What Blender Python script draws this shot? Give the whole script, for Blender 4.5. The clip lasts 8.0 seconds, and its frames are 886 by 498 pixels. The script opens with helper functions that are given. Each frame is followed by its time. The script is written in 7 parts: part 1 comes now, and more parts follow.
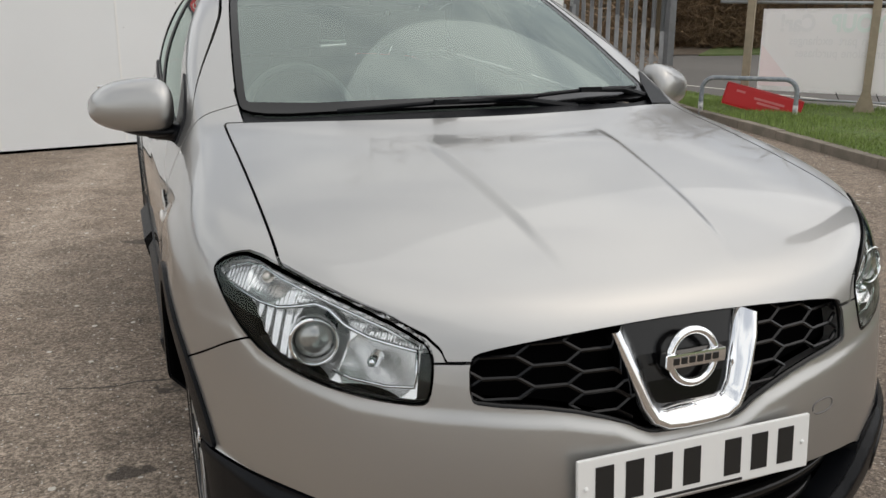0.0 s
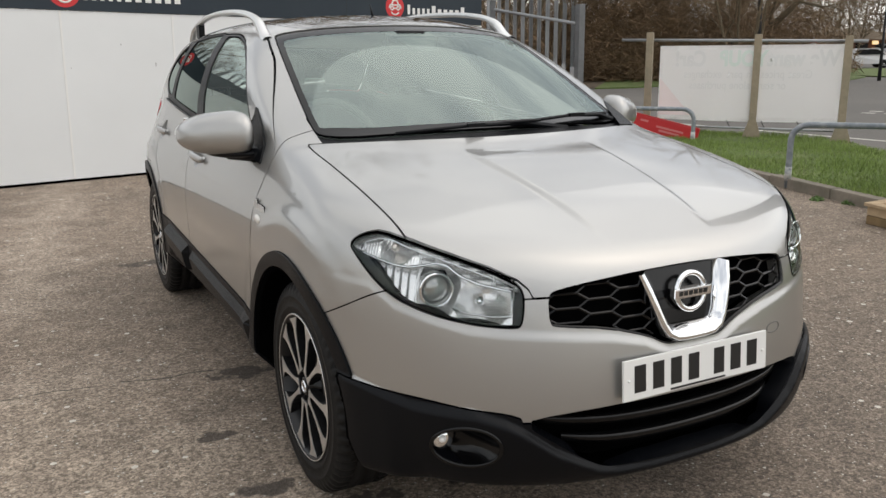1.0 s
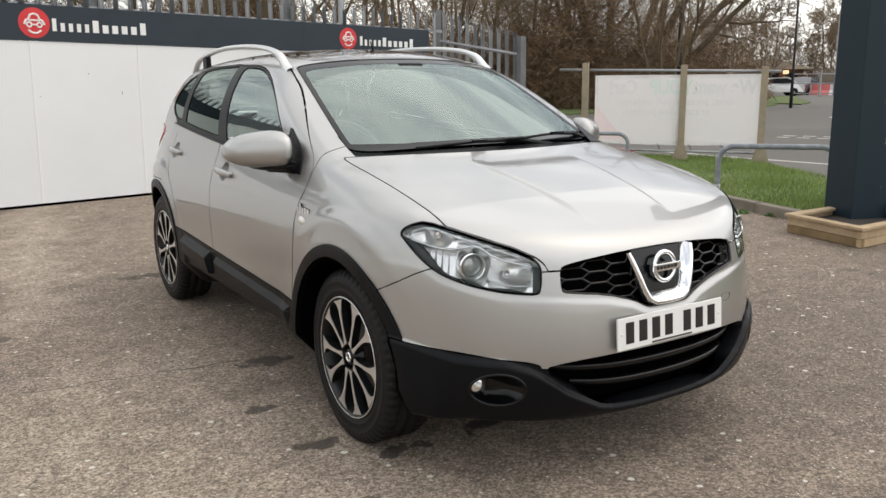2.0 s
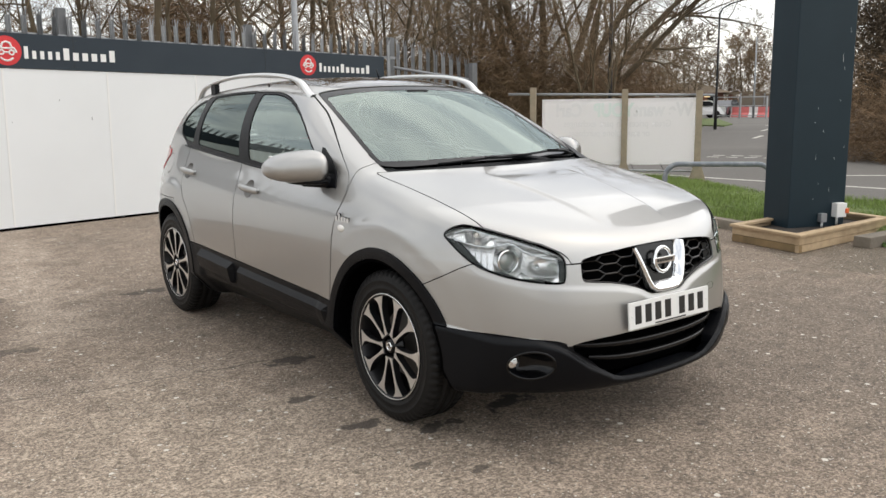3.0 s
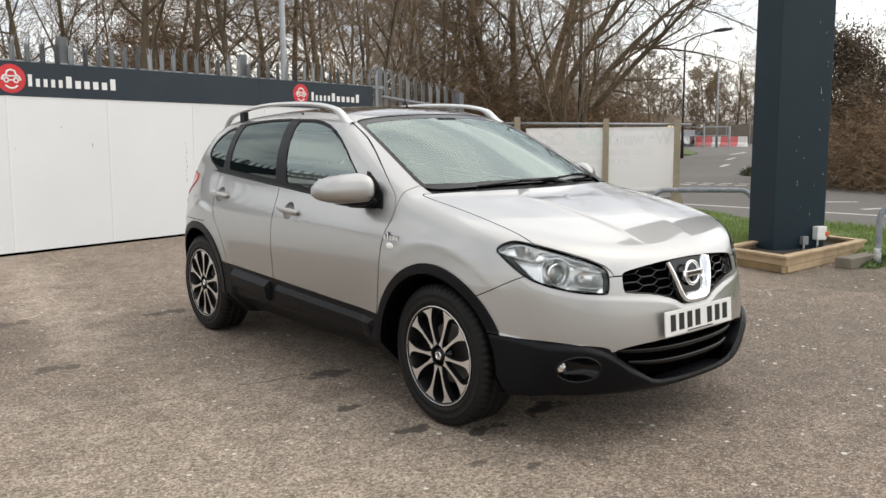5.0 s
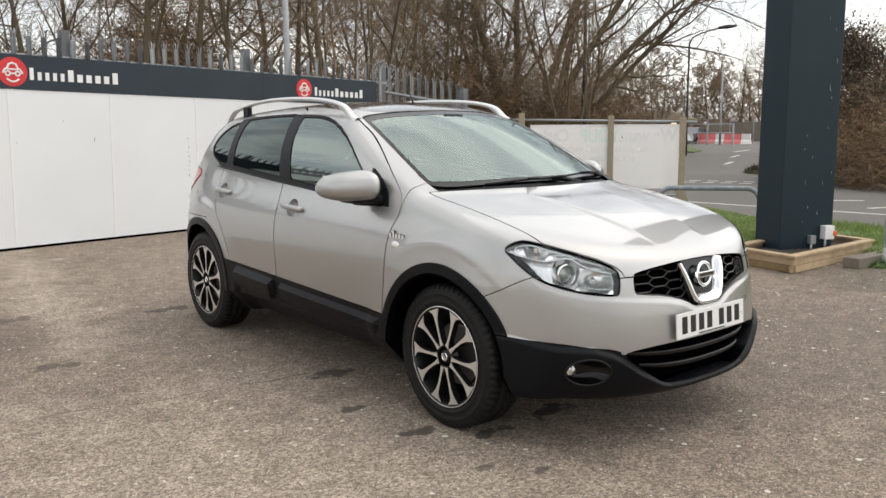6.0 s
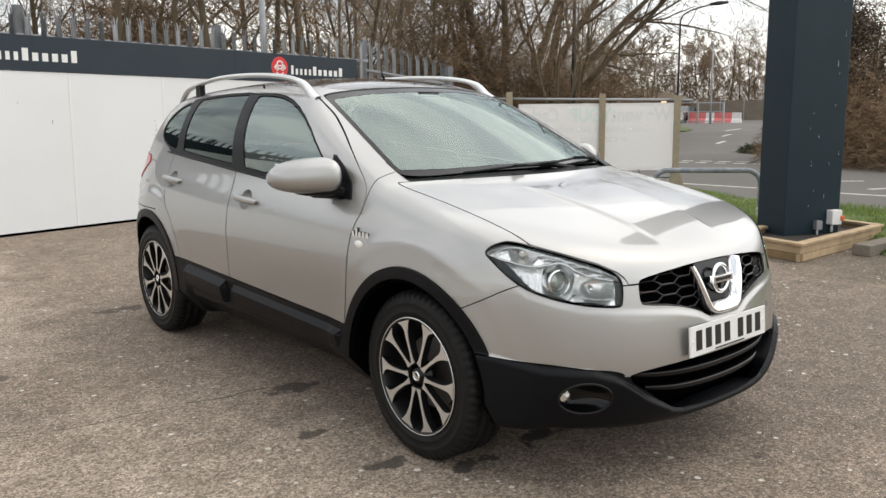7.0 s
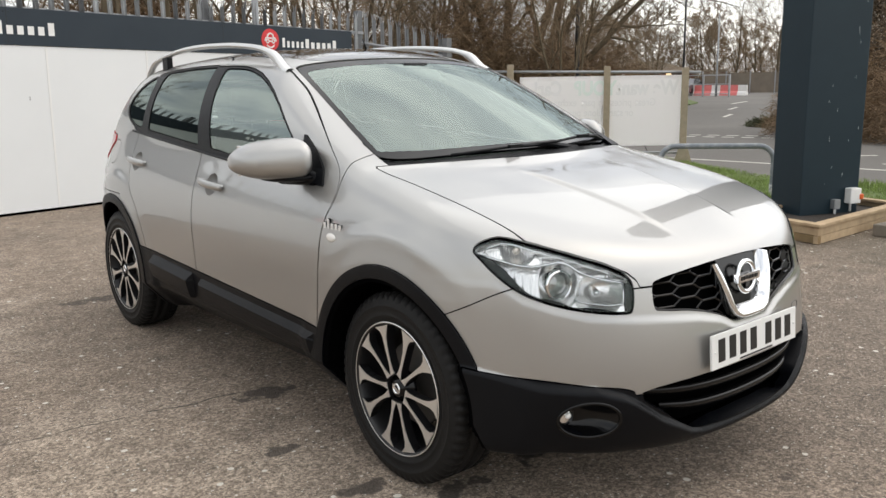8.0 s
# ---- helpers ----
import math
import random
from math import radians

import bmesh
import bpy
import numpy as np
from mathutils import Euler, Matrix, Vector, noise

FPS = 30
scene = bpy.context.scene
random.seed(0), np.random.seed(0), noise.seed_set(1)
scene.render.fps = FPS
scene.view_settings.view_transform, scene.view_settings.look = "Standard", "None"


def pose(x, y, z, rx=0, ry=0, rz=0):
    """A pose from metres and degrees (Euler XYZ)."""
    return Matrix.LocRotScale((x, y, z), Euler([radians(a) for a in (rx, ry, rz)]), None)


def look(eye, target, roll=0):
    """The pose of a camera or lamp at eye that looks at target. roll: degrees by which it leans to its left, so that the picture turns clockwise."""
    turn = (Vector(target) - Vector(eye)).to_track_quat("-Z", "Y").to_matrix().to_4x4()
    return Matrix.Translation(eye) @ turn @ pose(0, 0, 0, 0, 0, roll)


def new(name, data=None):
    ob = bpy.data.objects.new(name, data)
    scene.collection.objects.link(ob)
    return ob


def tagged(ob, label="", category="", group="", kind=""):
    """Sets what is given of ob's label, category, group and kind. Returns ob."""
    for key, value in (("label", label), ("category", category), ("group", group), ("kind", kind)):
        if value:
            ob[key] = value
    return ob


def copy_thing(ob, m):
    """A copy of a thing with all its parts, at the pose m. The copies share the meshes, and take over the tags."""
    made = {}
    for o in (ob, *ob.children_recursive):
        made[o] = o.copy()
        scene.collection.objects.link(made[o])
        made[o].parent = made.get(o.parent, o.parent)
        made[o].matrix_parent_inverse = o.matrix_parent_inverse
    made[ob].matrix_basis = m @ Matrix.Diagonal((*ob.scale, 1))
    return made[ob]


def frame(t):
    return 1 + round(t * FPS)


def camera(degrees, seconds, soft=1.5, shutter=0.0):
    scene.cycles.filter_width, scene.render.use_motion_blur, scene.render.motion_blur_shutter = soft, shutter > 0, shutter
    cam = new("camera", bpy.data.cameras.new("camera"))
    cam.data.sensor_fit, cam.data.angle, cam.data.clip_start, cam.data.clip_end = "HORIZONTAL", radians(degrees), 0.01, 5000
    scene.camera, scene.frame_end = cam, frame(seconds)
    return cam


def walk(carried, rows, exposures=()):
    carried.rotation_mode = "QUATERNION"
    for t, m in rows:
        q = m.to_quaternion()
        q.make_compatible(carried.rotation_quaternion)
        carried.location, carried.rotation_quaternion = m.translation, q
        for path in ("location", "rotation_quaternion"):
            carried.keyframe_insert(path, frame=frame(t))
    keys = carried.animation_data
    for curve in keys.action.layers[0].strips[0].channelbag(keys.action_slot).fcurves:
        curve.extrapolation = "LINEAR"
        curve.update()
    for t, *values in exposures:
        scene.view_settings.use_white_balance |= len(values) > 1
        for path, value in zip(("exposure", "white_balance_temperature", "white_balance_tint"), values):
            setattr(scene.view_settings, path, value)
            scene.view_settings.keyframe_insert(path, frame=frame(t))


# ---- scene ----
cam = camera(55.9, 8.0)
PATH = [
    (0, (-0.949, -1.995, 1.36), (-0.268, -0.194, 0.819), -0.2),
    (0.5, (-1.278, -2.185, 1.36), (-0.457, -0.433, 0.855), -0.4),
    (1, (-1.617, -2.436, 1.39), (-0.715, -0.712, 0.927), -0.6),
    (1.5, (-1.885, -2.671, 1.4), (-0.913, -0.977, 0.97), -0.6),
    (2.8, (-2.711, -2.95, 1.392), (-1.542, -1.368, 1.035), -0.7),
    (3, (-2.812, -2.986, 1.404), (-1.621, -1.417, 1.057), -0.8),
    (3.5, (-3.042, -2.99, 1.403), (-1.809, -1.448, 1.087), -1.0),
    (4, (-3.237, -2.979, 1.406), (-1.981, -1.451, 1.107), -1.0),
    (4.5, (-3.288, -2.986, 1.397), (-2.024, -1.462, 1.115), -0.8),
    (6, (-3.257, -2.91, 1.404), (-1.998, -1.383, 1.113), -0.3),
    (6.5, (-3.066, -2.74, 1.388), (-1.803, -1.22, 1.08), -0.4),
    (7, (-2.824, -2.505, 1.398), (-1.551, -0.999, 1.061), -0.6),
    (7.5, (-2.643, -2.265, 1.403), (-1.365, -0.772, 1.034), -0.8),
    (8, (-2.489, -2.22, 1.392), (-1.231, -0.717, 0.996), -0.9),
]
walk(cam, [(t, look(eye, target, roll)) for t, eye, target, roll in PATH], exposures=[(0.0, -0.40), (1.0, -0.24), (1.7, -0.08), (3.0, 0.0), (8.0, 0.0)])

# ---- light: an overcast winter day ----
world = bpy.data.worlds.new("overcast_sky")
world.use_nodes = True
scene.world = world
_n, _l = world.node_tree.nodes, world.node_tree.links
_n.clear()
w_out = _n.new("ShaderNodeOutputWorld")
w_sky = _n.new("ShaderNodeTexSky")
w_sky.sky_type = "NISHITA"
w_sky.sun_disc = False
w_sky.sun_elevation = radians(55)
w_sky.sun_rotation = radians(110)
w_sky.dust_density = 3.0
w_bg_sky = _n.new("ShaderNodeBackground")
w_bg_sky.inputs["Strength"].default_value = 0.05
_l.new(w_sky.outputs[0], w_bg_sky.inputs["Color"])
w_co = _n.new("ShaderNodeTexCoord")
w_map = _n.new("ShaderNodeMapping")
w_map.inputs["Scale"].default_value = (1.0, 1.0, 2.6)
_l.new(w_co.outputs["Generated"], w_map.inputs["Vector"])
w_noise = _n.new("ShaderNodeTexNoise")
w_noise.inputs["Scale"].default_value = 2.6
w_noise.inputs["Detail"].default_value = 6.0
w_noise.inputs["Roughness"].default_value = 0.52
w_noise.inputs["Distortion"].default_value = 0.4
_l.new(w_map.outputs[0], w_noise.inputs["Vector"])
w_ramp = _n.new("ShaderNodeValToRGB")
w_ramp.color_ramp.elements[0].position = 0.40
w_ramp.color_ramp.elements[0].color = (0.56, 0.57, 0.585, 1)
w_ramp.color_ramp.elements[1].position = 0.57
w_ramp.color_ramp.elements[1].color = (1.0, 0.982, 0.935, 1)
_l.new(w_noise.outputs["Fac"], w_ramp.inputs["Fac"])
w_bg = _n.new("ShaderNodeBackground")
w_bg.inputs["Strength"].default_value = 1.32
_l.new(w_ramp.outputs["Color"], w_bg.inputs["Color"])
w_add = _n.new("ShaderNodeAddShader")
_l.new(w_bg_sky.outputs[0], w_add.inputs[0])
_l.new(w_bg.outputs[0], w_add.inputs[1])
_l.new(w_add.outputs[0], w_out.inputs["Surface"])

sun_data = bpy.data.lights.new("sun", "SUN")
sun_data.energy = 1.15
sun_data.angle = radians(100)
sun_data.color = (1.0, 0.97, 0.92)
sun = new("sun", sun_data)
sun.matrix_world = look((0, 0, 20), (-13, 5, 0))
scene.view_settings.exposure = 0.0

# ---- materials ----
def material(name, base, rough=0.5, metal=0.0, vary=0.0, scale=8.0, bump=0.0, bump_scale=60.0, coat=0.0, spec=0.5, rough_vary=0.0, second=None, second_scale=1.5, second_mix=0.5, per_object=0.0):
    """A principled material with variation of colour at two scales, roughness variation and fine relief, in metres."""
    m = bpy.data.materials.new(name)
    m.use_nodes = True
    nd, ln = m.node_tree.nodes, m.node_tree.links
    b = nd["Principled BSDF"]
    b.inputs["Base Color"].default_value = (*base, 1)
    b.inputs["Roughness"].default_value = rough
    b.inputs["Metallic"].default_value = metal
    b.inputs["Coat Weight"].default_value = coat
    b.inputs["Coat Roughness"].default_value = 0.03
    b.inputs["Specular IOR Level"].default_value = spec
    co = nd.new("ShaderNodeTexCoord")
    colour = None
    if vary or second:
        n1 = nd.new("ShaderNodeTexNoise")
        n1.inputs["Scale"].default_value = scale
        n1.inputs["Detail"].default_value = 5.0
        ln.new(co.outputs["Object"], n1.inputs["Vector"])
        mix = nd.new("ShaderNodeMix")
        mix.data_type = "RGBA"
        mix.inputs["A"].default_value = (*[c * (1 - vary) for c in base], 1)
        mix.inputs["B"].default_value = (*[min(1, c * (1 + vary)) for c in base], 1)
        ln.new(n1.outputs["Fac"], mix.inputs["Factor"])
        colour = mix.outputs["Result"]
        if second:
            n2 = nd.new("ShaderNodeTexNoise")
            n2.inputs["Scale"].default_value = second_scale
            n2.inputs["Detail"].default_value = 6.0
            ln.new(co.outputs["Object"], n2.inputs["Vector"])
            rp = nd.new("ShaderNodeValToRGB")
            rp.color_ramp.elements[0].position = 0.45
            rp.color_ramp.elements[1].position = 0.7
            rp.color_ramp.elements[1].color = (second_mix, second_mix, second_mix, 1)
            ln.new(n2.outputs["Fac"], rp.inputs["Fac"])
            m2 = nd.new("ShaderNodeMix")
            m2.data_type = "RGBA"
            ln.new(rp.outputs["Color"], m2.inputs["Factor"])
            ln.new(colour, m2.inputs["A"])
            m2.inputs["B"].default_value = (*second, 1)
            colour = m2.outputs["Result"]
        if per_object:
            oi = nd.new("ShaderNodeObjectInfo")
            mr = nd.new("ShaderNodeMapRange")
            mr.inputs["To Min"].default_value = 1 - per_object
            mr.inputs["To Max"].default_value = 1 + per_object
            ln.new(oi.outputs["Random"], mr.inputs["Value"])
            vm = nd.new("ShaderNodeVectorMath")
            vm.operation = "SCALE"
            ln.new(colour, vm.inputs[0])
            ln.new(mr.outputs["Result"], vm.inputs["Scale"])
            colour = vm.outputs["Vector"]
        ln.new(colour, b.inputs["Base Color"])
    if rough_vary:
        n3 = nd.new("ShaderNodeTexNoise")
        n3.inputs["Scale"].default_value = scale * 0.7
        n3.inputs["Detail"].default_value = 4.0
        ln.new(co.outputs["Object"], n3.inputs["Vector"])
        mr3 = nd.new("ShaderNodeMapRange")
        mr3.inputs["To Min"].default_value = max(0.0, rough - rough_vary)
        mr3.inputs["To Max"].default_value = min(1.0, rough + rough_vary)
        ln.new(n3.outputs["Fac"], mr3.inputs["Value"])
        ln.new(mr3.outputs["Result"], b.inputs["Roughness"])
    if bump:
        n4 = nd.new("ShaderNodeTexNoise")
        n4.inputs["Scale"].default_value = bump_scale
        n4.inputs["Detail"].default_value = 4.0
        ln.new(co.outputs["Object"], n4.inputs["Vector"])
        bp = nd.new("ShaderNodeBump")
        bp.inputs["Strength"].default_value = bump
        bp.inputs["Distance"].default_value = 0.01
        ln.new(n4.outputs["Fac"], bp.inputs["Height"])
        ln.new(bp.outputs["Normal"], b.inputs["Normal"])
    return m


def glass_material(name, tint, rough=0.0, ior=1.45, haze=0.0):
    """A thin pane: see-through with a mirror sheen by Fresnel, and a painted veil of hazy light."""
    m = bpy.data.materials.new(name)
    m.use_nodes = True
    nd, ln = m.node_tree.nodes, m.node_tree.links
    nd.clear()
    out = nd.new("ShaderNodeOutputMaterial")
    tr = nd.new("ShaderNodeBsdfTransparent")
    tr.inputs["Color"].default_value = (*tint, 1)
    gl = nd.new("ShaderNodeBsdfGlossy")
    gl.inputs["Roughness"].default_value = rough
    gl.inputs["Color"].default_value = (0.84, 0.965, 0.91, 1)
    fr = nd.new("ShaderNodeFresnel")
    fr.inputs["IOR"].default_value = ior
    mx = nd.new("ShaderNodeMixShader")
    ln.new(fr.outputs[0], mx.inputs[0])
    ln.new(tr.outputs[0], mx.inputs[1])
    ln.new(gl.outputs[0], mx.inputs[2])
    # pale diffuse veil: the sky's hazy glare on the pane put into its colour
    if haze:
        df = nd.new("ShaderNodeBsdfDiffuse")
        df.inputs["Color"].default_value = (0.72, 0.80, 0.77, 1)
        m2 = nd.new("ShaderNodeMixShader")
        m2.inputs[0].default_value = haze
        ln.new(mx.outputs[0], m2.inputs[1])
        ln.new(df.outputs[0], m2.inputs[2])
        ln.new(m2.outputs[0], out.inputs["Surface"])
    else:
        ln.new(mx.outputs[0], out.inputs["Surface"])
    return m


PAINT = material("silver_paint", (0.404, 0.399, 0.386), 0.40, 0.93, vary=0.02, scale=900.0, coat=1.0)
PAINT.node_tree.nodes["Principled BSDF"].inputs["Coat IOR"].default_value = 1.62
BLACK_PLASTIC = material("black_plastic", (0.0024, 0.0029, 0.0042), 0.38, vary=0.15, scale=40, bump=0.12, bump_scale=700, spec=0.17)
GLOSS_BLACK = material("gloss_black", (0.003, 0.003, 0.0033), 0.15, vary=0.1, scale=30, spec=0.3)
ROOF_PANE = material("roof_pane", (0.008, 0.009, 0.009), 0.04, vary=0.1, scale=30, spec=0.8, coat=1.0)
# near-black without sheen: shade of gaps, wells and recesses put into the colour
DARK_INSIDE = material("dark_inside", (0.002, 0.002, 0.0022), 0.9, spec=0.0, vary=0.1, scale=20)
RUBBER = material("rubber", (0.0125, 0.0122, 0.012), 0.5, spec=0.15, vary=0.3, scale=25, bump=0.15, bump_scale=220, second=(0.009, 0.0085, 0.008), second_scale=9, second_mix=0.35)
ALLOY = material("machined_alloy", (0.80, 0.79, 0.77), 0.33, 0.9, vary=0.04, scale=60, rough_vary=0.05)
ALLOY_DARK = material("dark_alloy", (0.010, 0.010, 0.011), 0.35, 0.2, vary=0.2, scale=30)
CHROME = material("chrome", (0.86, 0.87, 0.88), 0.07, 1.0, vary=0.02, scale=30)
SATIN = material("satin_silver", (0.68, 0.68, 0.67), 0.3, 0.85, vary=0.03, scale=40)
GLASS = glass_material("tinted_glass", (0.74, 0.87, 0.80), ior=2.8, haze=0.06)
GLASS_DARK = glass_material("privacy_glass", (0.02, 0.022, 0.024), ior=1.62)
GLASS_SCREEN = glass_material("laminated_screen_glass", (0.74, 0.87, 0.80), rough=0.03, ior=2.5, haze=0.05)
GLASS_CLEAR = glass_material("lamp_glass", (0.95, 0.96, 0.97), ior=1.4)
PLATE_WHITE = material("plate_white", (0.78, 0.78, 0.76), 0.35, vary=0.03, scale=20)
INK = material("black_ink", (0.012, 0.012, 0.012), 0.4, vary=0.1, scale=30)
SEAT = material("seat_cloth", (0.10, 0.102, 0.105), 0.85, vary=0.25, scale=200, bump=0.2, bump_scale=500)
TRIM_GREY = material("dash_plastic", (0.23, 0.235, 0.23), 0.6, vary=0.12, scale=60, bump=0.15, bump_scale=400)
LIGHT_TRIM = material("light_lining", (0.50, 0.50, 0.48), 0.9, vary=0.05, scale=80)
RED_LENS = material("red_lens", (0.55, 0.028, 0.034), 0.1, vary=0.1, scale=40, coat=1.0)
REFLECTOR = material("lamp_reflector", (0.96, 0.955, 0.94), 0.20, 0.74, vary=0.04, scale=60, bump=0.06, bump_scale=45)

# ---- mesh tools ----
def empty(name, at=(0, 0, 0)):
    ob = new(name)
    ob.location = at
    ob.empty_display_size = 0.1
    return ob


def link_mesh(name, me, mat, parent=None, label="", smooth=True):
    ob = new(name, me)
    if mat and not me.materials:
        me.materials.append(mat)
    if smooth:
        me.shade_smooth()
    if parent:
        ob.parent = parent
        if parent.parent is None:
            ob.matrix_parent_inverse = Matrix.Translation(-parent.location) if parent.type == "EMPTY" else Matrix()
    if label:
        ob["label"] = label
    return ob


def part(name, bm, mat, parent=None, label="", smooth=False):
    """Links a bmesh, given in world metres, as one mesh object under a thing or a part."""
    me = bpy.data.meshes.new(name)
    bm.to_mesh(me)
    bm.free()
    return link_mesh(name, me, mat, parent, label, smooth)


def box(bm, x0, y0, z0, x1, y1, z1, bevel=0.0, m=None):
    made = bmesh.ops.create_cube(bm, size=1.0, matrix=Matrix.LocRotScale(((x0 + x1) / 2, (y0 + y1) / 2, (z0 + z1) / 2), None, (x1 - x0, y1 - y0, z1 - z0)))
    vs = made["verts"]
    if bevel:
        es = list({e for v in vs for e in v.link_edges})
        out = bmesh.ops.bevel(bm, geom=es, offset=bevel, segments=2, profile=0.7, affect="EDGES")
        vs = list({v for f in out["faces"] for v in f.verts} | {v for v in vs if v.is_valid})
    if m is not None:
        bmesh.ops.transform(bm, matrix=m, verts=vs)
    return bm


def boxed(x0, y0, z0, x1, y1, z1, bevel=0.0, m=None):
    return box(bmesh.new(), x0, y0, z0, x1, y1, z1, bevel, m)


def tube(bm, pts, radii, sides=10, cap=True):
    """A round bar along points; radii one for all or one each."""
    pts = [Vector(p) for p in pts]
    if not hasattr(radii, "__len__"):
        radii = [radii] * len(pts)
    rings = []
    side = None
    for i, p in enumerate(pts):
        d = (pts[min(i + 1, len(pts) - 1)] - pts[max(i - 1, 0)]).normalized()
        if side is None:
            side = d.orthogonal().normalized()
        side = (side - d * side.dot(d)).normalized()
        up = d.cross(side)
        rings.append([bm.verts.new(p + radii[i] * (math.cos(a) * side + math.sin(a) * up)) for a in (2 * math.pi * k / sides for k in range(sides))])
    for a, b in zip(rings, rings[1:]):
        for k in range(sides):
            bm.faces.new((a[k], a[(k + 1) % sides], b[(k + 1) % sides], b[k]))
    if cap:
        bm.faces.new(rings[0][::-1])
        bm.faces.new(rings[-1])
    return bm


def revolve(bm, profile, steps, closed=False, wobble=None):
    """Turns a profile of (radius, x) about the x axis."""
    rings = []
    for k in range(steps):
        a = 2 * math.pi * k / steps
        ring = []
        for j, (r, x) in enumerate(profile):
            rr = r - (wobble(k, j) if wobble else 0)
            ring.append(bm.verts.new((x, rr * math.cos(a), rr * math.sin(a))))
        rings.append(ring)
    n = len(profile)
    for k in range(steps):
        a, b = rings[k], rings[(k + 1) % steps]
        for j in range(n if closed else n - 1):
            bm.faces.new((a[j], a[(j + 1) % n], b[(j + 1) % n], b[j]))
    return bm


def prism(bm, poly, depth, m):
    """A flat outline (u, v) made solid from w = 0 to w = -depth, placed by m."""
    a = [bm.verts.new(m @ Vector((u, v, 0))) for u, v in poly]
    b = [bm.verts.new(m @ Vector((u, v, -depth))) for u, v in poly]
    bm.faces.new(a)
    bm.faces.new(b[::-1])
    for i in range(len(poly)):
        j = (i + 1) % len(poly)
        bm.faces.new((a[j], a[i], b[i], b[j]))
    return bm


def fixed(bm):
    bmesh.ops.recalc_face_normals(bm, faces=bm.faces)
    return bm


def spline(xs, ys):
    """A natural cubic spline, straight beyond its ends."""
    xs, ys = np.array(xs, float), np.array(ys, float)
    n, h = len(xs), np.diff(xs)
    a, r = np.eye(n), np.zeros(n)
    for i in range(1, n - 1):
        a[i, i - 1], a[i, i], a[i, i + 1] = h[i - 1], 2 * (h[i - 1] + h[i]), h[i]
        r[i] = 6 * ((ys[i + 1] - ys[i]) / h[i] - (ys[i] - ys[i - 1]) / h[i - 1])
    k = np.linalg.solve(a, r)

    def value(x):
        x = np.asarray(x, float)
        i = np.clip(np.searchsorted(xs, x) - 1, 0, n - 2)
        c = np.clip(x, xs[0], xs[-1])
        p, q, hh = xs[i + 1] - c, c - xs[i], h[i]
        y = k[i] * p ** 3 / (6 * hh) + k[i + 1] * q ** 3 / (6 * hh) + (ys[i] / hh - k[i] * hh / 6) * p + (ys[i + 1] / hh - k[i + 1] * hh / 6) * q
        s0 = (ys[1] - ys[0]) / h[0] - k[1] * h[0] / 6
        s1 = (ys[-1] - ys[-2]) / h[-1] + k[-2] * h[-1] / 6
        return y + np.minimum(x - xs[0], 0) * s0 + np.maximum(x - xs[-1], 0) * s1
    return value


def smax(a, b, k):
    h = np.maximum(k - np.abs(a - b), 0) / k
    return np.maximum(a, b) + h ** 3 * k / 6


def smin(a, b, k):
    return -smax(-a, -b, k)


def step01(t):
    t = np.clip(t, 0, 1)
    return t * t * t * (t * (6 * t - 15) + 10)


def rounded(poly, times=2, keep=False):
    """Chaikin's corner cutting of a closed outline."""
    p = np.array(poly, float)
    for _ in range(times):
        q = np.roll(p, -1, 0)
        p = np.stack([0.75 * p + 0.25 * q, 0.25 * p + 0.75 * q], 1).reshape(-1, 2)
    return p


def outline(poly, u, v):
    """Signed distance to a closed outline, negative inside."""
    p = np.asarray(poly, float)
    q = np.roll(p, -1, 0)
    best = np.full(u.shape, 1e9)
    inside = np.zeros(u.shape, bool)
    for (ax, ay), (bx, by) in zip(p, q):
        ex, ey = bx - ax, by - ay
        wx, wy = u - ax, v - ay
        t = np.clip((wx * ex + wy * ey) / (ex * ex + ey * ey + 1e-12), 0, 1)
        best = np.minimum(best, (wx - t * ex) ** 2 + (wy - t * ey) ** 2)
        cross = (ay > v) != (by > v)
        with np.errstate(divide="ignore", invalid="ignore"):
            at = (bx - ax) * (v - ay) / (by - ay) + ax
        inside ^= cross & (u < at)
    return np.where(inside, -1, 1) * np.sqrt(best)


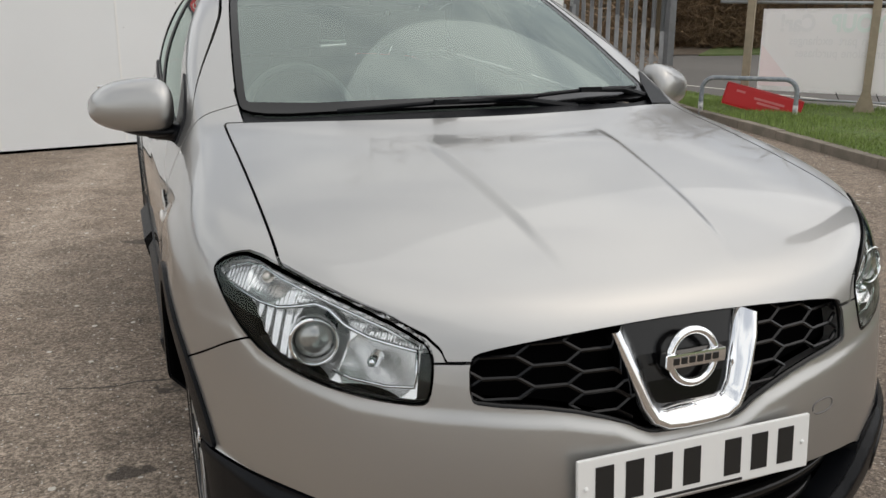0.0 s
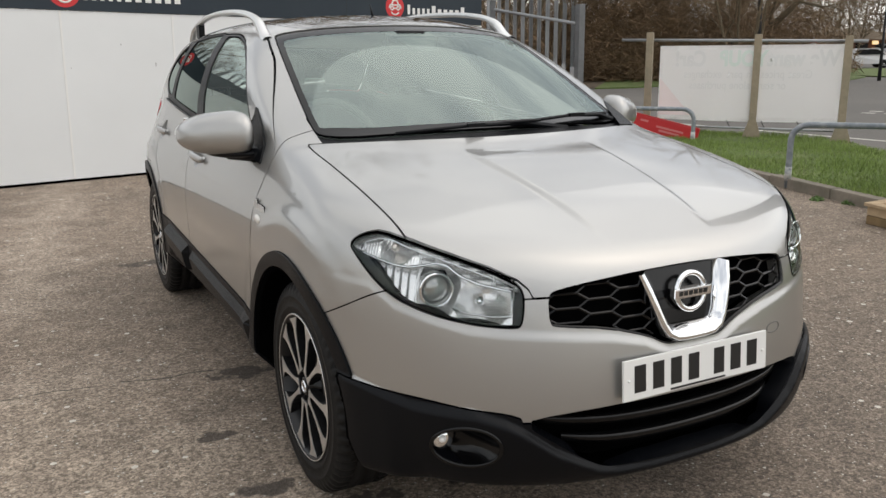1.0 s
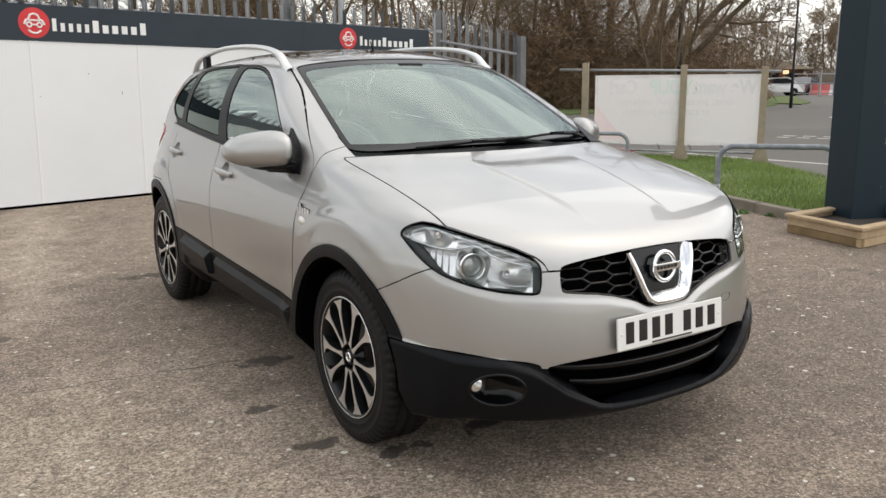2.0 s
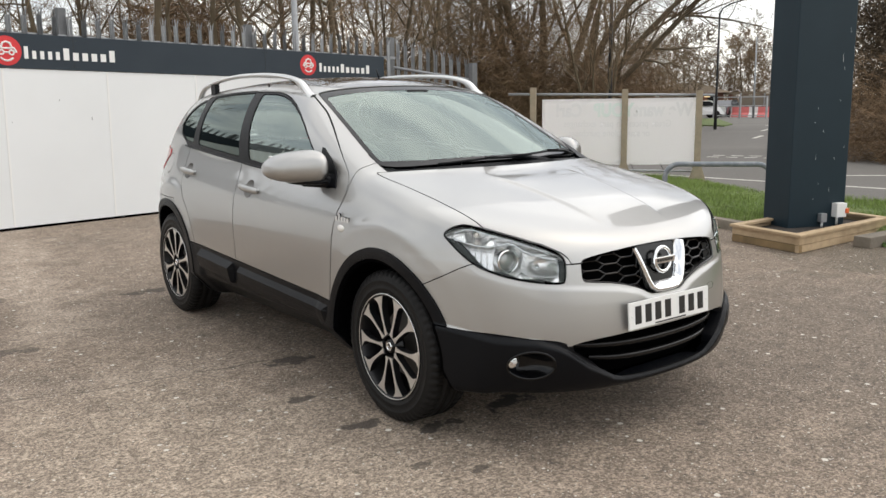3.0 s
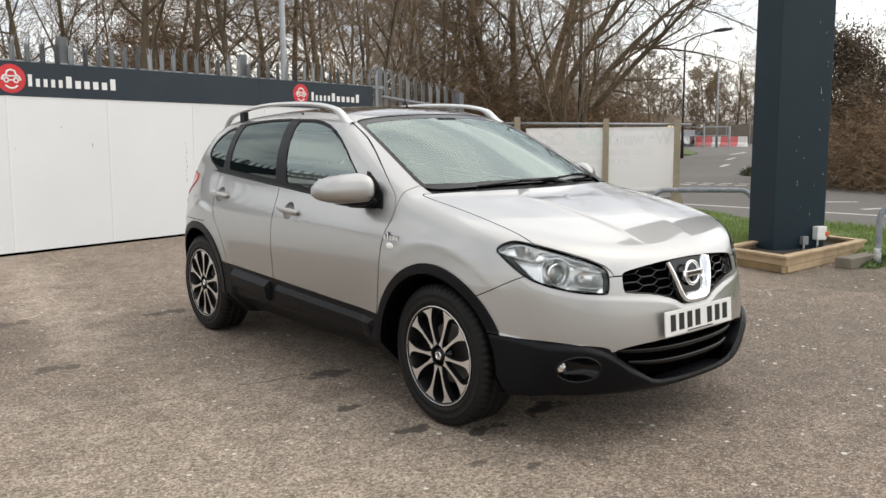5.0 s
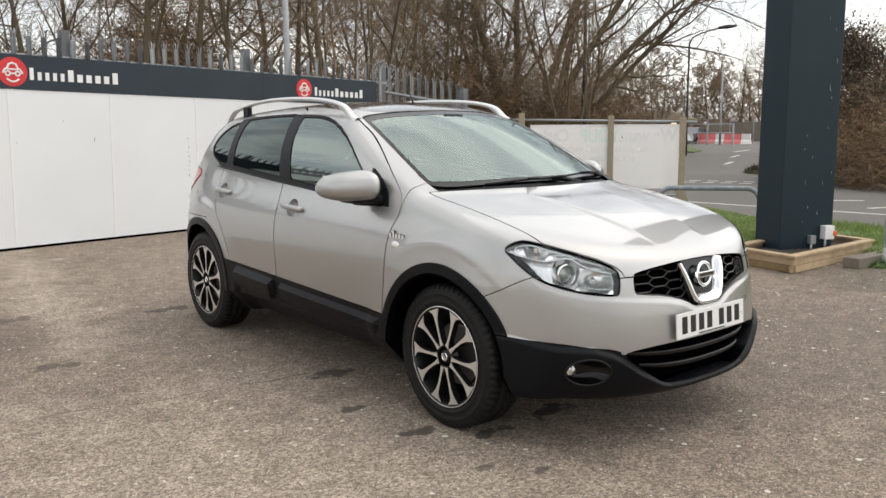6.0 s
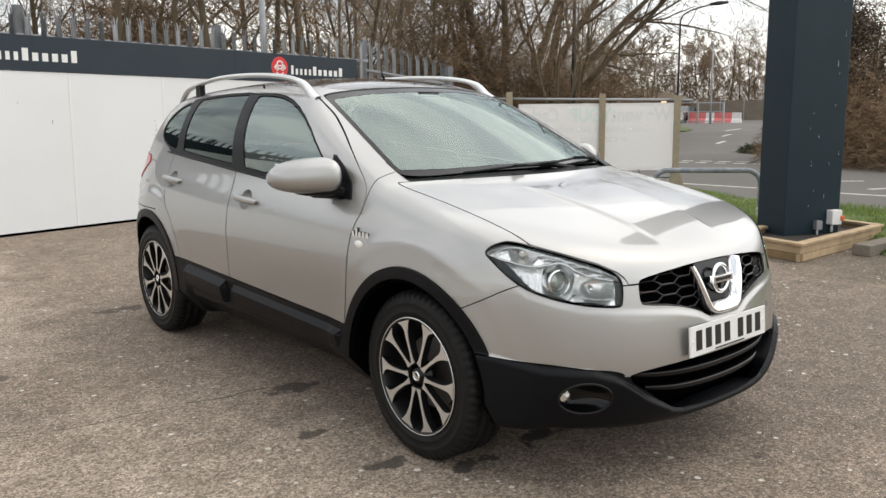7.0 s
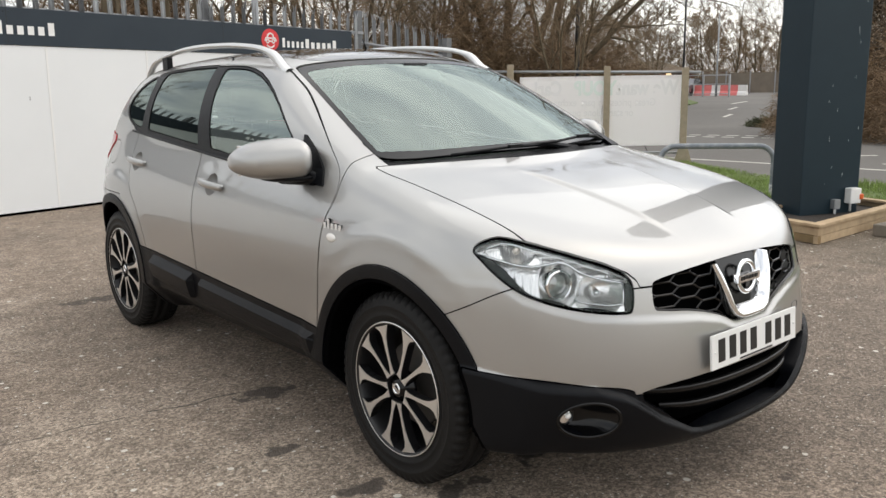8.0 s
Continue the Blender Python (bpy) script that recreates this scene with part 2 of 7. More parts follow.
def surface_net(field, lo, hi, h):
    """The surface field = 0 as vertices and triangles."""
    n = [int(round((b - a) / h)) + 1 for a, b in zip(lo, hi)]
    ax = [lo[i] + h * np.arange(n[i]) for i in range(3)]
    f = np.empty(n, np.float32)
    yy, zz = np.meshgrid(ax[1], ax[2], indexing="ij")
    for i, x in enumerate(ax[0]):
        f[i] = field(np.full(yy.shape, x), yy, zz)
    s = f < 0
    c = [m - 1 for m in n]
    total = np.zeros(c, np.int8)
    for dx in (0, 1):
        for dy in (0, 1):
            for dz in (0, 1):
                total += s[dx:dx + c[0], dy:dy + c[1], dz:dz + c[2]]
    cells = np.argwhere((total > 0) & (total < 8))
    ident = np.full(c, -1, np.int64)
    ident[tuple(cells.T)] = np.arange(len(cells))
    acc, cnt = np.zeros((len(cells), 3)), np.zeros(len(cells))
    for axis in range(3):
        for d1 in (0, 1):
            for d2 in (0, 1):
                o = [0, 0, 0]
                o[(axis + 1) % 3], o[(axis + 2) % 3] = d1, d2
                a = cells + o
                e = [0, 0, 0]
                e[axis] = 1
                b = a + e
                fa, fb = f[tuple(a.T)], f[tuple(b.T)]
                m = (fa < 0) != (fb < 0)
                t = np.where(m, fa / np.where(m, fa - fb, 1), 0)
                p = a + t[:, None] * np.array(e)
                acc[m] += p[m]
                cnt[m] += 1
    v = np.array(lo) + h * acc / cnt[:, None]
    tris = []
    for axis in range(3):
        b1, b2 = (axis + 1) % 3, (axis + 2) % 3
        sa = [slice(None)] * 3
        sb = [slice(None)] * 3
        sa[axis], sb[axis] = slice(0, n[axis] - 1), slice(1, n[axis])
        for way in (True, False):
            e = np.argwhere((s[tuple(sa)] == way) & (s[tuple(sb)] != way))
            e = e[(e[:, b1] > 0) & (e[:, b2] > 0) & (e[:, b1] < n[b1] - 1) & (e[:, b2] < n[b2] - 1)]
            q = []
            for d1, d2 in ((1, 1), (0, 1), (0, 0), (1, 0)):
                o = np.zeros(3, int)
                o[b1], o[b2] = d1, d2
                q.append(ident[tuple((e - o).T)])
            q = np.stack(q, 1)
            if not way:
                q = q[:, ::-1]
            tris += [q[:, [0, 1, 2]], q[:, [0, 2, 3]]]
    return v, np.concatenate(tris)


def gradient(field, v, h=0.002):
    g = np.empty_like(v)
    for i in range(3):
        d = np.zeros(3)
        d[i] = h
        g[:, i] = (field(*(v + d).T) - field(*(v - d).T)) / (2 * h)
    return g


def settle(field, v, times=3, reach=0.02):
    for _ in range(times):
        g = gradient(field, v)
        step = -field(*v.T)[:, None] * g / np.maximum((g * g).sum(1), 1e-3)[:, None]
        ln = np.linalg.norm(step, axis=1)
        v = v + step * np.minimum(1, reach / np.maximum(ln, 1e-9))[:, None]
    return v


def relax(field, v, t, times=3):
    for _ in range(times):
        acc, cnt = np.zeros_like(v), np.zeros(len(v))
        for a, b in ((0, 1), (1, 2), (2, 0)):
            np.add.at(acc, t[:, a], v[t[:, b]])
            np.add.at(cnt, t[:, a], 1)
            np.add.at(acc, t[:, b], v[t[:, a]])
            np.add.at(cnt, t[:, b], 1)
        v = settle(field, 0.5 * v + 0.5 * acc / cnt[:, None], 1)
    return v


def refined(v, t, chosen):
    """Splits the edges that join two chosen vertices, with no open seams."""
    e = np.sort(np.concatenate([t[:, [0, 1]], t[:, [1, 2]], t[:, [2, 0]]]), 1)
    un, inv = np.unique(e, axis=0, return_inverse=True)
    split = chosen[un].all(1)
    ident = np.where(split, len(v) + np.cumsum(split) - 1, -1)
    v = np.concatenate([v, v[un[split]].mean(1)])
    m = ident[inv.reshape(-1)].reshape(3, -1).T
    k = (m >= 0).sum(1)
    a, b, c = t[k == 3].T
    p, q, r = m[k == 3].T
    made = [t[k == 0], np.stack([a, p, r], 1), np.stack([p, b, q], 1), np.stack([r, q, c], 1), np.stack([p, q, r], 1)]
    for i in range(3):
        one = (k == 1) & (m[:, i] >= 0)
        a, b, c, p = t[one, i], t[one, (i + 1) % 3], t[one, (i + 2) % 3], m[one, i]
        made += [np.stack([a, p, c], 1), np.stack([p, b, c], 1)]
    return v, np.concatenate(made)


def cut(piece, f):
    """Cuts a piece (vertices, triangles) along f = 0: what lies inside, what lies outside."""
    v, t = piece
    if len(t) == 0:
        return piece, piece
    f = np.where(np.abs(f) < 1e-6, 1e-6, f)
    s = f[t] < 0
    k = s.sum(1)
    ins, outs = [t[k == 3]], [t[k == 0]]
    extra = []
    base = len(v)
    mixed = t[(k == 1) | (k == 2)]
    if len(mixed):
        sm = f[mixed] < 0
        one = sm.sum(1) == 1
        lone = np.where(one, np.argmax(sm, 1), np.argmin(sm, 1))
        r = np.arange(len(mixed))
        a, b, c = mixed[r, lone], mixed[r, (lone + 1) % 3], mixed[r, (lone + 2) % 3]
        e = np.concatenate([np.stack([a, b], 1), np.stack([a, c], 1)])
        es = np.sort(e, 1)
        un, inv = np.unique(es, axis=0, return_inverse=True)
        inv = inv.reshape(-1)
        fa, fb = f[un[:, 0]], f[un[:, 1]]
        w = (fa / (fa - fb))[:, None]
        extra = v[un[:, 0]] * (1 - w) + v[un[:, 1]] * w
        p, q = base + inv[:len(a)], base + inv[len(a):]
        tip = np.stack([a, p, q], 1)
        rest = np.concatenate([np.stack([p, b, c], 1)[:, None], np.stack([p, c, q], 1)[:, None]], 1)
        ins += [tip[one], rest[~one].reshape(-1, 3)]
        outs += [tip[~one], rest[one].reshape(-1, 3)]
        v = np.concatenate([v, extra])

    def packed(parts):
        tt = np.concatenate(parts)
        u, inv2 = np.unique(tt, return_inverse=True)
        return v[u], inv2.reshape(-1, 3)
    return packed(ins), packed(outs)


def joined(*pieces):
    vs, ts, n = [], [], 0
    for v, t in pieces:
        vs.append(v)
        ts.append(t + n)
        n += len(v)
    return np.concatenate(vs), np.concatenate(ts)


def panel(name, piece, field, mat, parent, label="", lift=0.0, depth=0.012, push=None):
    """A piece of a smooth surface as a panel with its true normals and a rim turned inwards by depth."""
    v, t = piece
    if len(t) == 0:
        return None
    g = gradient(field, v)
    nrm = g / np.maximum(np.linalg.norm(g, axis=1), 1e-9)[:, None]
    p = v + nrm * lift
    if push is not None:
        p = p + np.array(push)
    verts, norms, tris = [p], [nrm], [t]
    if depth:
        e = np.concatenate([t[:, [0, 1]], t[:, [1, 2]], t[:, [2, 0]]])
        key = np.sort(e, 1)
        un, inv, num = np.unique(key, axis=0, return_inverse=True, return_counts=True)
        rim = e[num[inv.reshape(-1)] == 1]
        a, b = p[rim[:, 0]], p[rim[:, 1]]
        ai, bi = a - nrm[rim[:, 0]] * depth, b - nrm[rim[:, 1]] * depth
        side = np.cross(b - a, nrm[rim[:, 0]])
        side /= np.maximum(np.linalg.norm(side, axis=1), 1e-9)[:, None]
        n0, m = len(p), len(rim)
        verts += [a, b, bi, ai]
        norms += [side] * 4
        i = n0 + np.arange(m)
        tris += [np.stack([i + m, i, i + 3 * m], 1), np.stack([i + m, i + 3 * m, i + 2 * m], 1)]
    verts, norms, tris = np.concatenate(verts), np.concatenate(norms), np.concatenate(tris)
    me = bpy.data.meshes.new(name)
    me.from_pydata(verts.tolist(), [], tris.tolist())
    me.shade_smooth()
    me.normals_split_custom_set_from_vertices(norms.tolist())
    return link_mesh(name, me, mat, parent, label, smooth=False)

# ---- the car: its front axle stands over the origin, it faces -y ----
WHEEL_Z, WHEEL_R, BASE = 0.342, 0.342, 2.63
prof_w = spline([.15, .25, .35, .45, .60, .77, .86, .95, 1.02, 1.10, 1.2], [.79, .84, .872, .886, .8900, .8880, .8745, .845, .815, .776, .72])
front_c = spline([.14, .19, .24, .30, .38, .50, .60, .70, .80, .90, 1.0], [.655, .71, .752, .781, .796, .793, .781, .762, .735, .70, .66])
hood_z = spline([-.86, -.74, -.60, -.385, 0, .30, .60, 1.0, 2.0, 3.0, 3.5], [.787, .851, .910, .976, 1.059, 1.105, 1.125, 1.14, 1.185, 1.215, 1.21])
roof_z = spline([.7, .95, 1.3, 1.7, 2.2, 2.8, 3.1, 3.4], [1.44, 1.505, 1.55, 1.566, 1.556, 1.51, 1.47, 1.42])
rear_c = spline([.15, .35, .6, .9, 1.2], [1.02, 1.11, 1.14, 1.13, 1.0])


def ledge_z(b):
    """Height of the bumper's ledge under the grille and the lamps, at half-width b."""
    return np.interp(b, [0, .09, .13, .17, .27, .43, .52, .62, .70, .76, .80], [.603, .606, .625, .645, .668, .685, .692, .702, .726, .752, .80])


def lip_z(b):
    """Height at which the black lower bumper steps out, at half-width b."""
    return np.interp(b, [0, .15, .25, .307, .432, .514, .551, .62, .744, .846, .95], [.288, .290, .297, .312, .378, .440, .462, .487, .495, .530, .54])


def lower_field(x, y, z):
    b = np.abs(x)
    wheel = np.minimum(np.hypot(y, z - WHEEL_Z), np.hypot(y - BASE, z - WHEEL_Z))
    w = prof_w(z)
    # flat blister round each wheel, lip of the lower bumper, sill tucked under
    flare = 0.893 - 0.05 * np.maximum(z - 0.72, 0)
    w = w + np.maximum(flare - w, 0) * step01((0.60 - wheel) / 0.085) + 0.006 * np.exp(-((wheel - 0.43) / 0.06) ** 2)
    w = w - 0.035 * np.clip((y - 2.5) / 0.9, 0, 1) ** 2
    w = w - 0.9 * np.maximum(0.345 - z, 0) * step01((y - 0.28) / 0.1) * step01((2.34 - y) / 0.1)
    lip = step01((lip_z(b) + 0.002 - z) / 0.035)
    w = w + 0.008 * lip * step01((-0.2 - y) / 0.15)
    nose = front_c(z) - 0.001 + 0.007 * step01((ledge_z(b) + 0.004 - z) / 0.032) + 0.022 * lip
    n = 2.4
    r = ((b / w) ** n + (np.maximum(-0.05 - y, 0) / nose) ** n + (np.maximum(y - 2.3, 0) / rear_c(z)) ** 3.6) ** (1 / n)
    side = (r - 1) * 0.85
    ridge = 0.205 + 0.10 * (y + 0.55)
    bulge = 0.010 * step01((ridge + 0.018 - b) / 0.036) * step01((0.06 - y) / 0.22) * step01((y + 0.72) / 0.26)
    top = hood_z(y) + bulge - 0.032 * (b / 0.7) ** 2.8
    f = smax(side, (z - top) * 0.92, 0.10)
    under = 0.20 + 0.05 * step01((-0.28 - y) / 0.15)
    return smax(f, under - z, 0.05)


def cabin_field(x, y, z):
    b = np.abs(x)
    dz = z - 1.08
    w = 0.797 - 0.08 * dz - 0.90 * dz * np.abs(dz) - 0.045 * np.clip((y - 1.5) / 1.3, 0, 2) ** 2 - 0.02 * np.clip((1.2 - y) / 0.8, 0, 1) ** 2
    side = (b - w) * 0.92
    screen = (0.12 + (z - 1.10) / 0.49 + 0.25 * dz * dz + 0.46 * b ** 2 - y) * 0.44
    roof = z - (roof_z(y) - 0.062 * (b / 0.6) ** 2.2)
    back = (y - (3.22 - 0.62 * dz - 0.7 * dz ** 2 - 0.35 * b ** 2)) * 0.8
    f = smax(side, screen, 0.07)
    f = smax(f, roof, 0.10)
    f = smax(f, back, 0.12)
    return smax(f, 0.9 - z, 0.02)


def opening(y, z):
    """Distance from the nearer wheel's hub; the front opening widens forwards towards the ground."""
    front = np.hypot(y, z - WHEEL_Z) - 0.55 * np.maximum(0.34 - z, 0) * step01(-y / 0.2)
    return np.minimum(front, np.hypot(y - BASE, z - WHEEL_Z))


def car_field(x, y, z):
    f = smin(lower_field(x, y, z), cabin_field(x, y, z), 0.05)
    hole = np.maximum(opening(y, z) - 0.380, 0.46 - np.abs(x))
    return smax(f, -hole, 0.006)


shell = surface_net(car_field, (-0.96, -0.96, 0.10), (0.96, 3.60, 1.70), 0.016)
shell = (settle(car_field, shell[0]), shell[1])
shell = (relax(car_field, *shell), shell[1])
shell = refined(*shell, shell[0][:, 1] < 0.05)
shell = (settle(car_field, shell[0], 2), shell[1])

car = tagged(empty("car"), "silver-beige metallic five-door crossover car parked on tarmac", "car")
GAP = 0.0022


def b_of(p): return np.abs(p[0][:, 0])
def y_of(p): return p[0][:, 1]
def z_of(p): return p[0][:, 2]
def wheel_of(p): return opening(y_of(p), z_of(p))


def take(rest, f, gap=GAP):
    """Takes the panel f < 0 out of the rest, with a joint round it."""
    ins, out = cut(rest, f(rest))
    if gap:
        ins = cut(ins, f(ins) + gap)[0]
        out = cut(out, gap - f(out))[0]
    return ins, out


def halves(piece):
    return cut(piece, piece[0][:, 0])


rest = shell
# wheel wells and the dark underside
well, rest = take(rest, lambda p: np.maximum(np.maximum(wheel_of(p) - 0.398, 0.40 - b_of(p)), z_of(p) - 0.95), 0)
below, rest = take(rest, lambda p: z_of(p) - 0.205, 0)

GLASS_FRONT = rounded([(.60, 1.035), (1.10, 1.068), (1.465, 1.096), (1.492, 1.099), (1.502, 1.125), (1.58, 1.31), (1.606, 1.435), (1.612, 1.462), (1.585, 1.464), (1.38, 1.458), (1.17, 1.415), (.97, 1.325), (.79, 1.19), (.66, 1.08)], 1)
GLASS_REAR = rounded([(1.645, 1.135), (1.632, 1.109), (1.66, 1.110), (2.00, 1.132), (2.28, 1.152), (2.318, 1.156), (2.325, 1.18), (2.355, 1.31), (2.355, 1.425), (2.345, 1.449), (2.32, 1.451), (2.05, 1.468), (1.76, 1.472), (1.737, 1.473), (1.73, 1.45), (1.69, 1.30)], 1)
GLASS_QUARTER = rounded([(2.432, 1.19), (2.43, 1.165), (2.45, 1.166), (2.56, 1.175), (2.70, 1.225), (2.735, 1.29), (2.62, 1.39), (2.45, 1.44), (2.44, 1.30)], 1)
PILLAR_B = [(1.47, 1.085), (1.66, 1.10), (1.76, 1.478), (1.60, 1.474)]
BELT = [(.53, 1.004), (1.5, 1.068), (2.5, 1.135), (2.58, 1.175), (2.43, 1.175), (1.5, 1.108), (.6, 1.043)]
PILLAR_C = [(2.30, 1.14), (2.45, 1.155), (2.46, 1.45), (2.33, 1.462)]
CORNER = [(.468, 1.006), (.72, 1.026), (.72, 1.115), (.66, 1.19), (.575, 1.135), (.51, 1.07)]


def frame_mask(p):
    y, z = y_of(p), z_of(p)
    f = np.minimum(np.minimum(outline(GLASS_FRONT, y, z), outline(GLASS_REAR, y, z)), outline(GLASS_QUARTER, y, z)) - 0.011
    for poly in (PILLAR_B, PILLAR_C, CORNER, BELT):
        f = np.minimum(f, outline(poly, y, z))
    return np.maximum(f, 0.42 - b_of(p))


def side_mask(poly):
    return lambda p: np.maximum(outline(poly, y_of(p), z_of(p)), 0.42 - b_of(p))


glass_f, rest = take(rest, side_mask(GLASS_FRONT))
glass_r, rest = take(rest, side_mask(GLASS_REAR))
glass_q, rest = take(rest, side_mask(GLASS_QUARTER))
frame_black, rest = take(rest, frame_mask)
SCREEN = rounded([(-.645, 1.10), (-.35, 1.115), (0, 1.12), (.35, 1.115), (.645, 1.10), (.66, 1.14), (.585, 1.44), (.54, 1.468), (.30, 1.492), (0, 1.50), (-.30, 1.492), (-.54, 1.468), (-.585, 1.44), (-.66, 1.14)], 2)
screen, rest = take(rest, lambda p: np.maximum(outline(SCREEN, p[0][:, 0], z_of(p)), y_of(p) - 1.25))
ROOF_GLASS = rounded([(-.50, 1.09), (-.25, 1.03), (.25, 1.03), (.50, 1.09), (.51, 1.6), (.48, 2.25), (-.48, 2.25), (-.51, 1.6)], 2)
roof_glass, rest = take(rest, lambda p: np.maximum(outline(ROOF_GLASS, p[0][:, 0], y_of(p)), 1.40 - z_of(p)))
REAR_GLASS = rounded([(-.60, 1.17), (.60, 1.17), (.52, 1.42), (-.52, 1.42)], 2)
rear_glass, rest = take(rest, lambda p: np.maximum(outline(REAR_GLASS, p[0][:, 0], z_of(p)), 2.85 - y_of(p)))

# lamps and openings of the nose; u runs across the corner
LAMP = rounded([(.458, .880), (.435, .900), (.385, .915), (.33, .921), (.20, .902), (.05, .875), (-.10, .842), (-.195, .811), (-.227, .786), (-.234, .745), (-.230, .704), (-.215, .695), (-.13, .699), (-.05, .706), (.06, .720), (.15, .737), (.235, .758), (.30, .784), (.36, .816), (.43, .861)], 1)
lamp_glass, rest = take(rest, lambda p: np.maximum(outline(LAMP, b_of(p) + y_of(p), z_of(p)), np.maximum(y_of(p) + 0.1, 0.40 - b_of(p))), 0.003)
GRILLE = [(.425, .775), (.40, .787), (.30, .801), (.15, .812), (0, .815), (-.15, .812), (-.30, .801), (-.40, .787), (-.425, .775), (-.43, .70), (-.41, .692), (-.27, .676), (-.15, .640), (-.11, .617), (-.08, .610), (.08, .610), (.11, .617), (.15, .640), (.27, .676), (.41, .692), (.43, .70)]
grille, rest = take(rest, lambda p: np.maximum(outline(rounded(GRILLE, 1), p[0][:, 0], z_of(p)), y_of(p) + 0.3), 0)
INTAKE = [(.515, .447), (.42, .468), (.2, .480), (-.2, .480), (-.42, .468), (-.515, .447), (-.40, .365), (-.31, .303), (-.25, .288), (.25, .288), (.31, .303), (.40, .365)]
intake, rest = take(rest, lambda p: np.maximum(outline(rounded(INTAKE, 1), p[0][:, 0], z_of(p)), y_of(p) + 0.3), 0)
FOG = [(.638 + .072 * math.cos(a), .380 + .057 * math.sin(a)) for a in (2 * math.pi * k / 28 for k in range(28))]
fog_hole, rest = take(rest, lambda p: np.maximum(outline(FOG, b_of(p), z_of(p)), y_of(p) + 0.3), 0)
# black lower mouldings
black_line = spline([-.60, -.50, -.40, -.27, -.10, .10, .30, .46, .7], [.285, .295, .36, .447, .478, .496, .506, .515, .52])
apron, rest = take(rest, lambda p: np.maximum(z_of(p) - np.where(b_of(p) < 0.51, 0.446, black_line(b_of(p) + y_of(p))), np.maximum(y_of(p) + 0.25, 0.40 - wheel_of(p))))
arch_trim, rest = take(rest, lambda p: np.maximum(wheel_of(p) - 0.445, np.maximum(0.5 - b_of(p), 0.2 - z_of(p))), 0.001)
sill, rest = take(rest, lambda p: np.maximum(z_of(p) - 0.461 - 0.037 * y_of(p), np.maximum(0.2 - y_of(p), y_of(p) - 2.45)))
rear_apron, rest = take(rest, lambda p: np.maximum(z_of(p) - 0.50, 2.4 - y_of(p)))
TAIL = rounded([(2.80, 1.095), (3.05, 1.135), (3.5, 1.135), (3.5, .90), (3.14, .91), (3.02, .98)], 1)
tail_glass, rest = take(rest, lambda p: np.maximum(outline(TAIL, y_of(p), z_of(p)), 0.45 - b_of(p)))

# painted panels
hood_back = lambda b: 0.10 + 0.40 * b ** 2
hood_front = lambda u: np.interp(u, [-.5, -.262, -.245, -.205, -.10, .05, .20, .33, .36, .40], [.768, .768, .790, .813, .846, .877, .904, .923, .90, .7])
hood, rest = take(rest, lambda p: np.maximum(np.maximum(b_of(p) - 0.704, hood_front(b_of(p) + y_of(p)) - z_of(p)), np.maximum(y_of(p) - hood_back(b_of(p)), z_of(p) - 1.3)), 0.003)
cowl, rest = take(rest, lambda p: np.maximum(np.maximum(y_of(p) - 0.55, z_of(p) - 1.16), np.maximum(b_of(p) - 0.655, hood_back(b_of(p)) - y_of(p))))
bumper_line = spline([-.60, -.3, -.2, .312, .45, .58, .8], [.768, .768, .768, .768, .722, .676, .60])
bumper, rest = take(rest, lambda p: np.maximum(z_of(p) - bumper_line(b_of(p) + y_of(p)), y_of(p) + 0.0))
fender, rest = take(rest, lambda p: np.maximum(outline(rounded([(-.9, .5), (-.9, 1.3), (.29, 1.3), (.375, 1.12), (.372, 1.04), (.363, .975), (.403, .89), (.416, .75), (.435, .45), (.442, .28), (.2, .2)], 1), y_of(p), z_of(p)), 0.5 - b_of(p)))
DOOR_F = rounded([(.447, .28), (.440, .45), (.421, .75), (.408, .89), (.370, .975), (.380, 1.035), (.44, 1.10), (.53, 1.168), (.64, 1.238), (.76, 1.308), (.90, 1.382), (1.10, 1.463), (1.36, 1.512), (1.655, 1.522), (1.64, 1.45), (1.57, 1.10), (1.55, .75), (1.525, .45), (1.515, .28)], 2)
DOOR_R = rounded([(1.522, .28), (1.532, .45), (1.555, .75), (1.575, 1.10), (1.645, 1.45), (1.66, 1.522), (2.05, 1.522), (2.36, 1.50), (2.43, 1.44), (2.44, 1.25), (2.45, 1.08), (2.43, .94), (2.37, .84), (2.26, .74), (2.16, .56), (2.13, .40), (2.11, .28)], 1)
door_f, rest = take(rest, side_mask(DOOR_F), 0.0013)
door_r, rest = take(rest, side_mask(DOOR_R))
CUPS = [(1.385, .940), (2.345, .985)]
cups = []
for cy, cz in CUPS:
    ring = [(cy + .058 * math.cos(a), cz + .050 * math.sin(a)) for a in (2 * math.pi * k / 32 for k in range(32))]
    dent, other = take(door_f if cy < 1.6 else door_r, side_mask(ring), 0)
    if cy < 1.6:
        door_f = other
    else:
        door_r = other
    cups.append(dent)
FLAP = rounded([(2.69, .945), (2.69, 1.075), (2.855, 1.085), (2.855, .955)], 2)
flap, rest = take(rest, side_mask(FLAP), 0.0015)
rear_bumper, rest = take(rest, lambda p: np.maximum(z_of(p) - 0.80, 2.5 - y_of(p)))
tailgate, rest = take(rest, lambda p: np.maximum(np.maximum(b_of(p) - 0.62, 2.9 - y_of(p)), z_of(p) - 1.47))
roof, quarter = take(rest, lambda p: np.maximum(1.435 - z_of(p), b_of(p) - 0.60), 0)

